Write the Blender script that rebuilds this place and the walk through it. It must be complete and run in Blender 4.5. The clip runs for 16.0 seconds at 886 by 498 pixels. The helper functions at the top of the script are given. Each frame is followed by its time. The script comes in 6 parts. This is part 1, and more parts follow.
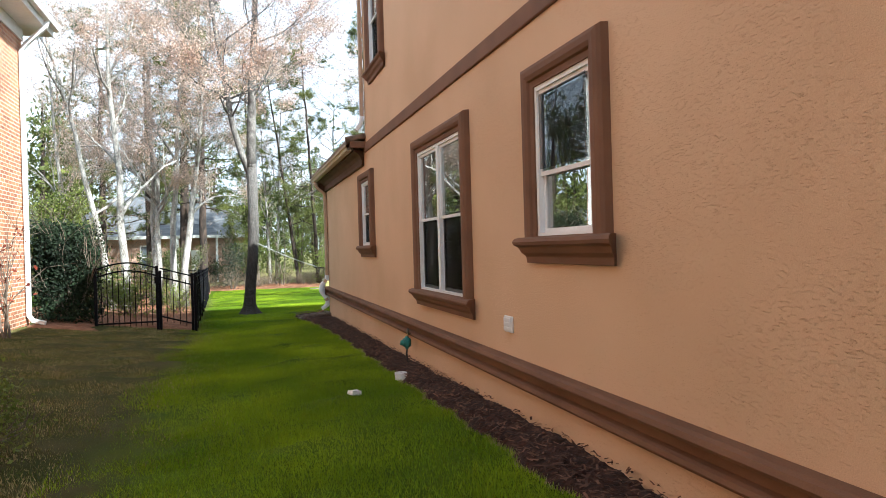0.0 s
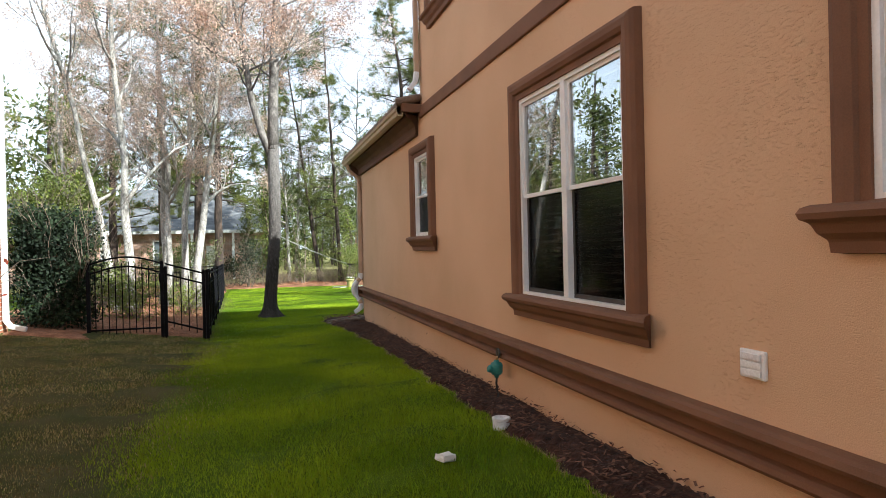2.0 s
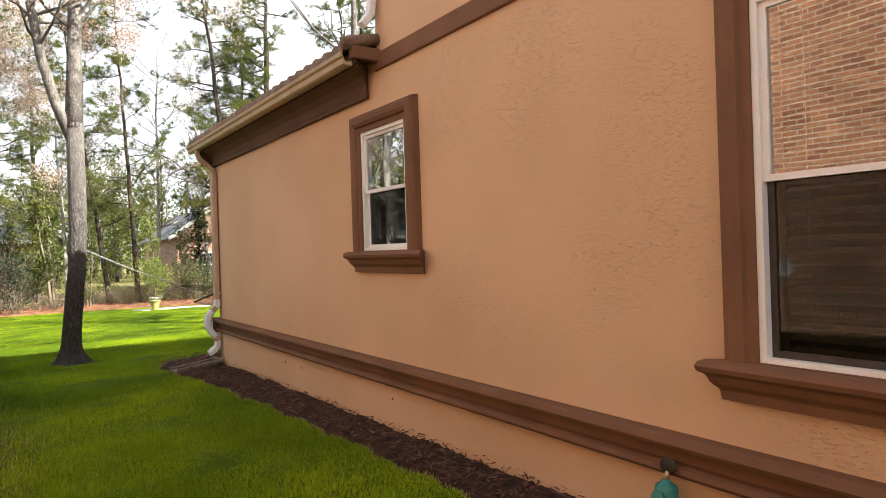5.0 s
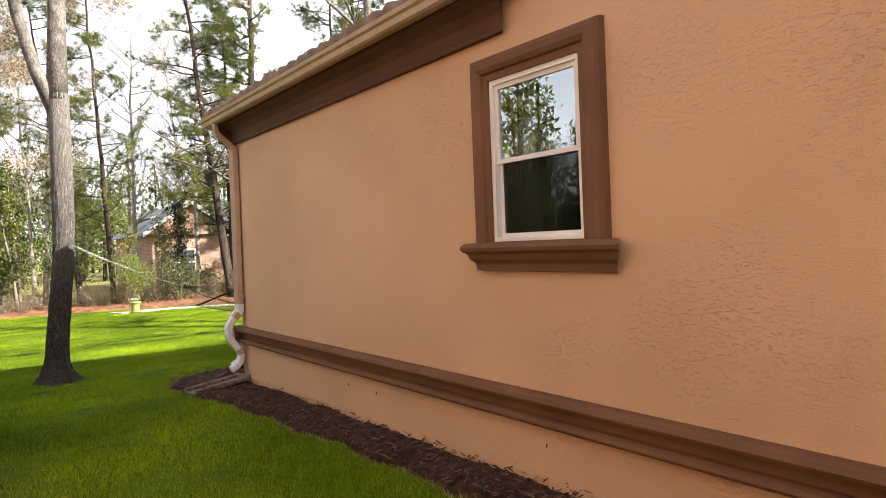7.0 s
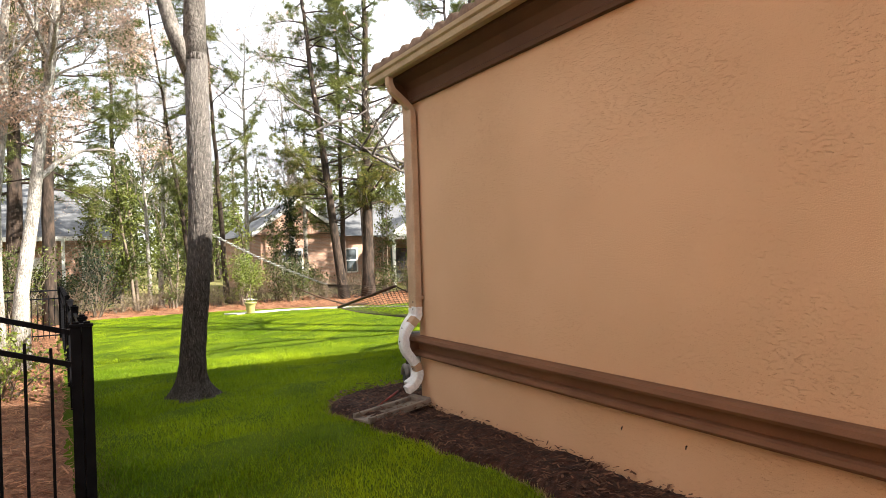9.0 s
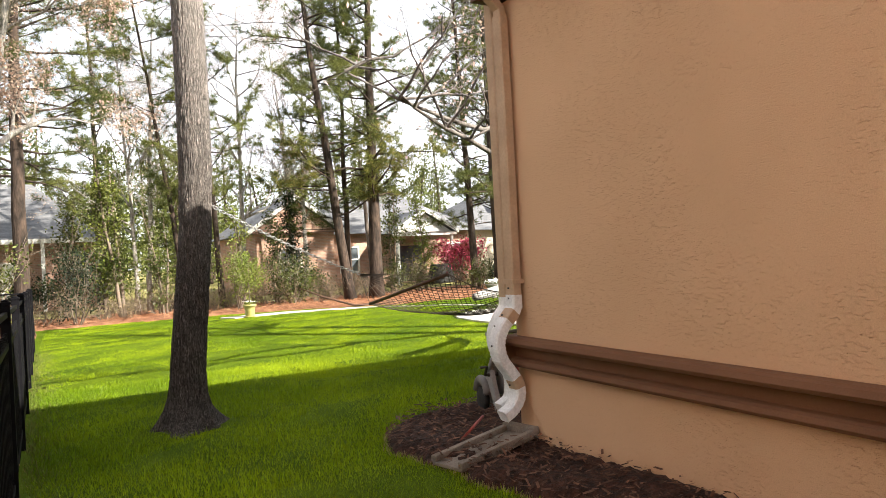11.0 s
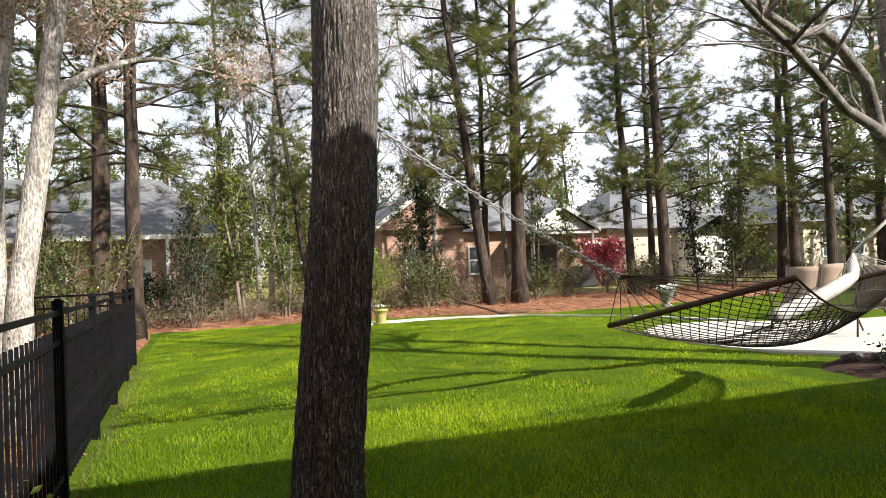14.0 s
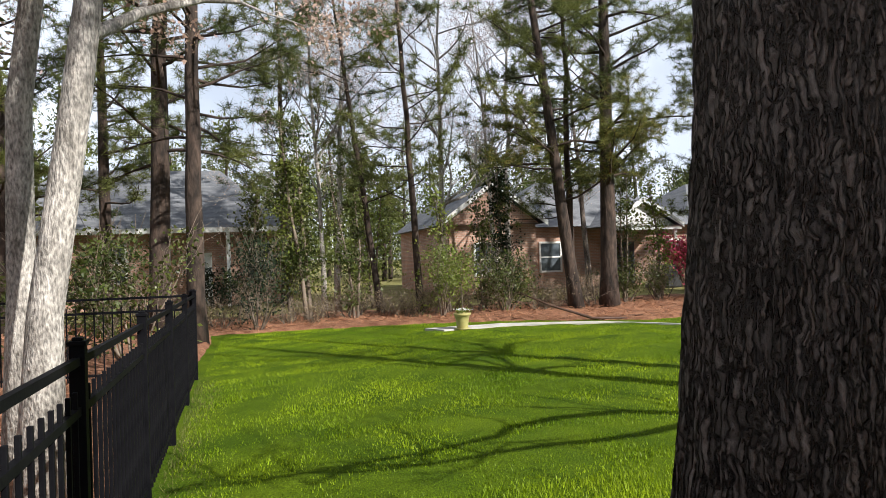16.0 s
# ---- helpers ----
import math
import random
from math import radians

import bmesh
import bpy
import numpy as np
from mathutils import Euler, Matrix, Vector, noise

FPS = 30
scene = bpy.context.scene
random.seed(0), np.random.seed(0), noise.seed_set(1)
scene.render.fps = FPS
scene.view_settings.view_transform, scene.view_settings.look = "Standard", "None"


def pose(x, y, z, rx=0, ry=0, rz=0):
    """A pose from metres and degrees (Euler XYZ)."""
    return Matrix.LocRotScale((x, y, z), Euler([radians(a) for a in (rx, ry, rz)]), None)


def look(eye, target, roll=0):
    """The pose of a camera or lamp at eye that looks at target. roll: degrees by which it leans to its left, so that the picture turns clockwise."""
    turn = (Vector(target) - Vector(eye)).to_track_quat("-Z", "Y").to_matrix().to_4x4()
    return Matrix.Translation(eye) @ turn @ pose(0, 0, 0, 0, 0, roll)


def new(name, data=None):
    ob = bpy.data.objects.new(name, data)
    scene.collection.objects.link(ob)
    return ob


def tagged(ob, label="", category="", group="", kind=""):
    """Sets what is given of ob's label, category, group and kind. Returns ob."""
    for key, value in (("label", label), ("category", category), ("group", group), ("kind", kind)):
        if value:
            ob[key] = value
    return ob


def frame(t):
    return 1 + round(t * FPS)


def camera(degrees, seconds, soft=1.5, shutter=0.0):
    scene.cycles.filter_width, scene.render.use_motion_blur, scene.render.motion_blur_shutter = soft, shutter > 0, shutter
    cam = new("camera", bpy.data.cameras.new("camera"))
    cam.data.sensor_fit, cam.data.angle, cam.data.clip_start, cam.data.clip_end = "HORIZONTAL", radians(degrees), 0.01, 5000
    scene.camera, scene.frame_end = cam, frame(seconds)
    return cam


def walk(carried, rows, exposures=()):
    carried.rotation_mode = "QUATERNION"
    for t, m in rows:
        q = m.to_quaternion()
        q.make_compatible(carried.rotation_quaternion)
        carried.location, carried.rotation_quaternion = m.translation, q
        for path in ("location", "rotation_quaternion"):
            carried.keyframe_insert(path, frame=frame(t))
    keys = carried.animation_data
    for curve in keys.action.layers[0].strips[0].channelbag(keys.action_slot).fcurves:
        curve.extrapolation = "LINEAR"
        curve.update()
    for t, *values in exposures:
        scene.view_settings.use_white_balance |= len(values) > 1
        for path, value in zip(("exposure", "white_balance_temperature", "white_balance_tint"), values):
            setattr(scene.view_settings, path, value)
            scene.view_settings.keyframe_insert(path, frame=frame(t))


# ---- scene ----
cam = camera(66.6, 16.0, soft=0.8)
PATH = [
    (0, (0.095, 0.351, 1.371), (0.674, 2.266, 1.364), -1.6),
    (0.5, (0.133, 0.986, 1.38), (0.709, 2.901, 1.373), -1.5),
    (1, (0.198, 1.748, 1.321), (0.768, 3.665, 1.304), -1.2),
    (1.5, (0.133, 2.404, 1.296), (0.678, 4.328, 1.284), -1.1),
    (2, (0.009, 3.055, 1.292), (0.546, 4.982, 1.281), -1.3),
    (2.5, (-0.171, 3.74, 1.288), (0.38, 5.663, 1.286), -0.9),
    (3, (-0.307, 4.377, 1.325), (0.324, 6.274, 1.332), -0.8),
    (3.5, (-0.409, 5.011, 1.308), (0.359, 6.858, 1.318), -0.5),
    (4, (-0.525, 5.607, 1.362), (0.358, 7.401, 1.366), -1.5),
    (4.5, (-0.592, 6.217, 1.362), (0.409, 7.949, 1.357), -1.8),
    (4.7, (-0.621, 6.459, 1.402), (0.423, 8.165, 1.4), -1.8),
    (6.8, (-0.861, 8.791, 1.463), (0.347, 10.385, 1.446), -2.2),
    (7, (-0.842, 9.033, 1.432), (0.332, 10.652, 1.416), -2.2),
    (7.5, (-0.869, 9.681, 1.381), (0.185, 11.381, 1.367), -2.0),
    (8, (-0.921, 10.342, 1.361), (0.078, 12.075, 1.352), -1.9),
    (8.5, (-0.936, 10.975, 1.354), (0.038, 12.722, 1.351), -1.8),
    (9, (-0.922, 11.635, 1.297), (0.04, 13.388, 1.304), -1.9),
    (9.2, (-0.925, 11.873, 1.27), (0.042, 13.623, 1.272), -2.0),
    (11.5, (-0.449, 14.688, 1.036), (0.534, 16.43, 1.05), -3.1),
    (12, (-0.311, 15.419, 1.056), (0.639, 17.179, 1.067), -2.6),
    (12.5, (-0.265, 16.062, 1.073), (0.601, 17.865, 1.09), -2.4),
    (13, (-0.216, 16.65, 1.045), (0.591, 18.48, 1.068), -2.4),
    (13.5, (-0.208, 17.074, 1.028), (0.527, 18.934, 1.058), -2.2),
    (14, (-0.146, 17.599, 1.003), (0.538, 19.478, 1.037), -2.4),
    (14.5, (-0.12, 18.118, 1.015), (0.566, 19.996, 1.051), -2.2),
    (15, (-0.183, 18.616, 1.02), (0.484, 20.501, 1.051), -2.1),
    (15.5, (-0.247, 19.156, 1.05), (0.355, 21.062, 1.078), -2.2),
    (16, (-0.348, 19.693, 1.125), (0.193, 21.618, 1.148), -1.8),
]
walk(cam, [(t, look(eye, target, roll)) for t, eye, target, roll in PATH],
     [(0, 1.64, 5200, 1), (2, 1.46, 5350, 2), (3.5, 1.53, 5850, 6), (4.5, 1.70, 6000, 7), (6.8, 1.78, 6150, 9), (9.2, 1.82, 6200, 9), (11.5, 1.60, 6300, 10), (12.5, 1.28, 6200, 10), (14.5, 1.02, 5950, 10), (16, 0.66, 5750, 10)])

# ---- light ----
SUN_FROM = Vector((0.88, -1.16, 1.0)).normalized()
world = bpy.data.worlds.new("sky")
scene.world = world
world.use_nodes = True
wn, wl = world.node_tree.nodes, world.node_tree.links
wn.clear()
w_out, w_bg = wn.new("ShaderNodeOutputWorld"), wn.new("ShaderNodeBackground")
w_sky, w_mix = wn.new("ShaderNodeTexSky"), wn.new("ShaderNodeMix")
w_sky.sky_type, w_sky.sun_disc = "NISHITA", False
w_sky.sun_elevation = math.asin(SUN_FROM.z)
w_sky.sun_rotation = math.atan2(SUN_FROM.x, SUN_FROM.y)
w_co, w_no, w_rp = wn.new("ShaderNodeTexCoord"), wn.new("ShaderNodeTexNoise"), wn.new("ShaderNodeValToRGB")
w_no.inputs["Scale"].default_value, w_no.inputs["Detail"].default_value = 2.6, 7
w_rp.color_ramp.elements[0].position, w_rp.color_ramp.elements[1].position = 0.36, 0.60
w_rp.color_ramp.elements[0].color = (0.58, 0.58, 0.58, 1)
w_mix.data_type = "RGBA"
w_mix.inputs["B"].default_value = (21.5, 21.7, 22.1, 1)
wl.new(w_co.outputs["Generated"], w_no.inputs["Vector"])
wl.new(w_no.outputs["Fac"], w_rp.inputs["Fac"])
wl.new(w_rp.outputs["Color"], w_mix.inputs["Factor"])
wl.new(w_sky.outputs["Color"], w_mix.inputs["A"])
# haze: the whole sky brightens smoothly towards the horizon
w_sep, w_hz, w_up = wn.new("ShaderNodeSeparateXYZ"), wn.new("ShaderNodeMapRange"), wn.new("ShaderNodeVectorMath")
w_hz.interpolation_type = "SMOOTHSTEP"
w_hz.inputs["From Min"].default_value, w_hz.inputs["From Max"].default_value = 0.15, 0.75
w_hz.inputs["To Min"].default_value, w_hz.inputs["To Max"].default_value = 1.75, 0.8
w_up.operation = "SCALE"
wl.new(w_co.outputs["Generated"], w_sep.inputs["Vector"])
wl.new(w_sep.outputs["Z"], w_hz.inputs["Value"])
wl.new(w_mix.outputs["Result"], w_up.inputs[0])
wl.new(w_hz.outputs["Result"], w_up.inputs["Scale"])
wl.new(w_up.outputs["Vector"], w_bg.inputs["Color"])
w_bg.inputs["Strength"].default_value = 0.0212
wl.new(w_bg.outputs["Background"], w_out.inputs["Surface"])
sun = new("sun", bpy.data.lights.new("sun", "SUN"))
sun.data.energy, sun.data.angle, sun.data.color = 5.0, radians(0.55), (1.0, 0.895, 0.74)
sun.matrix_world = look(SUN_FROM * 60, (0, 0, 0))


# ---- materials ----
def surf(name, a, b, scale=6.0, rough=0.8, bump=0.0, bscale=60.0, metal=0.0, fine=None, spread=0.0, island=False,
         stretch=(1, 1, 1), spec=0.4, ramp=(0.35, 0.65), back=0.0):
    """Two-tone noise colour, a finer grain, bump, and a random tone for each object or island."""
    m = bpy.data.materials.new(name)
    m.use_nodes = True
    n, l = m.node_tree.nodes, m.node_tree.links
    p = n["Principled BSDF"]
    p.inputs["Roughness"].default_value, p.inputs["Metallic"].default_value = rough, metal
    p.inputs["Specular IOR Level"].default_value = spec
    co, mp = n.new("ShaderNodeTexCoord"), n.new("ShaderNodeMapping")
    mp.inputs["Scale"].default_value = stretch
    l.new(co.outputs["Object"], mp.inputs["Vector"])
    big, rp = n.new("ShaderNodeTexNoise"), n.new("ShaderNodeValToRGB")
    big.inputs["Scale"].default_value, big.inputs["Detail"].default_value = scale, 5
    rp.color_ramp.elements[0].position, rp.color_ramp.elements[1].position = ramp
    rp.color_ramp.elements[0].color, rp.color_ramp.elements[1].color = (*a, 1), (*b, 1)
    l.new(mp.outputs["Vector"], big.inputs["Vector"])
    l.new(big.outputs["Fac"], rp.inputs["Fac"])
    colour = rp.outputs["Color"]
    small = n.new("ShaderNodeTexNoise")
    small.inputs["Scale"].default_value, small.inputs["Detail"].default_value = bscale, 4
    l.new(mp.outputs["Vector"], small.inputs["Vector"])
    if fine:
        mx, mr = n.new("ShaderNodeMix"), n.new("ShaderNodeMapRange")
        mx.data_type, mx.blend_type = "RGBA", "MULTIPLY"
        mx.inputs["Factor"].default_value = 1.0
        mr.inputs["From Min"].default_value, mr.inputs["From Max"].default_value = 0.3, 0.7
        mr.inputs["To Min"].default_value, mr.inputs["To Max"].default_value = 1 - fine, 1 + fine * 0.4
        l.new(small.outputs["Fac"], mr.inputs["Value"])
        l.new(colour, mx.inputs["A"])
        l.new(mr.outputs["Result"], mx.inputs["B"])
        colour = mx.outputs["Result"]
    if spread:
        src = n.new("ShaderNodeNewGeometry").outputs["Random Per Island"] if island else n.new("ShaderNodeObjectInfo").outputs["Random"]
        hs, mr2 = n.new("ShaderNodeHueSaturation"), n.new("ShaderNodeMapRange")
        mr2.inputs["To Min"].default_value, mr2.inputs["To Max"].default_value = 1 - spread, 1 + spread
        l.new(src, mr2.inputs["Value"])
        l.new(mr2.outputs["Result"], hs.inputs["Value"])
        l.new(colour, hs.inputs["Color"])
        colour = hs.outputs["Color"]
    l.new(colour, p.inputs["Base Color"])
    if bump:
        bp = n.new("ShaderNodeBump")
        bp.inputs["Strength"].default_value, bp.inputs["Distance"].default_value = 1.0, bump
        l.new(small.outputs["Fac"], bp.inputs["Height"])
        l.new(bp.outputs["Normal"], p.inputs["Normal"])
    if back:
        tr, ms = n.new("ShaderNodeBsdfTranslucent"), n.new("ShaderNodeMixShader")
        ms.inputs["Fac"].default_value = back
        l.new(colour, tr.inputs["Color"])
        l.new(p.outputs["BSDF"], ms.inputs[1])
        l.new(tr.outputs["BSDF"], ms.inputs[2])
        l.new(ms.outputs["Shader"], n["Material Output"].inputs["Surface"])
    return m


def stucco(name, a, b):
    """Painted sand stucco with trowelled ridges."""
    m = surf(name, a, b, 0.7, 0.9, 0.0, 170, fine=0.10, spec=0.25)
    n, l = m.node_tree.nodes, m.node_tree.links
    p = n["Principled BSDF"]
    co = n["Texture Coordinate"]
    mp = n.new("ShaderNodeMapping")
    mp.inputs["Scale"].default_value = (1, 0.5, 2.2)
    l.new(co.outputs["Object"], mp.inputs["Vector"])
    worm, grit, patch = (n.new("ShaderNodeTexNoise") for _ in range(3))
    worm.inputs["Scale"].default_value, worm.inputs["Detail"].default_value, worm.inputs["Distortion"].default_value = 46, 3, 0.6
    grit.inputs["Scale"].default_value, grit.inputs["Detail"].default_value = 150, 3
    patch.inputs["Scale"].default_value, patch.inputs["Detail"].default_value = 1.6, 2
    l.new(mp.outputs["Vector"], worm.inputs["Vector"])
    l.new(co.outputs["Object"], grit.inputs["Vector"])
    l.new(co.outputs["Object"], patch.inputs["Vector"])
    rp = n.new("ShaderNodeValToRGB")
    rp.color_ramp.elements[0].position, rp.color_ramp.elements[1].position = 0.57, 0.66
    l.new(worm.outputs["Fac"], rp.inputs["Fac"])
    pr = n.new("ShaderNodeValToRGB")
    pr.color_ramp.elements[0].position, pr.color_ramp.elements[1].position = 0.30, 0.62
    l.new(patch.outputs["Fac"], pr.inputs["Fac"])
    mul = n.new("ShaderNodeMath")
    mul.operation = "MULTIPLY"
    l.new(rp.outputs["Color"], mul.inputs[0])
    l.new(pr.outputs["Color"], mul.inputs[1])
    b1, b2 = n.new("ShaderNodeBump"), n.new("ShaderNodeBump")
    b1.invert = True
    b1.inputs["Distance"].default_value, b2.inputs["Distance"].default_value = 0.0034, 0.0038
    l.new(mul.outputs["Value"], b1.inputs["Height"])
    l.new(grit.outputs["Fac"], b2.inputs["Height"])
    l.new(b1.outputs["Normal"], b2.inputs["Normal"])
    l.new(b2.outputs["Normal"], p.inputs["Normal"])
    return m


def brickwork(name, a, b, mortar, axis):
    """Running-bond brick for walls that stay far off. axis: the wall's run, 'x' or 'y'."""
    m = bpy.data.materials.new(name)
    m.use_nodes = True
    n, l = m.node_tree.nodes, m.node_tree.links
    p = n["Principled BSDF"]
    p.inputs["Roughness"].default_value = 0.85
    co, sp, cb, br = n.new("ShaderNodeTexCoord"), n.new("ShaderNodeSeparateXYZ"), n.new("ShaderNodeCombineXYZ"), n.new("ShaderNodeTexBrick")
    l.new(co.outputs["Object"], sp.inputs["Vector"])
    l.new(sp.outputs[axis.upper()], cb.inputs["X"])
    l.new(sp.outputs["Z"], cb.inputs["Y"])
    l.new(cb.outputs["Vector"], br.inputs["Vector"])
    br.inputs["Color1"].default_value, br.inputs["Color2"].default_value, br.inputs["Mortar"].default_value = (*a, 1), (*b, 1), (*mortar, 1)
    br.inputs["Scale"].default_value = 1.0
    br.inputs["Brick Width"].default_value, br.inputs["Row Height"].default_value = 0.21, 0.075
    br.inputs["Mortar Size"].default_value, br.inputs["Bias"].default_value = 0.009, -0.1
    no, mx = n.new("ShaderNodeTexNoise"), n.new("ShaderNodeMix")
    no.inputs["Scale"].default_value = 1.4
    mx.data_type, mx.blend_type = "RGBA", "OVERLAY"
    mx.inputs["Factor"].default_value = 0.5
    l.new(co.outputs["Object"], no.inputs["Vector"])
    l.new(br.outputs["Color"], mx.inputs["A"])
    l.new(no.outputs["Fac"], mx.inputs["B"])
    l.new(mx.outputs["Result"], p.inputs["Base Color"])
    bp = n.new("ShaderNodeBump")
    bp.invert = True
    bp.inputs["Distance"].default_value = 0.008
    l.new(br.outputs["Fac"], bp.inputs["Height"])
    l.new(bp.outputs["Normal"], p.inputs["Normal"])
    return m


def bark(name, groove, plate, crest, scale, squash):
    """Long broken plates with dark grooves between."""
    m = bpy.data.materials.new(name)
    m.use_nodes = True
    n, l = m.node_tree.nodes, m.node_tree.links
    p = n["Principled BSDF"]
    p.inputs["Roughness"].default_value, p.inputs["Specular IOR Level"].default_value = 0.9, 0.25
    co, mp, no, add = n.new("ShaderNodeTexCoord"), n.new("ShaderNodeMapping"), n.new("ShaderNodeTexNoise"), n.new("ShaderNodeVectorMath")
    mp.inputs["Scale"].default_value = (1, 1, squash)
    no.inputs["Scale"].default_value, no.inputs["Detail"].default_value = 16, 5
    sc = n.new("ShaderNodeVectorMath")
    sc.operation, sc.inputs["Scale"].default_value = "SCALE", 0.042
    l.new(co.outputs["Object"], mp.inputs["Vector"])
    l.new(co.outputs["Object"], no.inputs["Vector"])
    l.new(no.outputs["Color"], sc.inputs[0])
    l.new(mp.outputs["Vector"], add.inputs[0])
    l.new(sc.outputs["Vector"], add.inputs[1])
    vo, v2, fine = n.new("ShaderNodeTexVoronoi"), n.new("ShaderNodeTexVoronoi"), n.new("ShaderNodeTexNoise")
    vo.feature, vo.inputs["Scale"].default_value = "DISTANCE_TO_EDGE", scale
    v2.inputs["Scale"].default_value = scale
    fine.inputs["Scale"].default_value, fine.inputs["Detail"].default_value = 90, 8
    for node in (vo, v2, fine):
        l.new(add.outputs["Vector"], node.inputs["Vector"])
    rp = n.new("ShaderNodeValToRGB")
    rp.color_ramp.elements[0].color, rp.color_ramp.elements[1].color = (*groove, 1), (*crest, 1)
    rp.color_ramp.elements[0].position, rp.color_ramp.elements[1].position = 0.01, 0.5
    e = rp.color_ramp.elements.new(0.16)
    e.color = (*plate, 1)
    l.new(vo.outputs["Distance"], rp.inputs["Fac"])
    mx, mr = n.new("ShaderNodeMix"), n.new("ShaderNodeMapRange")
    mx.data_type, mx.blend_type = "RGBA", "MULTIPLY"
    mx.inputs["Factor"].default_value = 1.0
    mr.inputs["From Min"].default_value, mr.inputs["From Max"].default_value = 0.3, 0.7
    mr.inputs["To Min"].default_value, mr.inputs["To Max"].default_value = 0.5, 1.4
    l.new(fine.outputs["Fac"], mr.inputs["Value"])
    l.new(rp.outputs["Color"], mx.inputs["A"])
    l.new(mr.outputs["Result"], mx.inputs["B"])
    m2, mr2 = n.new("ShaderNodeMix"), n.new("ShaderNodeMapRange")
    m2.data_type, m2.blend_type = "RGBA", "MULTIPLY"
    m2.inputs["Factor"].default_value = 1.0
    mr2.inputs["To Min"].default_value, mr2.inputs["To Max"].default_value = 0.55, 1.35
    sp = n.new("ShaderNodeSeparateColor")
    l.new(v2.outputs["Color"], sp.inputs["Color"])
    l.new(sp.outputs["Red"], mr2.inputs["Value"])
    l.new(mx.outputs["Result"], m2.inputs["A"])
    l.new(mr2.outputs["Result"], m2.inputs["B"])
    # sunlight on the upper stem put into the colour: paler with height, in uneven patches
    sz, ad, hi, sun_pale = n.new("ShaderNodeSeparateXYZ"), n.new("ShaderNodeMath"), n.new("ShaderNodeMapRange"), n.new("ShaderNodeMix")
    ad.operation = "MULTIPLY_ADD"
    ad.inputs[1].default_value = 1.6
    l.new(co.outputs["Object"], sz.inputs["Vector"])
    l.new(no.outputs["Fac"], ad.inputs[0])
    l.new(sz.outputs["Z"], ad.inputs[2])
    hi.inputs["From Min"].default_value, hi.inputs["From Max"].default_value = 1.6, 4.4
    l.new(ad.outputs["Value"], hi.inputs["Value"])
    sun_pale.data_type, sun_pale.blend_type = "RGBA", "ADD"
    l.new(hi.outputs["Result"], sun_pale.inputs["Factor"])
    l.new(m2.outputs["Result"], sun_pale.inputs["A"])
    sun_pale.inputs["B"].default_value = (0.17, 0.16, 0.15, 1)
    l.new(sun_pale.outputs["Result"], p.inputs["Base Color"])
    b1, b2 = n.new("ShaderNodeBump"), n.new("ShaderNodeBump")
    b1.inputs["Distance"].default_value, b2.inputs["Distance"].default_value = 0.010, 0.018
    flat = n.new("ShaderNodeMapRange")
    flat.interpolation_type = "SMOOTHSTEP"
    flat.inputs["From Max"].default_value = 0.16
    l.new(vo.outputs["Distance"], flat.inputs["Value"])
    l.new(flat.outputs["Result"], b1.inputs["Height"])
    l.new(fine.outputs["Fac"], b2.inputs["Height"])
    l.new(b1.outputs["Normal"], b2.inputs["Normal"])
    l.new(b2.outputs["Normal"], p.inputs["Normal"])
    return m


def pane_glass(name, tint, gloss=0.14):
    m = bpy.data.materials.new(name)
    m.use_nodes = True
    n, l = m.node_tree.nodes, m.node_tree.links
    n.remove(n["Principled BSDF"])
    gl, tr, ms, fr = n.new("ShaderNodeBsdfGlossy"), n.new("ShaderNodeBsdfTransparent"), n.new("ShaderNodeMixShader"), n.new("ShaderNodeLayerWeight")
    gl.inputs["Roughness"].default_value = 0.0
    tr.inputs["Color"].default_value = (*tint, 1)
    fr.inputs["Blend"].default_value = 0.35
    rg = n.new("ShaderNodeMapRange")
    rg.inputs["To Min"].default_value, rg.inputs["To Max"].default_value = gloss, 0.85
    l.new(fr.outputs["Facing"], rg.inputs["Value"])
    no, bp, co = n.new("ShaderNodeTexNoise"), n.new("ShaderNodeBump"), n.new("ShaderNodeTexCoord")
    no.inputs["Scale"].default_value = 1.3
    bp.inputs["Distance"].default_value = 0.0012
    l.new(co.outputs["Object"], no.inputs["Vector"])
    l.new(no.outputs["Fac"], bp.inputs["Height"])
    l.new(bp.outputs["Normal"], gl.inputs["Normal"])
    l.new(rg.outputs["Result"], ms.inputs["Fac"])
    l.new(tr.outputs["BSDF"], ms.inputs[1])
    l.new(gl.outputs["BSDF"], ms.inputs[2])
    l.new(ms.outputs["Shader"], n["Material Output"].inputs["Surface"])
    return m


STUCCO = stucco("peach_stucco", (0.585, 0.385, 0.232), (0.655, 0.435, 0.27))
TRIM = surf("brown_trim", (0.142, 0.067, 0.034), (0.182, 0.086, 0.043), 2.5, 0.75, 0.0015, 140, fine=0.12)
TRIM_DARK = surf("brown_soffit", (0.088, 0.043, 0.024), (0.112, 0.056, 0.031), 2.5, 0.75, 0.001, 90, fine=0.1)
WHITE = surf("white_vinyl", (0.70, 0.70, 0.69), (0.80, 0.80, 0.79), 3, 0.4, 0.0, 80, fine=0.06)
WHITE_PVC = surf("white_painted_metal", (0.70, 0.71, 0.72), (0.84, 0.85, 0.86), 9, 0.4, 0.001, 60, fine=0.15)
TAN_METAL = surf("tan_painted_metal", (0.42, 0.29, 0.19), (0.50, 0.35, 0.23), 4, 0.5, 0.0005, 50, fine=0.1)
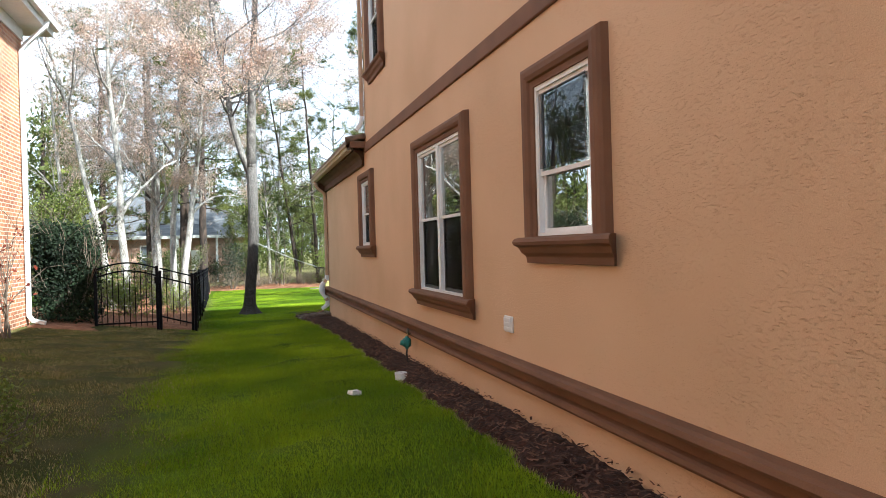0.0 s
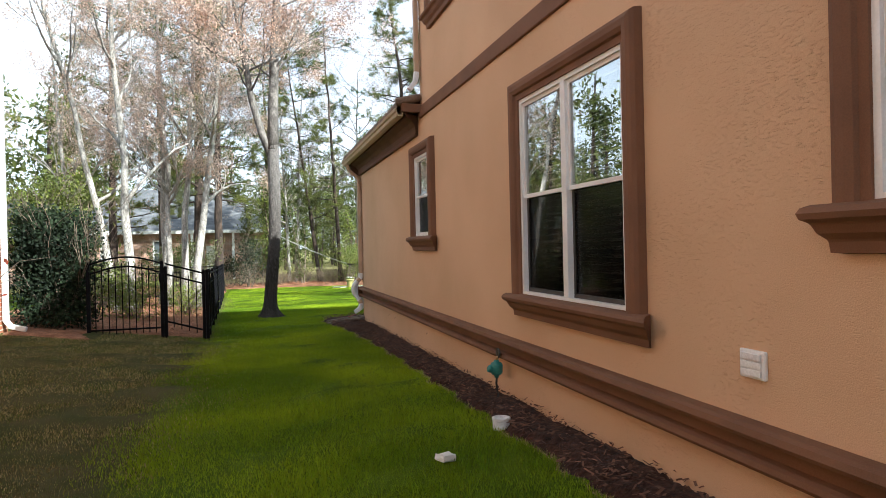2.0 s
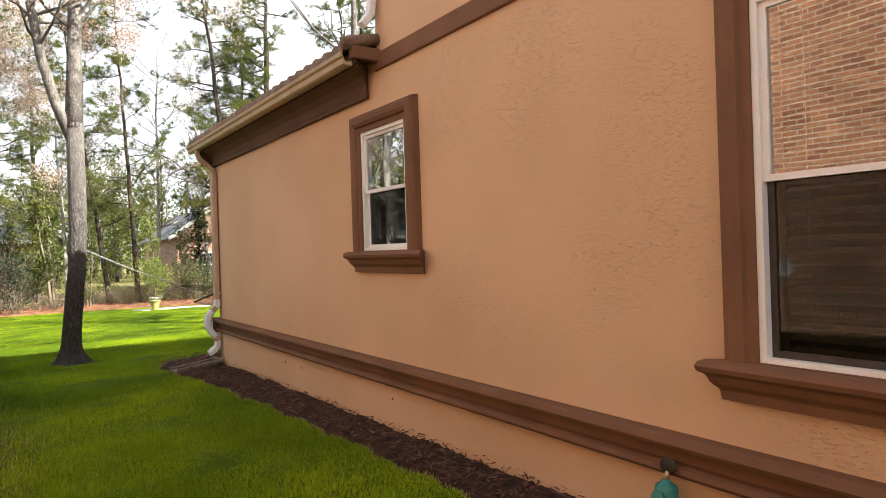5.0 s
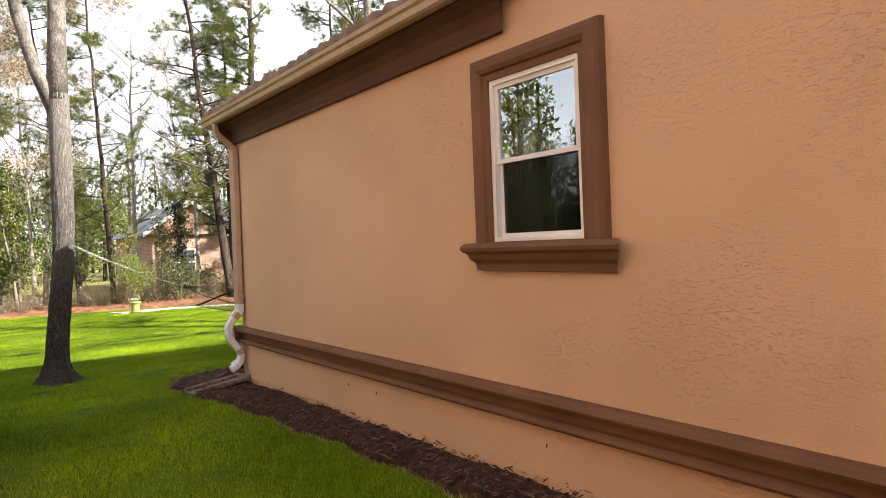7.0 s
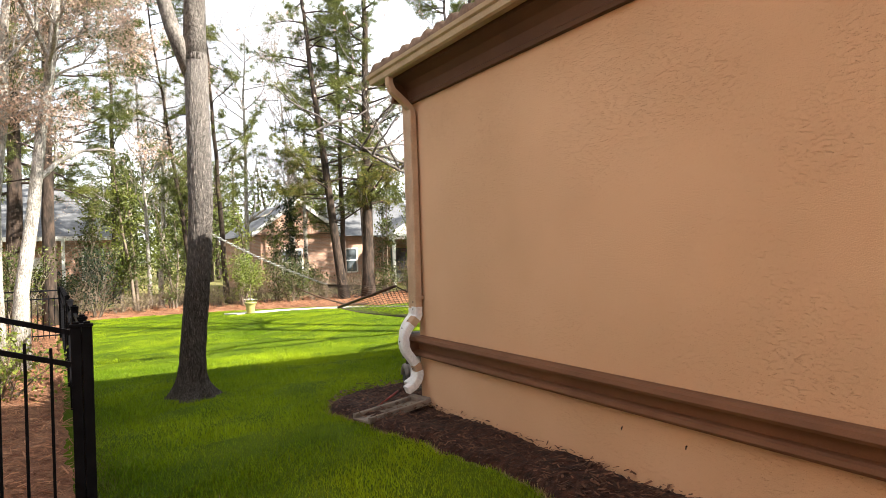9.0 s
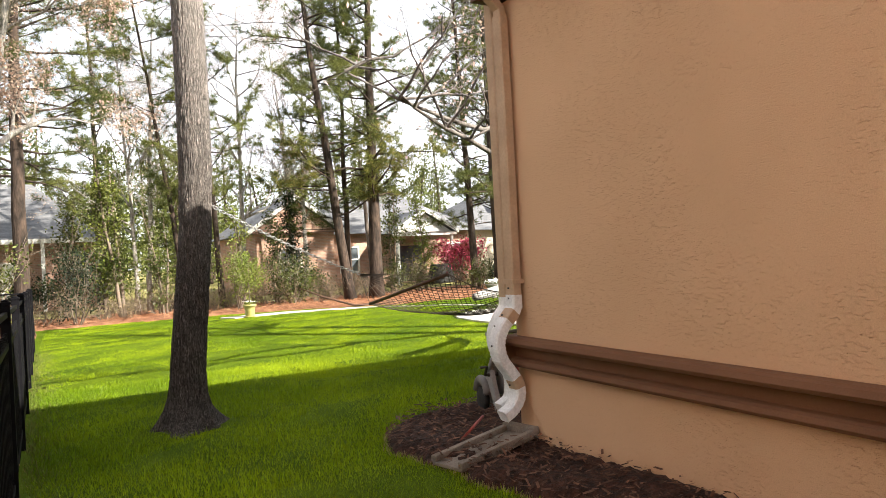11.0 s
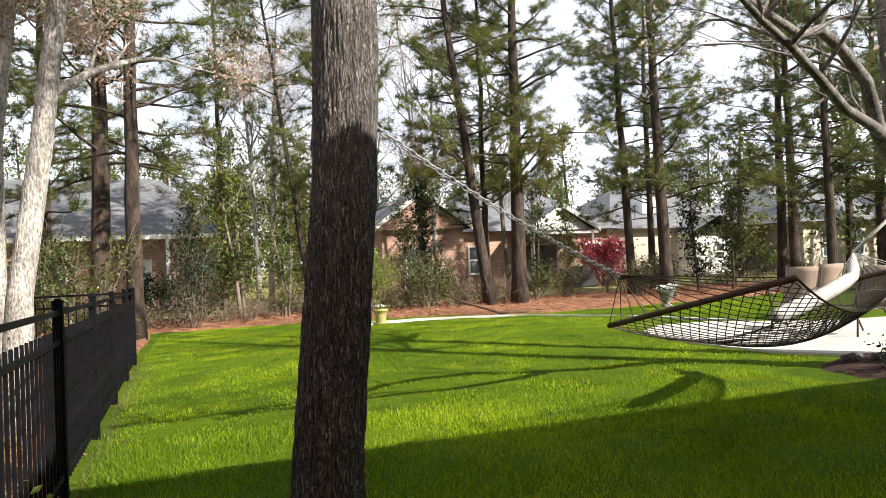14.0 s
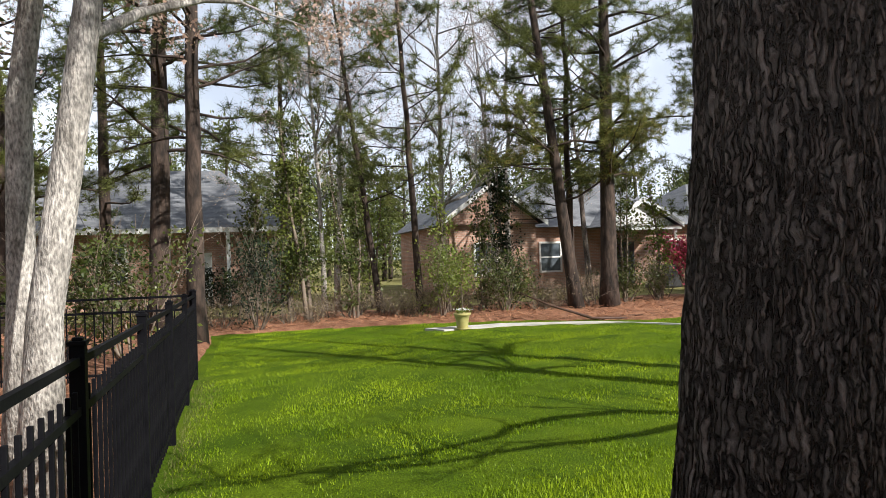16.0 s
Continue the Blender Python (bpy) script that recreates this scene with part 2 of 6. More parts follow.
GUTTER_TAN = surf("tan_gutter_metal", (0.36, 0.27, 0.16), (0.43, 0.33, 0.20), 4, 0.45, 0.0005, 50, fine=0.12)
TILE = surf("clay_tile", (0.13, 0.085, 0.058), (0.25, 0.165, 0.11), 4, 0.8, 0.004, 40, fine=0.3)
GLASS = pane_glass("window_glass", (0.86, 0.88, 0.87))
SCREEN_MESH = pane_glass("insect_screen_mesh", (0.6, 0.6, 0.6), 0.0)
SCREEN_MESH.node_tree.nodes["Glossy BSDF"].inputs["Roughness"].default_value = 0.35
SCREEN_MESH.node_tree.nodes["Map Range"].inputs["To Max"].default_value = 0.02
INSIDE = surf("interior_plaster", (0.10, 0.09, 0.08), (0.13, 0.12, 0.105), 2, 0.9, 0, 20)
SLAT = surf("brown_blind_slat", (0.52, 0.45, 0.38), (0.62, 0.55, 0.47), 5, 0.45, 0, 30)
CURTAIN = surf("pale_curtain", (0.5, 0.49, 0.46), (0.62, 0.6, 0.57), 8, 0.9, 0.004, 20)
BLACK = surf("black_aluminium", (0.0045, 0.0045, 0.006), (0.009, 0.009, 0.011), 8, 0.6, 0.0006, 90, fine=0.2, spec=0.06)
BARK_A = surf("grey_maple_bark", (0.13, 0.10, 0.083), (0.30, 0.255, 0.22), 7, 0.95, 0.02, 60, fine=0.75, stretch=(1, 1, 0.22))
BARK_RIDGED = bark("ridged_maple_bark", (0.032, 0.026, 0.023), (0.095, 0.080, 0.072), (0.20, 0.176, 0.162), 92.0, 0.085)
BARK_PALE = surf("pale_maple_bark", (0.28, 0.255, 0.225), (0.58, 0.54, 0.49), 9, 0.92, 0.02, 55, fine=0.7, stretch=(1, 1, 0.4))
BARK_GREY = surf("smooth_grey_bark", (0.095, 0.083, 0.074), (0.25, 0.226, 0.206), 7, 0.92, 0.012, 40, fine=0.55, stretch=(1, 1, 0.6))
BARK_PINE = surf("pine_bark", (0.026, 0.019, 0.015), (0.085, 0.058, 0.044), 6, 0.95, 0.03, 14, fine=0.5, stretch=(1, 1, 0.35))
TWIG = surf("brown_twig", (0.10, 0.075, 0.055), (0.22, 0.175, 0.135), 5, 0.9, 0, 30, spread=0.3)
NEEDLE = surf("pine_needles", (0.062, 0.082, 0.020), (0.165, 0.178, 0.036), 0.6, 0.6, 0, 20, spread=0.35, island=True, back=0.35)
NEEDLE_DRY = surf("yellowed_pine_needles", (0.27, 0.19, 0.05), (0.27, 0.28, 0.05), 0.8, 0.7, 0, 20, spread=0.3, island=True, back=0.35)
BUD = surf("pink_maple_keys", (0.50, 0.34, 0.26), (0.66, 0.53, 0.44), 0.7, 0.7, 0, 20, spread=0.35, island=True, back=0.45)
LEAF = surf("evergreen_leaf", (0.038, 0.054, 0.010), (0.12, 0.138, 0.026), 0.8, 0.45, 0, 20, spread=0.45, island=True, back=0.25)
LEAF_LIGHT = surf("fresh_green_leaf", (0.13, 0.17, 0.028), (0.22, 0.25, 0.045), 0.8, 0.5, 0, 20, spread=0.35, island=True, back=0.4)
LEAF_DARK = surf("dark_evergreen_leaf", (0.007, 0.015, 0.005), (0.020, 0.036, 0.010), 0.9, 0.8, 0, 20, spread=0.45, island=True, back=0.15)
LEAF_PINK = surf("azalea_blossom", (0.50, 0.05, 0.12), (0.62, 0.12, 0.2), 0.9, 0.6, 0, 20, spread=0.3, island=True, back=0.3)
LEAF_RED = surf("red_brown_leaf", (0.16, 0.03, 0.02), (0.24, 0.06, 0.035), 0.9, 0.6, 0, 20, spread=0.3, island=True, back=0.3)
LEAF_DRY = surf("dry_brush", (0.17, 0.13, 0.075), (0.26, 0.21, 0.13), 0.9, 0.8, 0, 20, spread=0.35, island=True, back=0.2)
BLADE = surf("lawn_blades", (0.122, 0.205, 0.0025), (0.305, 0.405, 0.005), 0.5, 0.55, 0, 20, spread=0.28, island=True, spec=0.25, back=0.3)
BLADE_DORMANT = surf("dormant_grass_blades", (0.18, 0.168, 0.06), (0.105, 0.135, 0.027), 1.6, 0.75, 0, 20, spread=0.55, island=True, spec=0.2, back=0.2)
BLADE_STRAW = surf("straw_blades", (0.46, 0.38, 0.19), (0.30, 0.24, 0.10), 1.2, 0.8, 0, 20, spread=0.4, island=True, spec=0.2, back=0.2)
STONE_DARK = surf("dark_mossy_stone", (0.05, 0.042, 0.034), (0.13, 0.115, 0.10), 9, 0.95, 0.02, 40, fine=0.5)
MULCH = surf("dark_mulch", (0.018, 0.0075, 0.0045), (0.072, 0.028, 0.016), 14, 0.95, 0.03, 45, fine=0.5)
CHIP = surf("mulch_chips", (0.045, 0.019, 0.011), (0.15, 0.075, 0.045), 6, 0.9, 0, 40, spread=0.5, island=True)
STRAW = surf("pine_straw", (0.22, 0.095, 0.05), (0.36, 0.18, 0.10), 5, 0.95, 0.03, 40, fine=0.45)
STRAW_BIT = surf("pine_straw_needles", (0.26, 0.11, 0.055), (0.42, 0.22, 0.12), 5, 0.9, 0, 40, spread=0.4, island=True)
CONCRETE = surf("pale_concrete", (0.46, 0.43, 0.40), (0.60, 0.57, 0.53), 2.5, 0.9, 0.003, 70, fine=0.15)
CONCRETE_DARK = surf("weathered_concrete", (0.17, 0.14, 0.115), (0.27, 0.23, 0.19), 7, 0.95, 0.004, 80, fine=0.25)
BRICK_SIDE = brickwork("orange_brick_side", (0.50, 0.21, 0.095), (0.27, 0.095, 0.05), (0.66, 0.54, 0.42), "y")
BRICK_FAR = brickwork("red_brick_far", (0.47, 0.27, 0.19), (0.38, 0.21, 0.15), (0.45, 0.38, 0.32), "x")
SHINGLE = surf("grey_shingle", (0.13, 0.135, 0.145), (0.20, 0.205, 0.22), 3, 0.9, 0.01, 20, fine=0.3, stretch=(0.5, 0.5, 3))
BEIGE = surf("beige_siding", (0.50, 0.43, 0.35), (0.56, 0.49, 0.40), 2, 0.85, 0.003, 20, fine=0.08, stretch=(0.1, 0.1, 1))
PAINT_WHITE = surf("white_house_paint", (0.72, 0.72, 0.70), (0.80, 0.80, 0.78), 2, 0.6, 0, 20, fine=0.05)
FAR_GLASS = surf("dark_window_glass", (0.05, 0.06, 0.07), (0.12, 0.14, 0.16), 1.5, 0.12, 0, 20, spec=0.6)
TEAL = surf("teal_plastic", (0.03, 0.17, 0.15), (0.05, 0.23, 0.20), 20, 0.45, 0, 50, fine=0.15)
BRASS = surf("aged_brass", (0.35, 0.25, 0.12), (0.45, 0.33, 0.17), 20, 0.4, 0, 60, metal=0.8)
RUBBER = surf("black_rubber", (0.015, 0.015, 0.015), (0.03, 0.03, 0.03), 20, 0.7, 0.001, 80)
GREY_PLASTIC = surf("taupe_plastic", (0.15, 0.14, 0.132), (0.21, 0.195, 0.185), 6, 0.5, 0.0005, 60, fine=0.12)
PALE_PLASTIC = surf("pale_grey_plastic", (0.26, 0.25, 0.245), (0.36, 0.35, 0.345), 6, 0.5, 0.0005, 60, fine=0.15)
HOSE = surf("orange_red_hose", (0.22, 0.028, 0.016), (0.32, 0.042, 0.024), 12, 0.5, 0, 60, fine=0.1)
ROPE = surf("white_rope", (0.55, 0.53, 0.48), (0.68, 0.66, 0.6), 30, 0.9, 0.002, 120)
ROPE_DARK = surf("weathered_cord", (0.06, 0.05, 0.04), (0.10, 0.085, 0.07), 12, 0.9, 0, 90)
WOOD_DARK = surf("dark_stained_bar", (0.055, 0.028, 0.018), (0.10, 0.052, 0.034), 6, 0.6, 0.001, 50, fine=0.25)
STEEL = surf("galvanised_chain", (0.42, 0.42, 0.42), (0.56, 0.56, 0.56), 30, 0.4, 0, 60, metal=0.9)
CLOTH_WHITE = surf("white_cloth", (0.30, 0.29, 0.28), (0.42, 0.41, 0.39), 5, 0.9, 0.004, 25)
SLING = surf("tan_sling_fabric", (0.27, 0.20, 0.15), (0.34, 0.26, 0.20), 6, 0.85, 0.001, 150, fine=0.15)
DARK_METAL = surf("dark_bronze_metal", (0.03, 0.025, 0.022), (0.05, 0.042, 0.036), 9, 0.45, 0, 60)
POT_GLAZE = surf("olive_yellow_glaze", (0.36, 0.32, 0.11), (0.44, 0.40, 0.16), 8, 0.35, 0, 60, fine=0.15)
STONE_GREY = surf("grey_stone", (0.18, 0.165, 0.15), (0.32, 0.30, 0.27), 6, 0.9, 0.01, 40, fine=0.3)


def ground_material():
    """Green turf, a dormant patch beside the houses, duller turf far off."""
    m = surf("turf_soil", (0.055, 0.098, 0.002), (0.10, 0.152, 0.003), 1.4, 0.95, 0.02, 55, fine=0.4, spec=0.1)
    n, l = m.node_tree.nodes, m.node_tree.links
    p = n["Principled BSDF"]
    green = p.inputs["Base Color"].links[0].from_socket
    co, sp, no = n["Texture Coordinate"], n.new("ShaderNodeSeparateXYZ"), n.new("ShaderNodeTexNoise")
    no.inputs["Scale"].default_value, no.inputs["Detail"].default_value = 0.9, 5
    l.new(co.outputs["Object"], sp.inputs["Vector"])
    l.new(co.outputs["Object"], no.inputs["Vector"])

    def step(axis, at, width, sign, wobble):
        a = n.new("ShaderNodeMath")
        a.operation = "MULTIPLY_ADD"
        a.inputs[1].default_value = wobble
        l.new(no.outputs["Fac"], a.inputs[0])
        l.new(sp.outputs[axis], a.inputs[2])
        r = n.new("ShaderNodeMapRange")
        mid = at + wobble * 0.5
        r.inputs["From Min"].default_value, r.inputs["From Max"].default_value = (mid - width, mid + width) if sign > 0 else (mid + width, mid - width)
        l.new(a.outputs["Value"], r.inputs["Value"])
        return r.outputs["Result"]

    def layer(base, mask, low, high):
        rp, nn, mx = n.new("ShaderNodeValToRGB"), n.new("ShaderNodeTexNoise"), n.new("ShaderNodeMix")
        nn.inputs["Scale"].default_value, nn.inputs["Detail"].default_value = 2.2, 8
        l.new(co.outputs["Object"], nn.inputs["Vector"])
        l.new(nn.outputs["Fac"], rp.inputs["Fac"])
        rp.color_ramp.elements[0].position, rp.color_ramp.elements[1].position = 0.38, 0.62
        rp.color_ramp.elements[0].color, rp.color_ramp.elements[1].color = (*low, 1), (*high, 1)
        mx.data_type = "RGBA"
        l.new(mask, mx.inputs["Factor"])
        l.new(base, mx.inputs["A"])
        l.new(rp.outputs["Color"], mx.inputs["B"])
        return mx.outputs["Result"]

    side, near = step("X", -0.75, 0.28, -1, 0.9), step("Y", 16.6, 0.3, -1, 0.5)
    both = n.new("ShaderNodeMath")
    both.operation = "MULTIPLY"
    l.new(side, both.inputs[0])
    l.new(near, both.inputs[1])
    c = layer(green, both.outputs["Value"], (0.045, 0.052, 0.014), (0.07, 0.064, 0.024))
    c = layer(c, step("Y", 40.0, 0.8, 1, 2.0), (0.17, 0.16, 0.05), (0.26, 0.235, 0.10))
    l.new(c, p.inputs["Base Color"])
    return m


TURF = ground_material()


# ---- building helpers ----
def ob_mesh(name, verts, faces, material, parent=None, smooth=False):
    me = bpy.data.meshes.new(name)
    me.from_pydata(verts, [], faces)
    me.materials.append(material)
    if smooth:
        me.shade_smooth()
    ob = new(name, me)
    ob.parent = parent
    return ob


def np_mesh(name, v, f, material, parent=None, smooth=False):
    """A mesh from arrays: v (n, 3), f (m, k)."""
    me = bpy.data.meshes.new(name)
    m, k = f.shape
    me.vertices.add(len(v))
    me.vertices.foreach_set("co", np.ascontiguousarray(v, dtype=np.float32).ravel())
    me.loops.add(m * k)
    me.loops.foreach_set("vertex_index", np.ascontiguousarray(f, dtype=np.int32).ravel())
    me.polygons.add(m)
    me.polygons.foreach_set("loop_start", np.arange(0, m * k, k, dtype=np.int32))
    me.update(calc_edges=True)
    me.materials.append(material)
    if smooth:
        me.shade_smooth()
    ob = new(name, me)
    ob.parent = parent
    return ob


def part(name, bm, material, parent=None, label="", smooth=False):
    me = bpy.data.meshes.new(name)
    bmesh.ops.recalc_face_normals(bm, faces=bm.faces)
    bm.to_mesh(me)
    bm.free()
    me.materials.append(material)
    if smooth:
        me.shade_smooth()
    ob = new(name, me)
    ob.parent = parent
    return tagged(ob, label)


def thing(name, label, category, place=(0, 0, 0), group="", turn=0):
    ob = new(name)
    ob.matrix_basis = pose(*place, 0, 0, turn)
    return tagged(ob, label, category, group)


def add_box(bm, x0, x1, y0, y1, z0, z1, bevel=0.0, m=None):
    r = bmesh.ops.create_cube(bm, size=1.0)
    vs = r["verts"]
    for v in vs:
        v.co = Vector((x0 + (v.co.x + 0.5) * (x1 - x0), y0 + (v.co.y + 0.5) * (y1 - y0), z0 + (v.co.z + 0.5) * (z1 - z0)))
        if m:
            v.co = m @ v.co
    if bevel:
        es = {e for v in vs for e in v.link_edges}
        bmesh.ops.bevel(bm, geom=list(es), offset=bevel, segments=2, affect="EDGES", profile=0.6)


def box(x0, x1, y0, y1, z0, z1, bevel=0.0):
    bm = bmesh.new()
    add_box(bm, x0, x1, y0, y1, z0, z1, bevel)
    return bm


def tube_data(points, radii, sides=8, verts=None, faces=None, cap=True, rough=0.0, rng=None):
    """A tapered tube along points, added to the lists."""
    verts, faces = ([] if verts is None else verts), ([] if faces is None else faces)
    pts = [Vector(p) for p in points]
    base = len(verts)
    prev = Vector((1, 0, 0))
    for i, p in enumerate(pts):
        d = (pts[min(i + 1, len(pts) - 1)] - pts[max(i - 1, 0)])
        d = d.normalized() if d.length > 1e-9 else Vector((0, 0, 1))
        u = prev - d * prev.dot(d)
        if u.length < 1e-4:
            u = d.orthogonal()
        u.normalize()
        prev = u
        w = d.cross(u)
        for k in range(sides):
            a = 2 * math.pi * k / sides
            r = radii[i] * (1 + (rng.uniform(-rough, rough) if rng else 0))
            verts.append(p + u * (math.cos(a) * r) + w * (math.sin(a) * r))
    for i in range(len(pts) - 1):
        for k in range(sides):
            a, b = base + i * sides + k, base + i * sides + (k + 1) % sides
            faces.append((a, b, b + sides, a + sides))
    if cap:
        faces.append(tuple(base + k for k in range(sides))[::-1])
        faces.append(tuple(base + (len(pts) - 1) * sides + k for k in range(sides)))
    return verts, faces


def tube(name, points, radii, material, parent=None, sides=8, label="", smooth=True):
    if isinstance(radii, (int, float)):
        radii = [radii] * len(points)
    v, f = tube_data(points, radii, sides)
    return tagged(ob_mesh(name, v, f, material, parent, smooth), label)


def strip_tube(name, points, wide, deep, material, parent=None, label=""):
    """A rectangular pipe along points that lie in one upright plane; wide: across it."""
    pts = [Vector(p) for p in points]
    bm = bmesh.new()
    rings = []
    flat = [Vector((q.x - pts[0].x, q.y - pts[0].y, 0)) for q in pts]
    out = max(flat, key=lambda q: q.length)
    out = out.normalized() if out.length > 1e-6 else Vector((1, 0, 0))
    side = Vector((0, 0, 1)).cross(out)
    for i, p in enumerate(pts):
        d = (pts[min(i + 1, len(pts) - 1)] - pts[max(i - 1, 0)]).normalized()
        n = side.cross(d).normalized()
        ring = []
        for a, b in ((-0.5, -0.38), (-0.38, -0.5), (0.38, -0.5), (0.5, -0.38), (0.5, 0.38), (0.38, 0.5), (-0.38, 0.5), (-0.5, 0.38)):
            ring.append(bm.verts.new(p + side * (a * wide) + n * (b * deep)))
        rings.append(ring)
    for r0, r1 in zip(rings, rings[1:]):
        for k in range(8):
            bm.faces.new((r0[k], r0[(k + 1) % 8], r1[(k + 1) % 8], r1[k]))
    bm.faces.new(rings[0])
    bm.faces.new(rings[-1])
    return part(name, bm, material, parent, label)


def lathe(profile, sides=24):
    """profile: (radius, z) from the bottom up."""
    bm = bmesh.new()
    rings = [[bm.verts.new((r * math.cos(2 * math.pi * k / sides), r * math.sin(2 * math.pi * k / sides), z)) for k in range(sides)] for r, z in profile]
    for a, b in zip(rings, rings[1:]):
        for k in range(sides):
            bm.faces.new((a[k], a[(k + 1) % sides], b[(k + 1) % sides], b[k]))
    bm.faces.new(rings[0][::-1])
    bm.faces.new(rings[-1])
    return bm


def moulding(profile, x, y0, y1, mitre0=True, mitre1=True):
    """A run along y on a wall whose face is at x and looks to -x. profile: (z, how far it stands out)."""
    bm = bmesh.new()
    far = max(p for _, p in profile)
    a = [bm.verts.new((x - p, y0 + (far - p if mitre0 else 0), z)) for z, p in profile]
    b = [bm.verts.new((x - p, y1 - (far - p if mitre1 else 0), z)) for z, p in profile]
    n = len(profile)
    for k in range(n):
        bm.faces.new((a[k], a[(k + 1) % n], b[(k + 1) % n], b[k]))
    bm.faces.new(a)
    bm.faces.new(b[::-1])
    return bm


GROUND_Y = (-40, 0, 5, 8, 12, 16, 20.6, 27, 35, 45, 900)
GROUND_Z = (-0.02, -0.06, -0.13, -0.20, -0.275, -0.35, -0.42, -0.50, -0.58, -0.60, -0.60)


def ground_v(x, y):
    """The lie of the land; it rises towards the brick house."""
    return np.interp(y, GROUND_Y, GROUND_Z) + np.clip((-0.95 - x) * 0.12, 0, 0.38) * np.clip((26 - y) / 8, 0, 1)


def ground_z(x, y):
    return float(ground_v(x, y))


# ---- ground ----
def build_ground():
    xs = np.unique(np.concatenate([np.arange(-14, 24.01, 0.4), np.geomspace(24.5, 700, 16), -np.geomspace(14.5, 700, 16)]))
    ys = np.unique(np.concatenate([np.arange(-6, 46.01, 0.4), np.geomspace(47, 800, 16), -np.geomspace(6.5, 500, 12)]))
    X, Y = np.meshgrid(xs, ys)
    rng = np.random.default_rng(3)
    Z = ground_v(X, Y) + 0.012 * rng.standard_normal(X.shape) * ((np.abs(X) < 24) & (Y > -6) & (Y < 46))
    v = np.stack([X.ravel(), Y.ravel(), Z.ravel()], 1)
    nx, ny = len(xs), len(ys)
    i = (np.arange(ny - 1)[:, None] * nx + np.arange(nx - 1)[None, :]).ravel()
    f = np.stack([i, i + 1, i + nx + 1, i + nx], 1)
    tagged(np_mesh("ground", v, f, TURF, smooth=True), "green lawn ground with a dormant brown patch", "ground", kind="structure")


build_ground()


def blades(name, n, x0, x1, y0, y1, height, width, material, keep, seed, label):
    rng = np.random.default_rng(seed)
    x, y = rng.uniform(x0, x1, n), rng.uniform(y0, y1, n)
    ok = keep(x, y, rng)
    x, y = x[ok], y[ok]
    n = len(x)
    z = ground_v(x, y) - 0.012
    a, lean = rng.uniform(0, 2 * np.pi, n), rng.uniform(0, 2 * np.pi, n)
    h, w = height * rng.uniform(0.55, 1.25, n), width * rng.uniform(0.6, 1.4, n)
    tilt = h * rng.uniform(0.1, 0.75, n)
    v = np.zeros((n, 3, 3))
    v[:, 0] = np.stack([x - np.cos(a) * w, y - np.sin(a) * w, z], 1)
    v[:, 1] = np.stack([x + np.cos(a) * w, y + np.sin(a) * w, z], 1)
    v[:, 2] = np.stack([x + np.cos(lean) * tilt, y + np.sin(lean) * tilt, z + h], 1)
    ob = np_mesh(name, v.reshape(-1, 3), np.arange(n * 3).reshape(-1, 3), material)
    tagged(ob, label, "grass", kind="stuff")


def edge_noise(x, y, s=1.0):
    return 0.22 * np.sin(1.7 * y * s + 0.6 * np.sin(2.3 * x)) + 0.12 * np.sin(4.1 * y * s + 1.3 * x)


MULCH_EDGE_Y = (-6, 3, 5, 7, 9.4, 12.7, 14.4, 16.4, 17.5, 18.2, 18.7, 19.2, 19.5)
MULCH_EDGE_X = (1.88, 1.88, 1.90, 1.90, 1.90, 1.88, 1.83, 1.72, 1.60, 1.45, 1.48, 1.72, 2.2)


def mulch_x(y):
    return np.interp(y, MULCH_EDGE_Y, MULCH_EDGE_X) + 0.03 * np.sin(5.3 * y) + 0.02 * np.sin(13.1 * y + 1)


def straw_front(x):
    return np.interp(x, (-8, -1.5, 2.5, 5.6, 7.2, 9.0, 12, 22), (36.6, 36.7, 36.7, 36.2, 35.2, 34.2, 34.4, 35.5)) + 0.12 * np.sin(2.1 * x) + 0.05 * np.sin(7 * x)


def fence_x(y):
    return np.interp(y, (16.25, 29.9), (-0.86, -1.18))


def paved(x, y):
    """Inside the patio or the walk."""
    patio = ((x - 12.2) / 4.9) ** 2 + ((y - 27.2) / 3.0) ** 2 < 1
    c = np.interp(x, (3.6, 5.5, 7.6, 9.5), (34.9, 35.0, 34.2, 32.0))
    return patio | ((np.abs(y - c) < 0.45) & (x > 3.4) & (x < 9.6)) | ((np.abs(x - 9.9 - 0.35 * (y - 30)) < 0.7) & (y > 28.5) & (y < 33))


def keep_green(x, y, rng):
    ok = (x < mulch_x(y)) | (y > 19.6)
    ok &= ~((y < 16.6) & (x + edge_noise(x, y) * 0.8 < -0.72 + 0.3 * rng.standard_normal(len(x))))
    ok &= (y < 16.4) | (x > fence_x(y) + 0.05 + 0.08 * rng.random(len(x)))
    ok &= y < straw_front(x)
    ok &= ~paved(x, y)
    ok &= ~((x > 2.3) & (y < 18.2))
    ok &= (x - 0.42) ** 2 + (y - 20.6) ** 2 > (0.30 + 0.12 * rng.random(len(x))) ** 2
    return ok


def keep_dormant(x, y, rng):
    return (x + edge_noise(x, y) * 0.8 < -0.55 + 0.35 * rng.standard_normal(len(x))) & ~((x < -2.6) & (y > 15.3)) & ((x > -4.0) | (y > 15.9))


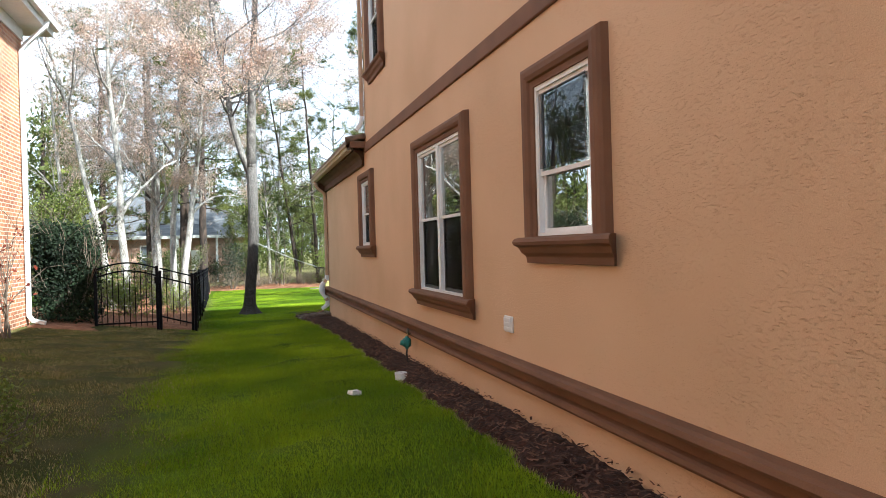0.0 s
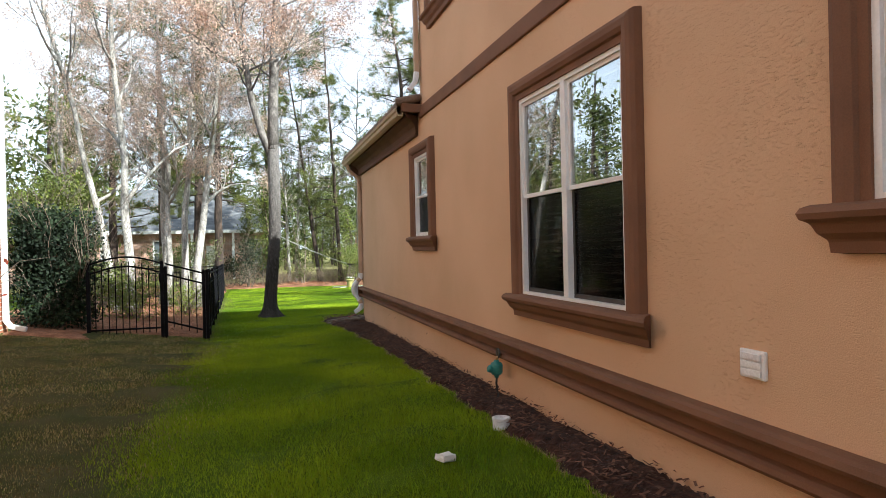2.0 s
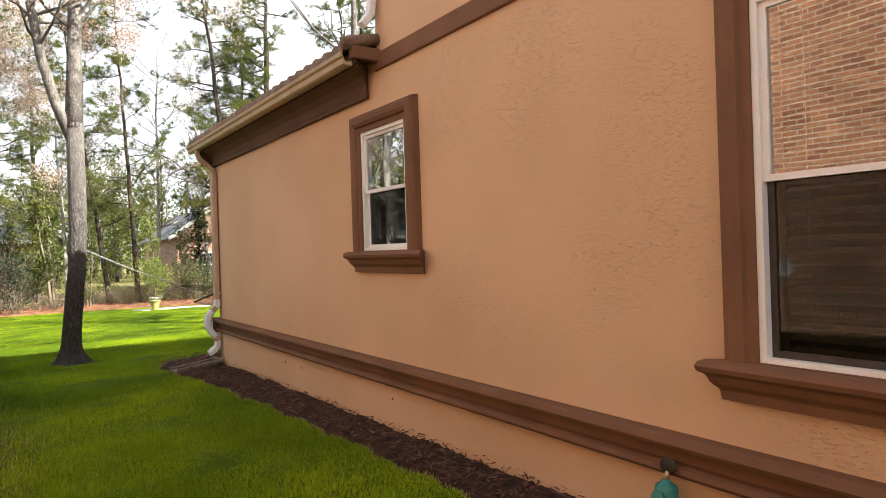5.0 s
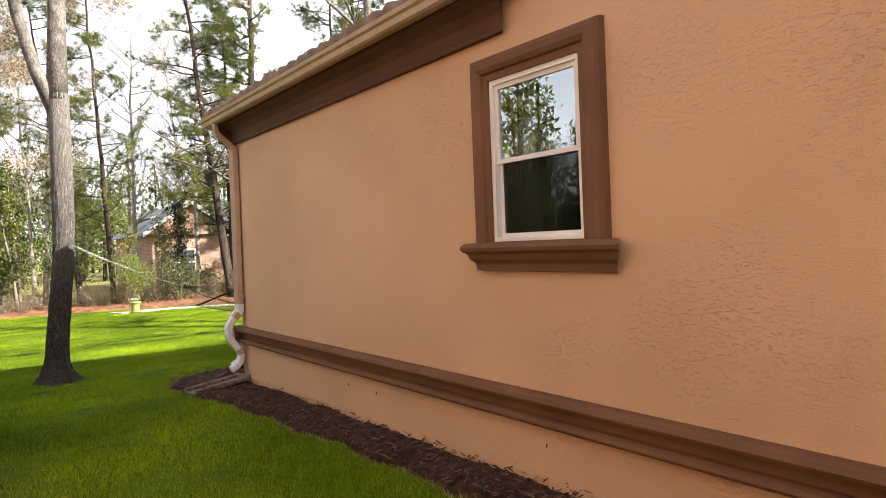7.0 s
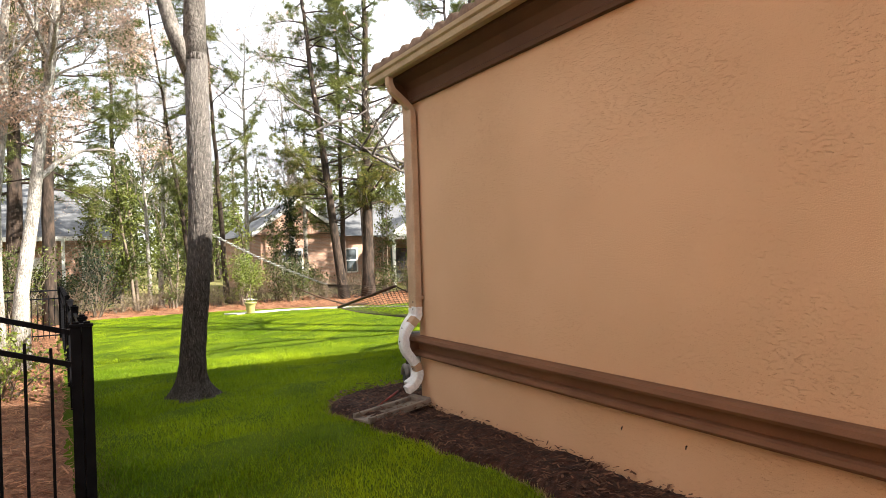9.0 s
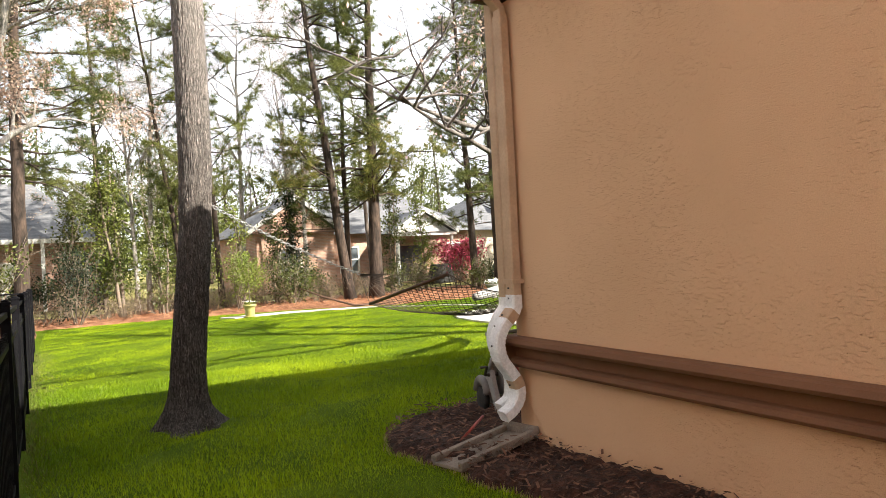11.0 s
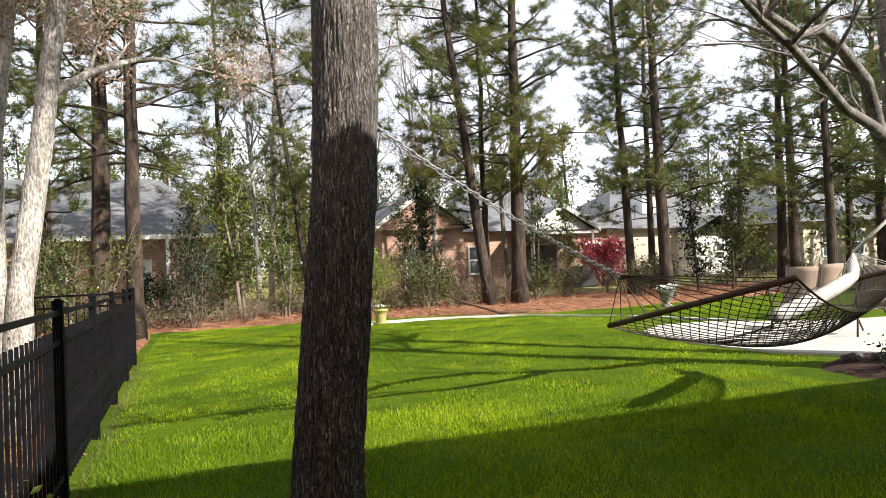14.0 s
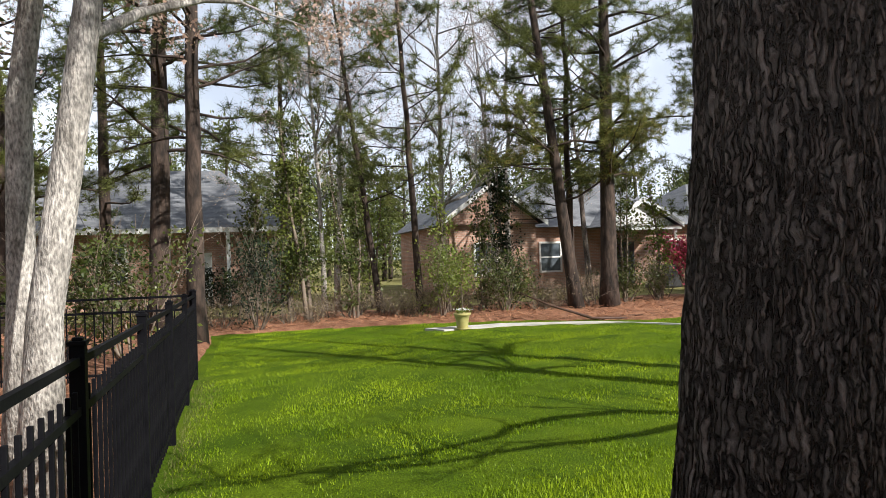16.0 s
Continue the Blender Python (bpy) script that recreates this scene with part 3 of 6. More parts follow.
blades("lawn_grass", 330000, -1.2, 2.2, 0.8, 14.0, 0.05, 0.0030, BLADE, keep_green, 11, "short green lawn grass between the houses")
blades("lawn_grass", 260000, -1.2, 6.0, 14.0, 24.0, 0.05, 0.0036, BLADE, keep_green, 12, "short green lawn grass beside the tree")
blades("lawn_grass", 260000, -1.3, 15.0, 24.0, 37.0, 0.036, 0.0055, BLADE, keep_green, 13, "sunlit green lawn grass in the back yard")
blades("dormant_grass", 170000, -5.6, 0.1, 0.8, 16.6, 0.04, 0.0030, BLADE_DORMANT, keep_dormant, 14, "dormant straw-coloured grass near the gate")
blades("dormant_grass", 130000, -5.6, 0.1, 0.8, 16.6, 0.03, 0.0042, BLADE_STRAW, keep_dormant, 16, "dry straw blades lying in the dormant grass")
blades("dormant_grass", 26000, -1.2, -0.2, 16.4, 30.0, 0.05, 0.0030, BLADE_DORMANT,
       lambda x, y, r: (x > fence_x(y) + 0.02) & (x < fence_x(y) + 0.12 + 0.28 * r.random(len(x)) ** 2), 15, "dry grass edge along the fence")

blades("dry_grass_edge", 90000, 1.3, 2.1, 0.8, 19.2, 0.045, 0.0030, BLADE_STRAW,
       lambda x, y, r: np.abs(x - mulch_x(y)) < 0.012 + 0.03 * r.random(len(x)) ** 2, 17, "dry clipped grass along the mulch edge")


def bed(name, xs, ys, inside, rise, material, label, seed):
    """A lumpy raised bed over a grid, sunk into the ground where it ends."""
    rng = np.random.default_rng(seed)
    X, Y = np.meshgrid(xs, ys)
    D = inside(X, Y)
    lump = 0.5 + 0.5 * np.sin(3.1 * X + 2 * np.sin(1.9 * Y)) * np.sin(2.7 * Y + np.sin(3.3 * X))
    Z = ground_v(X, Y) + np.where(D > 0, np.minimum(1, D / 0.12) * rise * (0.5 + 0.7 * lump) + 0.008 * rng.standard_normal(X.shape), -0.06)
    v = np.stack([X.ravel(), Y.ravel(), Z.ravel()], 1)
    nx, ny = len(xs), len(ys)
    i = (np.arange(ny - 1)[:, None] * nx + np.arange(nx - 1)[None, :]).ravel()
    f = np.stack([i, i + 1, i + nx + 1, i + nx], 1)
    f = f[(D.ravel()[f] > -0.2).any(1)]
    return tagged(np_mesh(name, v, f, material, smooth=True), label, "garden bed", kind="structure")


def litter(name, n, box4, inside, rise, size, material, label, seed):
    """Loose flakes and needles lying on a bed."""
    rng = np.random.default_rng(seed)
    x, y = rng.uniform(box4[0], box4[1], n), rng.uniform(box4[2], box4[3], n)
    ok = inside(x, y) > 0.0
    x, y = x[ok], y[ok]
    n = len(x)
    z = ground_v(x, y) + rise * rng.uniform(0.5, 1.5, n) + 0.004
    a, ln, wd = rng.uniform(0, 2 * np.pi, n), size[0] * rng.uniform(0.4, 1.4, n), size[1] * rng.uniform(0.5, 1.5, n)
    dz = ln * rng.uniform(-0.35, 0.35, n)
    d, s = np.stack([np.cos(a), np.sin(a)], 1), np.stack([-np.sin(a), np.cos(a)], 1)
    v = np.zeros((n, 4, 3))
    for k, (p, q) in enumerate(((-1, -1), (1, -1), (1, 1), (-1, 1))):
        v[:, k, 0] = x + d[:, 0] * ln * p + s[:, 0] * wd * q
        v[:, k, 1] = y + d[:, 1] * ln * p + s[:, 1] * wd * q
        v[:, k, 2] = z + dz * p + 0.25 * wd * q
    tagged(np_mesh(name, v.reshape(-1, 3), np.arange(n * 4).reshape(-1, 4), material), label, "ground litter", kind="stuff")


in_mulch = lambda x, y: np.minimum(np.minimum(x - mulch_x(y), 19.45 - y), np.where(y > 18.1, 3.4 - x, 2.45 - x))
bed("mulch_bed", np.arange(1.3, 3.5, 0.05), np.arange(-2, 19.6, 0.05), in_mulch, 0.075, MULCH, "dark shredded mulch bed along the house", 21)
litter("mulch_chips", 26000, (1.4, 3.3, 0.5, 19.5), in_mulch, 0.078, (0.026, 0.006), CHIP, "shredded bark pieces on the bed", 22)
in_straw = lambda x, y: np.minimum(y - straw_front(x), 41.5 - y + 0.5 * np.sin(x))
bed("pine_straw_bed", np.arange(-9, 24, 0.2), np.arange(33.5, 42.5, 0.2), in_straw, 0.09, STRAW, "reddish pine straw bed below the trees", 23)
litter("pine_straw", 30000, (-6, 20, 33.8, 40), in_straw, 0.1, (0.09, 0.006), STRAW_BIT, "fallen pine needles on the bed", 24)
in_side = lambda x, y: np.minimum(np.minimum(fence_x(y) - 0.06 - x, y - 16.5), np.minimum(x + 7.5, 36.7 - y))
bed("pine_straw_bed", np.arange(-7.6, -0.7, 0.12), np.arange(16.3, 37, 0.15), in_side, 0.05, STRAW, "reddish pine straw ground inside the fence", 25)
litter("pine_straw", 16000, (-5, -0.8, 16.5, 31), in_side, 0.06, (0.07, 0.005), STRAW_BIT, "fallen pine needles inside the fence", 26)
in_gate = lambda x, y: np.minimum(np.minimum(-2.75 - x + 0.15 * np.sin(3 * y), y - 15.35 - 0.1 * np.sin(5 * x)), np.minimum(x + 4.0, 16.9 - y))
bed("pine_straw_bed", np.arange(-5.9, -2.5, 0.1), np.arange(15.2, 21.8, 0.1), in_gate, 0.04, STRAW, "thin pine straw around the shrub", 27)

# ---- the stucco house ----
WALL_X, CORNER_Y, UPPER_Y = 2.33, 18.14, 12.42
OPENINGS = [(4.235, 5.095, 1.425, 2.57, 1.905, False), (6.89, 8.645, 0.84, 2.56, 1.71, True), (11.865, 12.725, 1.425, 2.575, 2.0, False), (10.75, 11.61, 4.39, 6.0, 5.17, False)]


def pierced_wall(x, thick, y0, y1, z0, z1, holes):
    """A wall along y with holes cut through it."""
    bm = bmesh.new()
    ys = sorted({y0, y1, *[h[k] for h in holes for k in (0, 1)]})
    zs = sorted({z0, z1, *[h[k] for h in holes for k in (2, 3)]})
    made = {}

    def vert(a, b, c):
        if (a, b, c) not in made:
            made[a, b, c] = bm.verts.new((a, b, c))
        return made[a, b, c]

    def solid(i, j):
        if not (0 <= i < len(ys) - 1 and 0 <= j < len(zs) - 1):
            return False
        cy, cz = (ys[i] + ys[i + 1]) / 2, (zs[j] + zs[j + 1]) / 2
        return not any(h[0] < cy < h[1] and h[2] < cz < h[3] for h in holes)

    for i in range(len(ys) - 1):
        for j in range(len(zs) - 1):
            if not solid(i, j):
                continue
            a, b, c, d = ys[i], ys[i + 1], zs[j], zs[j + 1]
            for xx in (x, x + thick):
                bm.faces.new((vert(xx, a, c), vert(xx, b, c), vert(xx, b, d), vert(xx, a, d)))
            for near, (p, q), (r, s) in (((i - 1, j), (a, c), (a, d)), ((i + 1, j), (b, c), (b, d)), ((i, j - 1), (a, c), (b, c)), ((i, j + 1), (a, d), (b, d))):
                if not solid(*near):
                    bm.faces.new((vert(x, p, q), vert(x, r, s), vert(x + thick, r, s), vert(x + thick, p, q)))
    return bm


house = thing("house", "peach stucco two-storey house with brown trim bands", "house")
part("wall", pierced_wall(WALL_X, 0.22, -8.0, UPPER_Y, -0.7, 6.6, OPENINGS[:2] + OPENINGS[3:] + [(11.865, UPPER_Y, 1.425, 2.575)]), STUCCO, house)
part("wall", pierced_wall(WALL_X, 0.22, UPPER_Y, CORNER_Y, -0.7, 3.25, [(UPPER_Y, 12.725, 1.425, 2.575)]), STUCCO, house)
part("wall", box(WALL_X + 0.22, 14.0, CORNER_Y - 0.22, CORNER_Y, -0.7, 3.25), STUCCO, house)
part("wall", box(WALL_X + 0.22, 14.0, UPPER_Y - 0.22, UPPER_Y, 3.2, 6.6), STUCCO, house)
part("wall", box(WALL_X + 0.22, 14.0, -8.0, -7.78, -0.7, 6.6), STUCCO, house)
part("wall", box(13.8, 14.0, -7.78, UPPER_Y - 0.22, -0.7, 6.6), STUCCO, house)
part("wall", box(13.8, 14.0, UPPER_Y - 0.22, CORNER_Y - 0.22, -0.7, 3.25), STUCCO, house)
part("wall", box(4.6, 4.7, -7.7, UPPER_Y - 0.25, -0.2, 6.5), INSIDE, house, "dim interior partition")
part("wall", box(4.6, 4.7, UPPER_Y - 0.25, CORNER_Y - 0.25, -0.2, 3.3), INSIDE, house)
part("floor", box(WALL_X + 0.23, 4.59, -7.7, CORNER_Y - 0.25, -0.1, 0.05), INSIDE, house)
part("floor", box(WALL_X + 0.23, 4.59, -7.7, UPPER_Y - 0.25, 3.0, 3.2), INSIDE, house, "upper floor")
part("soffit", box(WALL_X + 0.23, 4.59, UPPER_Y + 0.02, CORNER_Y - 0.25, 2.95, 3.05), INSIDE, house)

# water-table band, belt course and crown
BAND = [(0.41, 0), (0.413, 0.085), (0.402, 0.115), (0.372, 0.125), (0.352, 0.115), (0.343, 0.085), (0.338, 0.022), (0.258, 0.02), (0.25, 0.055), (0.238, 0.074), (0.212, 0.082), (0.192, 0.07), (0.183, 0.035), (0.178, 0)]
part("band", moulding(BAND, WALL_X, -8.0, CORNER_Y + 0.125, False, True), TRIM, house, "brown moulded water-table band")
bm = moulding(BAND, 0, 0, 11.6, False, False)
bmesh.ops.transform(bm, matrix=Matrix(((0, 1, 0, WALL_X - 0.115), (-1, 0, 0, CORNER_Y), (0, 0, 1, 0), (0, 0, 0, 1))), verts=bm.verts)
part("band", bm, TRIM, house)
part("belt", moulding([(3.11, 0), (3.11, 0.02), (3.12, 0.028), (3.26, 0.028), (3.27, 0.02), (3.27, 0)], WALL_X, -8.0, UPPER_Y, False, False), TRIM, house, "flat brown belt course")
CROWN = [(2.89, 0), (2.89, 0.05), (2.92, 0.06), (2.94, 0.045), (3.02, 0.06), (3.08, 0.11), (3.11, 0.18), (3.12, 0.22), (3.15, 0.22), (3.15, 0.255), (3.18, 0.255), (3.18, 0)]
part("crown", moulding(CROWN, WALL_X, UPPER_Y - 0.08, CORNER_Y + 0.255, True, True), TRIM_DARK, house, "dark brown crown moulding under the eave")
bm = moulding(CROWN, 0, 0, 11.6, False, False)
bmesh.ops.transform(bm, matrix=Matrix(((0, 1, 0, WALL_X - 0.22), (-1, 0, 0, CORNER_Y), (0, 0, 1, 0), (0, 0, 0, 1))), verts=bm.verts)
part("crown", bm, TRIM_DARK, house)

# eave gutter, an open box with a rolled lip
GUT = [(3.13, 0.26), (3.13, 0.325), (3.145, 0.345), (3.195, 0.35), (3.21, 0.37), (3.245, 0.375), (3.25, 0.36), (3.215, 0.35), (3.16, 0.33), (3.155, 0.272), (3.245, 0.265), (3.245, 0.26)]
part("gutter", moulding(GUT, WALL_X, UPPER_Y - 0.02, CORNER_Y + 0.375, False, True), GUTTER_TAN, house, "tan metal eave gutter")
bm = moulding(GUT, 0, 0, 11.0, False, False)
bmesh.ops.transform(bm, matrix=Matrix(((0, 1, 0, WALL_X - 0.26), (-1, 0, 0, CORNER_Y), (0, 0, 1, 0), (0, 0, 0, 1))), verts=bm.verts)
part("gutter", bm, GUTTER_TAN, house)


def tile_roof():
    """Barrel clay tiles: a corrugated lower roof with hips, eave at the gutter."""
    x0, z0, slope = 1.99, 3.255, 0.36
    ys = np.arange(UPPER_Y + 0.0, CORNER_Y + 0.37, 0.04)
    us = np.arange(0, 6.01, 0.33)
    v, f = [], []
    for u in us:
        for y in ys:
            hump = 0.075 * abs(math.sin(math.pi * y / 0.24)) + (0.02 if u == 0 else 0)
            yy = min(y, CORNER_Y + 0.36 - u)
            v.append((x0 + u, yy, z0 + u * slope + hump + 0.015 * ((u / 0.33) % 1)))
    n = len(ys)
    for i in range(len(us) - 1):
        for k in range(n - 1):
            f.append((i * n + k, i * n + k + 1, (i + 1) * n + k + 1, (i + 1) * n + k))
    lip = len(v)
    for y in ys:
        v.append((x0 + 0.0, y, z0 - 0.01))
    for k in range(n - 1):
        f.append((lip + k, lip + k + 1, k + 1, k))
    ob_mesh("roof", v, f, TILE, house, True)
    v = [(x0, CORNER_Y + 0.36, z0), (13.9, CORNER_Y + 0.36, z0), (13.9, CORNER_Y + 0.36 - 6, z0 + 6 * slope), (x0 + 6, CORNER_Y + 0.36 - 6, z0 + 6 * slope)]
    ob_mesh("roof", v + [(a, b, c - 0.06) for a, b, c in v], [(0, 1, 2, 3), (7, 6, 5, 4), (0, 4, 5, 1)], TILE, house)
    v = [(x0 + 6, UPPER_Y, z0 + 6 * slope), (13.9, UPPER_Y, z0 + 6 * slope), (13.9, CORNER_Y - 5.64, z0 + 6 * slope), (x0 + 6, CORNER_Y - 5.64, z0 + 6 * slope)]
    ob_mesh("roof", v, [(0, 1, 2, 3)], TILE, house)
    bm = bmesh.new()
    vs = [bm.verts.new(p) for p in ((1.85, -8.5, 6.55), (14.4, -8.5, 6.55), (14.4, UPPER_Y + 0.45, 6.55), (1.85, UPPER_Y + 0.45, 6.55), (7.5, -3, 8.2), (8.5, -3, 8.2), (8.5, 7, 8.2), (7.5, 7, 8.2))]
    for q in ((0, 1, 2, 3), (4, 5, 6, 7), (0, 1, 5, 4), (1, 2, 6, 5), (2, 3, 7, 6), (3, 0, 4, 7)):
        bm.faces.new([vs[k] for k in q])
    part("roof", bm, TILE, house)
    # end block of the lower roof against the upper storey
    part("roof_end", box(2.04, WALL_X - 0.003, UPPER_Y - 0.10, UPPER_Y - 0.003, 3.182, 3.30, 0.012), TRIM, house, "brown roof end cap")
    tube("end_tile", [(1.97, UPPER_Y - 0.045, 3.315), (2.15, UPPER_Y - 0.045, 3.36), (2.32, UPPER_Y - 0.045, 3.40)], [0.062, 0.058, 0.055], TILE, house, 12, "rounded clay rake tile")


tile_roof()


def ring_frame(x0, x1, y0, y1, z0, z1, w, foot):
    """A rectangular frame as one mesh."""
    bm = bmesh.new()
    loops = []
    for x, a, b in ((x0, 0, 0), (x0, w, foot), (x1, w, foot), (x1, 0, 0)):
        loops.append([bm.verts.new(p) for p in ((x, y0 + a, z0 + b), (x, y1 - a, z0 + b), (x, y1 - a, z1 - a), (x, y0 + a, z1 - a))])
    for p, q in zip(loops, loops[1:] + loops[:1]):
        for k in range(4):
            bm.faces.new((p[k], p[(k + 1) % 4], q[(k + 1) % 4], q[k]))
    return bm


def build_window(y0, y1, z0, z1, meet, twin):
    """A double-hung unit set back in the wall, with moulded stucco trim and a deep sill."""
    x = WALL_X - 0.035
    units = [(y0, (y0 + y1) / 2 - 0.035), ((y0 + y1) / 2 + 0.035, y1)] if twin else [(y0, y1)]
    w = 0.035
    win = part("window", ring_frame(x, x + 0.09, y0, y1, z0, z1, w, 0.03), WHITE, house, "white vinyl double-hung window")
    if twin:
        part("mullion", box(x - 0.005, x + 0.092, units[0][1] - 0.005, units[1][0] + 0.005, z0 + 0.031, z1 - w - 0.001, 0.004), WHITE, win)
    for a, b in units:
        a, b = (a + (w if a == y0 else 0.005)), (b - (w if b == y1 else 0.005))
        for low, high, dx, name in ((meet - 0.02, z1 - w, 0.02, "upper_sash"), (z0 + 0.03, meet + 0.02, 0.045, "lower_sash")):
            s = 0.032
            bm = ring_frame(x + dx, x + dx + 0.03, a, b, low, high, s, s)
            part(name, bm, WHITE if not (twin and name == "lower_sash") else DARK_METAL, win)
            g = part("pane", box(x + dx + 0.012, x + dx + 0.018, a + s, b - s, low + s, high - s), GLASS, win)
            g.visible_shadow = False
    # moulded surround on three sides
    prof = [(0.0, -0.03), (0.0, 0.05), (0.045, 0.055), (0.055, 0.075), (0.085, 0.09), (0.125, 0.092), (0.155, 0.08), (0.17, 0.055), (0.175, 0.0)]
    bm = bmesh.new()
    rings = []
    for corner in range(4):
        ring = []
        for u, p in prof:
            yy = (y0 - u) if corner in (0, 1) else (y1 + u)
            zz = z0 if corner in (0, 3) else z1 + u
            ring.append(bm.verts.new((WALL_X - p, yy, zz)))
        rings.append(ring)
    for r0, r1 in zip(rings, rings[1:]):
        for k in range(len(prof) - 1):
            bm.faces.new((r0[k], r0[k + 1], r1[k + 1], r1[k]))
    bm.faces.new(rings[0])
    bm.faces.new(rings[3][::-1])
    part("surround", bm, TRIM, win, "brown moulded stucco surround")
    sill = [(0, 0), (0, 0.09), (-0.012, 0.118), (-0.035, 0.13), (-0.06, 0.122), (-0.075, 0.098), (-0.085, 0.09), (-0.12, 0.075), (-0.145, 0.05), (-0.155, 0.045), (-0.20, 0.04), (-0.205, 0)]
    part("sill", moulding([(z0 + 0.0 + a, b) for a, b in sill], WALL_X, y0 - 0.33, y1 + 0.295), TRIM, win, "deep brown moulded sill")
    part("reveal", box(WALL_X - 0.05, x - 0.005, y0 + 0.002, y1 - 0.002, z0 - 0.003, z0 + 0.006), TRIM, win)
    return win


for k, (a, b, c, d, m, tw) in enumerate(OPENINGS):
    w = build_window(a, b, c, d, m, tw)
    mid = (a + b) / 2
    if tw:
        for s0, s1 in ((a + 0.075, mid - 0.075), (mid + 0.075, b - 0.075)):
            part("screen", box(WALL_X + 0.012, WALL_X + 0.016, s0, s1, c + 0.065, m - 0.015), SCREEN_MESH, w, "dark insect screen")
    elif k != 0:
        part("screen", box(WALL_X + 0.012, WALL_X + 0.016, a + 0.07, b - 0.07, c + 0.065, m - 0.015), SCREEN_MESH, w, "dark insect screen")
    else:
        part("screen", box(WALL_X - 0.035, WALL_X - 0.031, a + 0.07, b - 0.07, m + 0.03, d - 0.07), SCREEN_MESH, w, "dark insect screen")


def build_blind(y0, y1, z0, z1):
    blind = thing("window_blind", "brown horizontal slat blind behind the twin window", "blind", (WALL_X + 0.125, (y0 + y1) / 2, z0), "blinds in the twin window")
    w = (y1 - y0) / 2 - 0.02
    part("head_rail", box(-0.03, 0.03, -w, w, z1 - z0 - 0.05, z1 - z0, 0.006), SLAT, blind)
    bm = bmesh.new()
    add_box(bm, -0.026, 0.026, -w, w, -0.0015, 0.0015)
    bmesh.ops.rotate(bm, cent=(0, 0, 0), matrix=Matrix.Rotation(radians(-24), 3, "Y"), verts=bm.verts)
    first = part("slat", bm, SLAT, blind)
    n = int((z1 - z0 - 0.08) / 0.058)
    for k in range(n):
        ob = first if k == 0 else new("slat", first.data)
        ob.parent = blind
        ob.location = (0, 0, 0.03 + k * 0.058)
    for s in (-0.7, 0.7):
        tube("cord", [(-0.028, s * w, 0), (-0.028, s * w, z1 - z0)], 0.002, SLAT, blind, 5)


build_blind(6.93, 7.73, 0.87, 2.54)
build_blind(7.81, 8.60, 0.87, 2.54)


def curtain(y0, y1, z0, z1, label):
    v, f = [], []
    n = 40
    for k in range(n + 1):
        y = y0 + (y1 - y0) * k / n
        x = WALL_X + 0.24 + 0.025 * math.sin(k * 1.3)
        v += [(x, y, z0), (x, y, z1), (x + 0.006, y, z0), (x + 0.006, y, z1)]
    for k in range(n):
        a, b = 4 * k, 4 * k + 4
        f += [(a, b, b + 1, a + 1), (a + 2, a + 3, b + 3, b + 2), (a, a + 2, b + 2, b), (a + 1, b + 1, b + 3, a + 3)]
    tagged(ob_mesh("curtain", v, f, CURTAIN, None, True), label, "curtain")


curtain(4.05, 4.30, 1.3, 2.6, "pale curtain pulled to one side of the window")
curtain(12.55, 12.8, 1.3, 2.6, "pale curtain behind the small window")


# ---- downspouts ----
def eased(run, n):
    """Points of a smooth curve through the pairs of run, n to each step."""
    out = []
    for k in range(len(run) - 1):
        p = [Vector((*run[min(max(k + j, 0), len(run) - 1)], 0)) for j in (-1, 0, 1, 2)]
        for i in range(n):
            u = i / n
            q = 0.5 * (2 * p[1] + (p[2] - p[0]) * u + (2 * p[0] - 5 * p[1] + 4 * p[2] - p[3]) * u * u + (3 * p[1] - p[0] - 3 * p[2] + p[3]) * u ** 3)
            out.append((q.x, q.y))
    return out + [tuple(run[-1])]


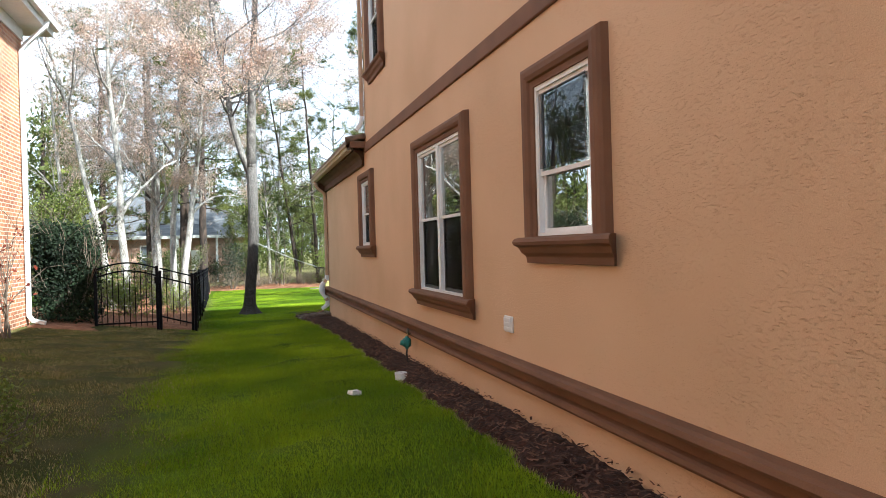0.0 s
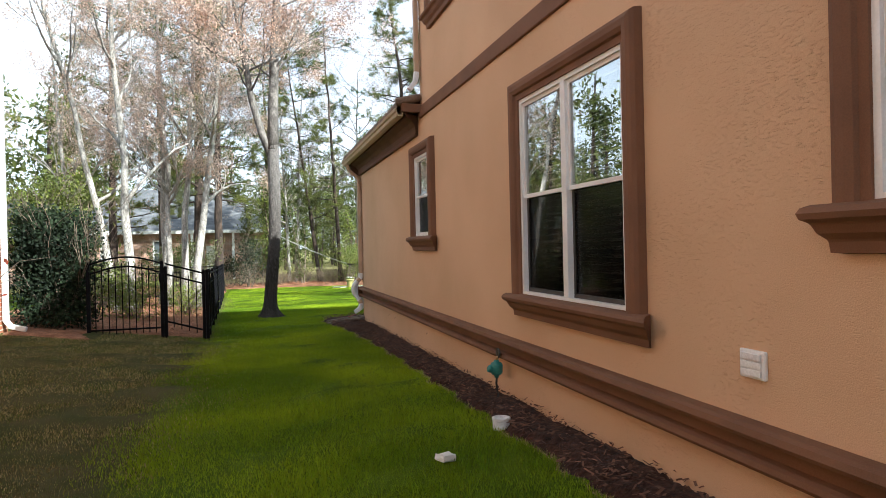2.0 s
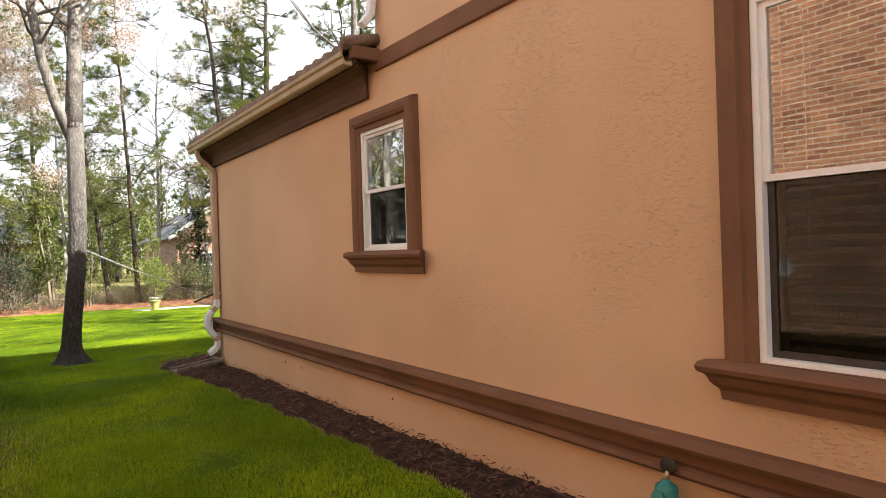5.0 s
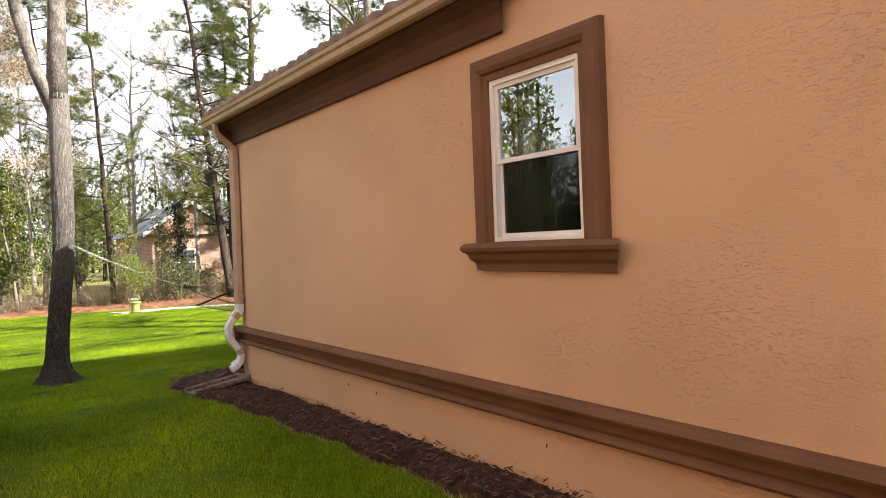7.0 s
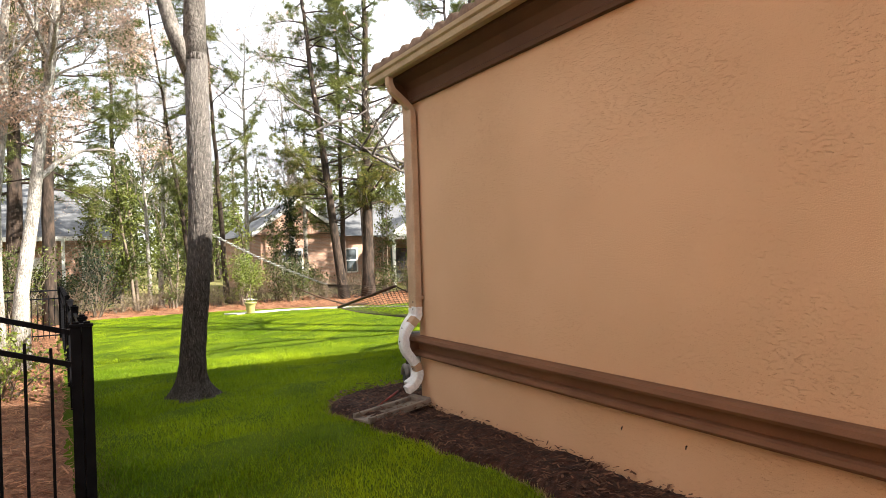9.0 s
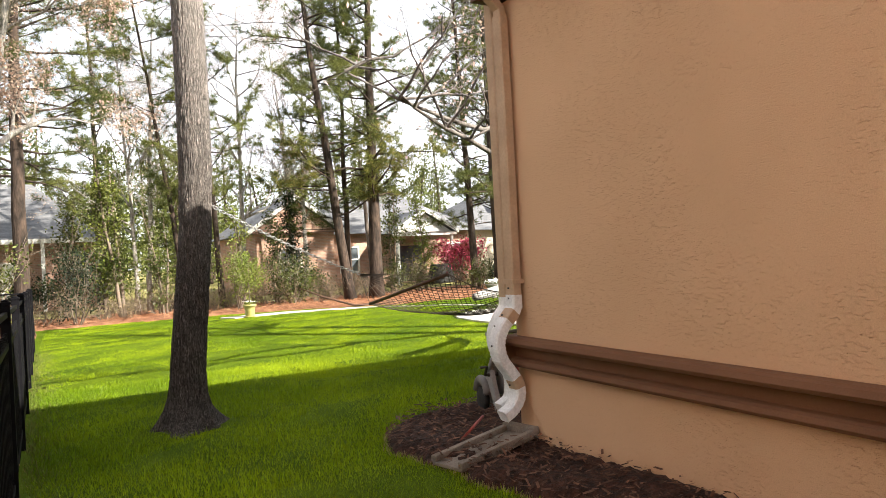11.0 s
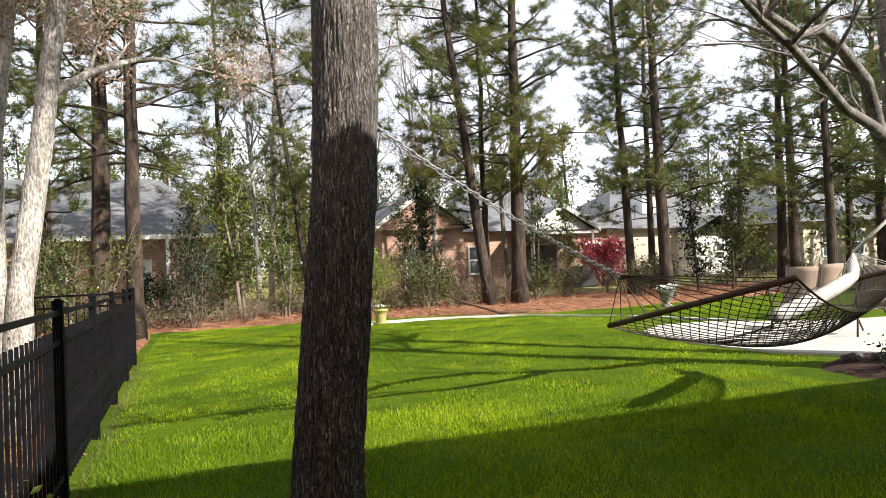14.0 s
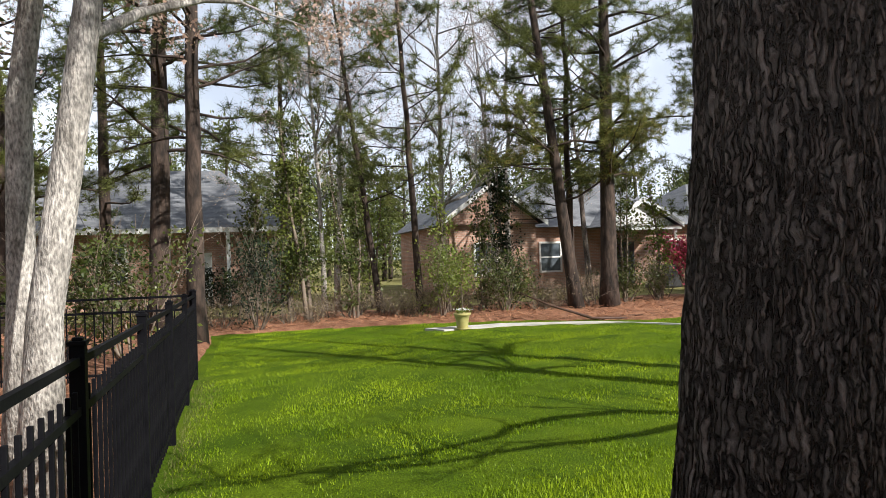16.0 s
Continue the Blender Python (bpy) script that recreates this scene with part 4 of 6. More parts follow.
def downspouts():
    y = CORNER_Y - 0.075
    d = thing("downspout", "tan downspout with white painted elbows at the house corner", "downspout")
    strip_tube("upper_elbow", [(2.03, y, 3.14), (2.03, y, 3.07), (2.06, y, 3.0), (2.22, y, 2.87), (2.265, y, 2.82), (2.275, y, 2.74)], 0.085, 0.065, TAN_METAL, d)
    strip_tube("pipe", [(2.272, y, 2.77), (2.274, y, 2.0), (2.268, y, 0.70)], 0.105, 0.08, TAN_METAL, d)
    strip_tube("lower_pipe", [(2.268, y, 0.72), (2.266, y, 0.67), (2.266, y, 0.62)], 0.113, 0.088, WHITE_PVC, d, "white painted pipe")
    run = [(2.266, 0.66), (2.255, 0.61), (2.20, 0.55), (2.14, 0.485), (2.105, 0.41), (2.10, 0.33), (2.125, 0.255), (2.18, 0.18), (2.235, 0.10), (2.258, 0.03), (2.245, -0.045), (2.19, -0.11), (2.115, -0.15)]
    fine = eased(run, 4)
    strip_tube("elbow", [(a, y, b) for a, b in fine], 0.108, 0.085, WHITE_PVC, d, "white crimped elbow with tan patches")
    for k in (5, 31):
        strip_tube("patch", [(a, y, b) for a, b in fine[k:k + 5]], 0.1115, 0.0885, TAN_METAL, d, "bare tan band")
    for k in (13, 15, 17, 19, 21, 23, 37, 39, 41, 43):
        (a, b), (p, q) = fine[k], fine[k + 1]
        strip_tube("crimp", [(a, y, b), (a + 0.45 * (p - a), y, b + 0.45 * (q - b))], 0.113, 0.09, WHITE_PVC, d)
    for a, b in ((2.222, 0.765), (2.22, 0.69), (2.155, 0.575), (2.085, 0.50), (2.052, 0.36), (2.19, 0.06)):
        part("screw", box(a - 0.004, a + 0.002, y - 0.006, y + 0.006, b, b + 0.012), RUBBER, d)
    part("strap", box(2.222, 2.328, y - 0.058, y + 0.058, 0.80, 0.835, 0.004), TAN_METAL, d)
    e = thing("downspout", "second tan downspout around the house corner", "downspout")
    yb = CORNER_Y + 0.075
    strip_tube("pipe", [(2.30, yb, 3.12), (2.301, yb, 2.0), (2.30, yb, 0.66)], 0.10, 0.075, TAN_METAL, e)
    strip_tube("elbow", [(a, yb, b) for a, b in eased([(2.30, 0.70), (2.295, 0.62), (2.23, 0.54), (2.185, 0.46), (2.175, 0.37), (2.205, 0.28), (2.26, 0.19), (2.305, 0.10), (2.31, 0.0), (2.28, -0.08), (2.19, -0.13)], 4)], 0.104, 0.085, WHITE_PVC, e, "white painted elbow")
    u = thing("downspout", "tan downspout on the upper storey corner", "downspout")
    strip_tube("pipe", [(2.27, UPPER_Y - 0.06, 6.5), (2.271, UPPER_Y - 0.06, 5.0), (2.27, UPPER_Y - 0.06, 3.72)], 0.085, 0.065, TAN_METAL, u)
    strip_tube("elbow", [(2.27, UPPER_Y - 0.06, 3.75), (2.25, UPPER_Y - 0.06, 3.62), (2.16, UPPER_Y - 0.06, 3.50)], 0.09, 0.07, WHITE_PVC, u, "pale lower elbow")


downspouts()


# ---- small things along the wall ----
def small_things():
    v = thing("dryer_vent", "white louvred plastic vent cover on the wall", "vent", (WALL_X, 5.795, 0.683))
    part("body", box(-0.022, 0.0, -0.085, 0.085, -0.070, 0.070, 0.008), WHITE, v)
    for k in range(3):
        bm = box(-0.034, -0.024, -0.067, 0.067, -0.055 + k * 0.039, -0.023 + k * 0.039, 0.003)
        part("louvre", bm, WHITE_PVC, v)
    s = thing("hose_tap", "brass hose tap with a teal watering timer", "tap", (WALL_X, 9.14, 0.175))
    tube("spout", [(0.0, 0, 0.05), (-0.06, 0, 0.05), (-0.10, 0.0, 0.045), (-0.12, 0, 0.0)], 0.016, BRASS, s, 10)
    bm = lathe([(0.012, 0), (0.045, 0.004), (0.05, 0.012), (0.045, 0.02), (0.012, 0.024)], 12)
    bmesh.ops.rotate(bm, cent=(0, 0, 0), matrix=Matrix.Rotation(radians(-90), 3, "Y"), verts=bm.verts)
    bmesh.ops.translate(bm, vec=(-0.09, 0, 0.075), verts=bm.verts)
    part("handle", bm, DARK_METAL, s)
    bm = lathe([(0.02, -0.16), (0.024, -0.14), (0.045, -0.13), (0.058, -0.11), (0.06, -0.04), (0.052, -0.02), (0.03, -0.01), (0.02, 0.01)], 16)
    bmesh.ops.translate(bm, vec=(-0.12, 0, 0), verts=bm.verts)
    part("timer", bm, TEAL, s, "teal plastic timer body", True)
    bm = lathe([(0.03, 0), (0.036, 0.01), (0.036, 0.035), (0.026, 0.045)], 16)
    bmesh.ops.rotate(bm, cent=(0, 0, 0), matrix=Matrix.Rotation(radians(-70), 3, "Y") , verts=bm.verts)
    bmesh.ops.translate(bm, vec=(-0.165, 0.0, -0.08), verts=bm.verts)
    part("dial", bm, TEAL, s)
    tube("hose", [(-0.12, 0, -0.15), (-0.125, 0, -0.22), (-0.118, -0.02, -0.33), (-0.12, -0.03, -0.5)], 0.011, RUBBER, s, 8)
    z = ground_z(1.22, 7.38)
    rng = random.Random(4)
    bm = box(-0.065, 0.065, -0.04, 0.04, 0, 0.04, 0.011)
    for q in bm.verts:
        q.co += Vector((rng.uniform(-1, 1), rng.uniform(-1, 1), rng.uniform(-1, 1))) * 0.008
    st = part("stone_block", bm, PAINT_WHITE)
    st.matrix_basis = pose(1.22, 7.46, z + 0.02, 4, 8, 30)
    tagged(st, "small broken white block lying on the lawn", "block")
    c = thing("pipe_cap", "white plastic drain pipe end standing at the bed edge", "pipe end", (1.90, 8.2, ground_z(1.9, 8.2) - 0.02))
    part("pipe", lathe([(0.07, 0), (0.07, 0.085), (0.075, 0.09), (0.075, 0.11), (0.062, 0.112), (0.06, 0.06)], 20), WHITE_PVC, c, smooth=False)
    sb = thing("splash_block", "weathered concrete splash block below the downspout", "splash block", (1.93, 17.97, ground_z(0, 17.9) + 0.05), turn=14)
    bm = bmesh.new()
    add_box(bm, -0.42, 0.36, -0.14, 0.14, 0, 0.025, 0.006)
    add_box(bm, -0.42, 0.36, -0.15, -0.105, 0.02, 0.065, 0.01)
    add_box(bm, -0.42, 0.36, 0.105, 0.15, 0.02, 0.065, 0.01)
    add_box(bm, 0.31, 0.37, -0.15, 0.15, 0.0, 0.08, 0.01)
    part("trough", bm, CONCRETE_DARK, sb)
    sb.rotation_euler[1] = radians(-4)
    for y in (12.3, 14.55, 15.1):
        q = thing("weep_pipe", "short dark pipe stub in the foundation wall", "pipe stub", (WALL_X, y, 0.06), "weep stubs")
        tube("stub", [(0, 0, 0), (-0.008, 0, 0), (-0.012, 0, -0.02)], 0.004, RUBBER, q, 8)


small_things()


def hose_reel():
    g = ground_z(0, 18.9) + 0.02
    c = thing("hose_reel_cart", "taupe plastic hose reel cart with an orange-red hose", "hose reel", (2.86, 18.92, g), turn=-12)
    c.scale = (0.86, 0.86, 0.86)
    for s in (-0.26, 0.26):
        strip = [(s, 0.16, 0.05), (s, 0.02, 0.30), (s, -0.06, 0.55), (s, -0.02, 0.72), (s, 0.12, 0.80)]
        tube("side_frame", strip, [0.035, 0.03, 0.028, 0.026, 0.024], GREY_PLASTIC, c, 8)
        tube("leg", [(s, 0.02, 0.30), (s, -0.22, 0.04)], [0.028, 0.03], GREY_PLASTIC, c, 8)
        bm = lathe([(0.03, -0.03), (0.115, -0.03), (0.13, -0.02), (0.13, 0.02), (0.115, 0.03), (0.03, 0.03)], 24)
        bmesh.ops.rotate(bm, cent=(0, 0, 0), matrix=Matrix.Rotation(radians(90), 3, "Y"), verts=bm.verts)
        bmesh.ops.translate(bm, vec=(s * 1.25, 0.16, 0.13), verts=bm.verts)
        part("wheel", bm, RUBBER, c, "black wheel", True)
        bm = lathe([(0.05, -0.012), (0.20, -0.012), (0.21, 0.0), (0.20, 0.012), (0.05, 0.012)], 28)
        bmesh.ops.rotate(bm, cent=(0, 0, 0), matrix=Matrix.Rotation(radians(90), 3, "Y"), verts=bm.verts)
        bmesh.ops.translate(bm, vec=(s * 0.8, -0.02, 0.40), verts=bm.verts)
        part("flange", bm, GREY_PLASTIC, c, "", True)
    pts = []
    for k in range(300):
        layer, a = k // 150, k * 0.42
        r = 0.115 + 0.035 * layer
        pts.append((-0.18 + 0.36 * (k % 150) / 150 if layer == 0 else 0.18 - 0.36 * (k % 150) / 150, -0.02 + r * math.cos(a), 0.40 + r * math.sin(a)))
    tube("hose", pts, 0.017, HOSE, c, 6, "orange-red coiled hose")
    tube("axle", [(-0.33, -0.02, 0.40), (0.33, -0.02, 0.40)], 0.02, DARK_METAL, c)
    tube("crank", [(-0.33, -0.02, 0.40), (-0.36, -0.02, 0.40), (-0.37, -0.12, 0.50), (-0.44, -0.12, 0.50)], 0.014, DARK_METAL, c)
    tube("handle", [(-0.26, 0.12, 0.80), (0.26, 0.12, 0.80)], 0.022, GREY_PLASTIC, c)
    part("tray", box(-0.24, 0.24, -0.2, 0.16, 0.03, 0.07, 0.015), GREY_PLASTIC, c)
    fender = []
    for k in range(9):
        a = radians(20 + 17.5 * k)
        fender.append((-0.33, 0.16 + 0.165 * math.cos(a), 0.13 + 0.2 * math.sin(a)))
    tube("fender", fender, 0.045, GREY_PLASTIC, c, 8)
    outline = [(-0.26, 0.0), (-0.23, 0.07), (-0.13, 0.28), (-0.06, 0.44), (-0.02, 0.47), (0.04, 0.45), (0.12, 0.30), (0.20, 0.08), (0.20, 0.03), (0.12, 0.03), (0.03, 0.20), (-0.04, 0.22), (-0.13, 0.06), (-0.16, 0.0)]
    for s in (-0.29, 0.29):
        bm = bmesh.new()
        a = [bm.verts.new((s - 0.022, p, q)) for p, q in outline]
        b = [bm.verts.new((s + 0.022, p, q)) for p, q in outline]
        bmesh.ops.triangulate(bm, faces=[bm.faces.new(a), bm.faces.new(b[::-1])])
        for k in range(len(outline)):
            j = (k + 1) % len(outline)
            bm.faces.new((a[k], b[k], b[j], a[j]))
        part("side_panel", bm, PALE_PLASTIC, c, "light grey moulded leg panel")
    tube("tool_arm", [(-0.30, 0.0, 0.44), (-0.30, -0.10, 0.56), (-0.30, -0.20, 0.66)], [0.03, 0.027, 0.024], PALE_PLASTIC, c, 8)
    st = thing("garden_stake", "red-handled tool lying by the downspout", "garden tool", (2.05, 18.35, ground_z(0, 18.4) + 0.06))
    tube("shaft", [(-0.2, -0.1, 0.0), (0.15, 0.12, 0.09)], 0.012, HOSE, st)


hose_reel()


# ---- neighbour's brick house ----
def neighbour():
    off = Vector((1.6, -5.6, -0.9))
    h = thing("brick_house", "orange brick two-storey house with white trim", "house", off)
    holes = [(1.5, 2.5, 1.9, 3.5), (10.2, 11.2, 1.9, 3.5), (10.2, 11.2, 4.7, 6.0), (1.5, 2.5, 4.7, 6.0)]
    bm = pierced_wall(-5.85, 0.25, -10.0, 21.45, -0.2, 6.9, holes)
    part("wall", bm, BRICK_SIDE, h)
    part("wall", box(-14, -5.85, 21.2, 21.45, -0.2, 6.9), BRICK_SIDE, h)
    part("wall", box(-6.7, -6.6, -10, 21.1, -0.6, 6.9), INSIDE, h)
    part("soffit", box(-6.3, -5.12, -10.4, 21.9, 6.9, 6.98), PAINT_WHITE, h)
    part("fascia", box(-5.17, -5.12, -10.4, 21.9, 6.98, 7.16), PAINT_WHITE, h)
    part("frieze", box(-5.598, -5.57, -10.0, 21.45, 6.66, 6.9), PAINT_WHITE, h)
    part("gutter", box(-5.12, -5.0, -10.4, 21.95, 7.02, 7.16, 0.02), PAINT_WHITE, h, "white metal gutter")
    bm = bmesh.new()
    vs = [bm.verts.new(p) for p in ((-5.08, -10.4, 7.17), (-5.08, 21.9, 7.17), (-10, 17.0, 9.6), (-10, -6, 9.6), (-15, -10.4, 7.17), (-15, 21.9, 7.17))]
    for q in ((0, 1, 2, 3), (1, 5, 2), (5, 4, 3, 2), (4, 0, 3)):
        bm.faces.new([vs[k] for k in q])
    part("roof", bm, SHINGLE, h)
    for a, b, c, d in holes:
        bm = bmesh.new()
        for y0, y1, z0, z1 in ((a, a + 0.07, c, d), (b - 0.07, b, c, d), (a + 0.07, b - 0.07, d - 0.07, d), (a + 0.07, b - 0.07, c, c + 0.07), (a + 0.07, b - 0.07, (c + d) / 2 - 0.03, (c + d) / 2 + 0.03)):
            add_box(bm, -5.72, -5.62, y0, y1, z0, z1)
        w = part("window", bm, PAINT_WHITE, h)
        part("pane", box(-5.70, -5.69, a + 0.07, b - 0.07, c + 0.07, d - 0.07), FAR_GLASS, w)
        part("sill", box(-5.60, -5.53, a - 0.08, b + 0.08, c - 0.08, c), CONCRETE, w)
    for y, z in ((9.4, 2.2), (9.9, 2.25), (12.2, 1.0)):
        v = thing("wall_box", "small white utility cover on the brick wall", "utility box", (-4.0, y, z), "wall covers")
        part("cover", box(0.0, 0.05, -0.1, 0.1, -0.1, 0.1, 0.01), PAINT_WHITE, v)
    d = thing("downspout", "white downspout on the brick house corner", "downspout", (1.6, -5.6, -0.9))
    strip_tube("pipe", [(-5.06, 21.2, 7.05), (-5.1, 21.2, 6.9), (-5.45, 21.2, 6.55), (-5.54, 21.2, 6.4), (-5.54, 21.2, 3.0), (-5.54, 21.2, 1.12), (-5.47, 21.2, 1.02), (-5.25, 21.2, 0.96)], 0.10, 0.08, PAINT_WHITE, d)


neighbour()


# ---- fence ----
def fence_run(name, label, p0, p1, posts, top_fn, parent=None, picket_gap=0.115, rails=True):
    """Flat-topped aluminium panels between posts from p0 to p1."""
    f = thing(name, label, "fence", group="black fence")
    p0, p1 = Vector(p0), Vector(p1)
    run = (p1 - p0).length
    ux = (p1 - p0) / run
    ang = math.degrees(math.atan2(ux.y, ux.x))
    post_me = None
    cap_me = None
    for k in range(posts + 1):
        p = p0 + ux * (run * k / posts)
        g = ground_z(p.x, p.y)
        if post_me is None:
            ob = part("post", box(-0.028, 0.028, -0.028, 0.028, -0.15, 1.27, 0.003), BLACK, f)
            post_me = ob.data
            bm = bmesh.new()
            add_box(bm, -0.034, 0.034, -0.034, 0.034, 0.0, 0.018, 0.004)
            add_box(bm, -0.02, 0.02, -0.02, 0.02, 0.016, 0.032, 0.008)
            cap = part("cap", bm, BLACK, ob)
            cap_me = cap.data
        else:
            ob = new("post", post_me)
            ob.parent = f
            cap = new("cap", cap_me)
            cap.parent = ob
        ob.matrix_basis = pose(p.x, p.y, g, 0, 0, ang)
        cap.location = (0, 0, 1.27)
    n = int(run / picket_gap)
    pick_me = None
    for k in range(1, n):
        s = run * k / n
        p = p0 + ux * s
        if min(abs(s - run * j / posts) for j in range(posts + 1)) < 0.045:
            continue
        if pick_me is None:
            ob = part("picket", box(-0.0085, 0.0085, -0.0085, 0.0085, 0.06, 1.08, 0.003), BLACK, f)
            pick_me = ob.data
        else:
            ob = new("picket", pick_me)
            ob.parent = f
        ob.matrix_basis = pose(p.x, p.y, ground_z(p.x, p.y) + top_fn(s / run) - 1.2, 0, 0, ang)
    for h in (0.14, 1.0, 1.19):
        for j in range(posts):
            a, b = p0 + ux * (run * j / posts), p0 + ux * (run * (j + 1) / posts)
            za, zb = ground_z(a.x, a.y) + h + top_fn(j / posts) - 1.2, ground_z(b.x, b.y) + h + top_fn((j + 1) / posts) - 1.2
            bm = bmesh.new()
            w = Vector((-ux.y, ux.x, 0)) * 0.013
            vs = [bm.verts.new((q.x + s.x, q.y + s.y, z + dz)) for q, z in ((a, za), (b, zb)) for s in (w, -w) for dz in (-0.016, 0.016)]
            for q in ((0, 1, 3, 2), (4, 6, 7, 5), (0, 4, 5, 1), (2, 3, 7, 6), (1, 5, 7, 3), (0, 2, 6, 4)):
                bm.faces.new([vs[i] for i in q])
            part("rail", bm, BLACK, f)
    return f


fence_run("metal_fence", "black aluminium picket fence along the side yard", (-0.88, 17.09, 0), (-1.18, 29.9, 0), 7, lambda s: 1.22)
fence_run("metal_fence", "short black fence panel behind the corner post", (-0.86, 16.25, 0), (-0.878, 17.03, 0), 1, lambda s: 1.22)
fence_run("metal_fence", "black aluminium picket fence across the back", (-1.22, 29.95, 0), (-9.0, 30.3, 0), 4, lambda s: 1.22)
fence_run("metal_fence", "short black fence panel beside the gate", (-0.92, 16.25, 0), (-1.58, 16.27, 0), 1, lambda s: 1.24 + 0.12 * s)


def gate():
    g0 = -0.21
    g = thing("metal_gate", "black aluminium garden gate with an arched top", "gate", (-2.86, 16.28, g0))
    w = 1.22
    arch = lambda s: 1.29 + 0.13 * math.sin(math.pi * s)
    for x in (0.0, w):
        part("gate_post", box(x - 0.03, x + 0.03, -0.03, 0.03, -0.2, 1.34, 0.004), BLACK, g)
    for dz in (0, -0.17):
        tube("arched_rail", [(w * k / 16, 0, arch(k / 16) + dz) for k in range(17)], 0.016, BLACK, g, 6)
    tube("bottom_rail", [(0, 0, 0.12), (w, 0, 0.12)], 0.018, BLACK, g, 6)
    for k in range(1, 11):
        s = k / 11
        part("picket", box(w * s - 0.008, w * s + 0.008, -0.008, 0.008, 0.04, arch(s) - 0.08 - 0.02 * (k % 2), 0.002), BLACK, g)
    part("latch", box(w - 0.05, w + 0.05, -0.05, -0.028, 0.95, 1.10, 0.006), BLACK, g)


gate()


# ---- trees ----
def wander(rng, p, d, length, steps, bend, lift):
    pts = [p.copy()]
    d = d.normalized()
    for _ in range(steps):
        d = (d + Vector((rng.gauss(0, bend), rng.gauss(0, bend), rng.gauss(0, bend) + lift))).normalized()
        p = p + d * (length / steps)
        pts.append(p.copy())
    return pts, d


def branch_out(rng, store, tips, p, d, length, r, level, bend=0.16, lift=0.05, spread=0.75, kids=3):
    """Limbs that fork down to twigs; the twigs' points are kept for leaves."""
    steps = 5 if level > 1 else 4
    pts, _ = wander(rng, p, d, length, steps, bend, lift)
    radii = [max(0.004, r * (1 - 0.62 * k / steps)) for k in range(steps + 1)]
    tube_data(pts, radii, 7 if level >= 3 else (5 if level == 2 else 3), *store, cap=False)
    if level <= 1:
        tips.extend(pts[1:])
    if level == 0:
        return
    for k in range(kids + (1 if level >= 2 else 0)):
        at = rng.uniform(0.3, 1.0) if k else 1.0
        i = min(steps, max(1, round(at * steps)))
        q = pts[i]
        dd = (pts[i] - pts[i - 1]).normalized()
        side = Vector((rng.gauss(0, 1), rng.gauss(0, 1), rng.gauss(0.15, 0.7)))
        side = (side - dd * side.dot(dd)).normalized()
        branch_out(rng, store, tips, q, dd + side * rng.uniform(0.45, 1.0) * spread, length * rng.uniform(0.5, 0.74), radii[i] * 0.68, level - 1, bend, lift, spread, kids)


def limb(rng, name, material, parent, tips, *args):
    """One limb with its twigs, as a part of its own."""
    store = ([], [])
    branch_out(rng, store, tips, *args)
    return ob_mesh(name, store[0], store[1], material, parent, True)


def leaf_cloud(name, centres, per, reach, size, material, parent, seed, thin=0.55):
    """Small pointed leaves scattered round centres."""
    rng = np.random.default_rng(seed)
    c = np.repeat(np.array([tuple(q) for q in centres]), per, axis=0)
    n = len(c)
    c = c + rng.normal(0, reach, (n, 3))
    a = rng.normal(0, 1, (n, 3))
    a /= np.linalg.norm(a, axis=1, keepdims=True)
    b = np.cross(a, rng.normal(0, 1, (n, 3)))
    b /= np.linalg.norm(b, axis=1, keepdims=True) + 1e-9
    s = (size * rng.uniform(0.5, 1.4, n))[:, None]
    v = np.stack([c - a * s, c + b * s * thin, c + a * s, c - b * s * thin], 1).reshape(-1, 3)
    return np_mesh(name, v, np.arange(n * 4).reshape(-1, 4), material, parent)


def needle_cloud(name, centres, per, length, width, material, parent, seed, droop=0.0):
    """Bursts of needles round centres."""
    rng = np.random.default_rng(seed)
    c = np.repeat(np.array([tuple(q) for q in centres]), per, axis=0)
    n = len(c)
    d = rng.normal(0, 1, (n, 3))
    d[:, 2] = d[:, 2] * 0.8 + 0.15 - droop
    d /= np.linalg.norm(d, axis=1, keepdims=True)
    s = np.cross(d, rng.normal(0, 1, (n, 3)))
    s /= np.linalg.norm(s, axis=1, keepdims=True) + 1e-9
    ln = (length * rng.uniform(0.6, 1.2, n))[:, None]
    base = c + d * ln * 0.08
    v = np.stack([base - s * width, base + s * width, c + d * ln], 1).reshape(-1, 3)
    return np_mesh(name, v, np.arange(n * 3).reshape(-1, 3), material, parent)


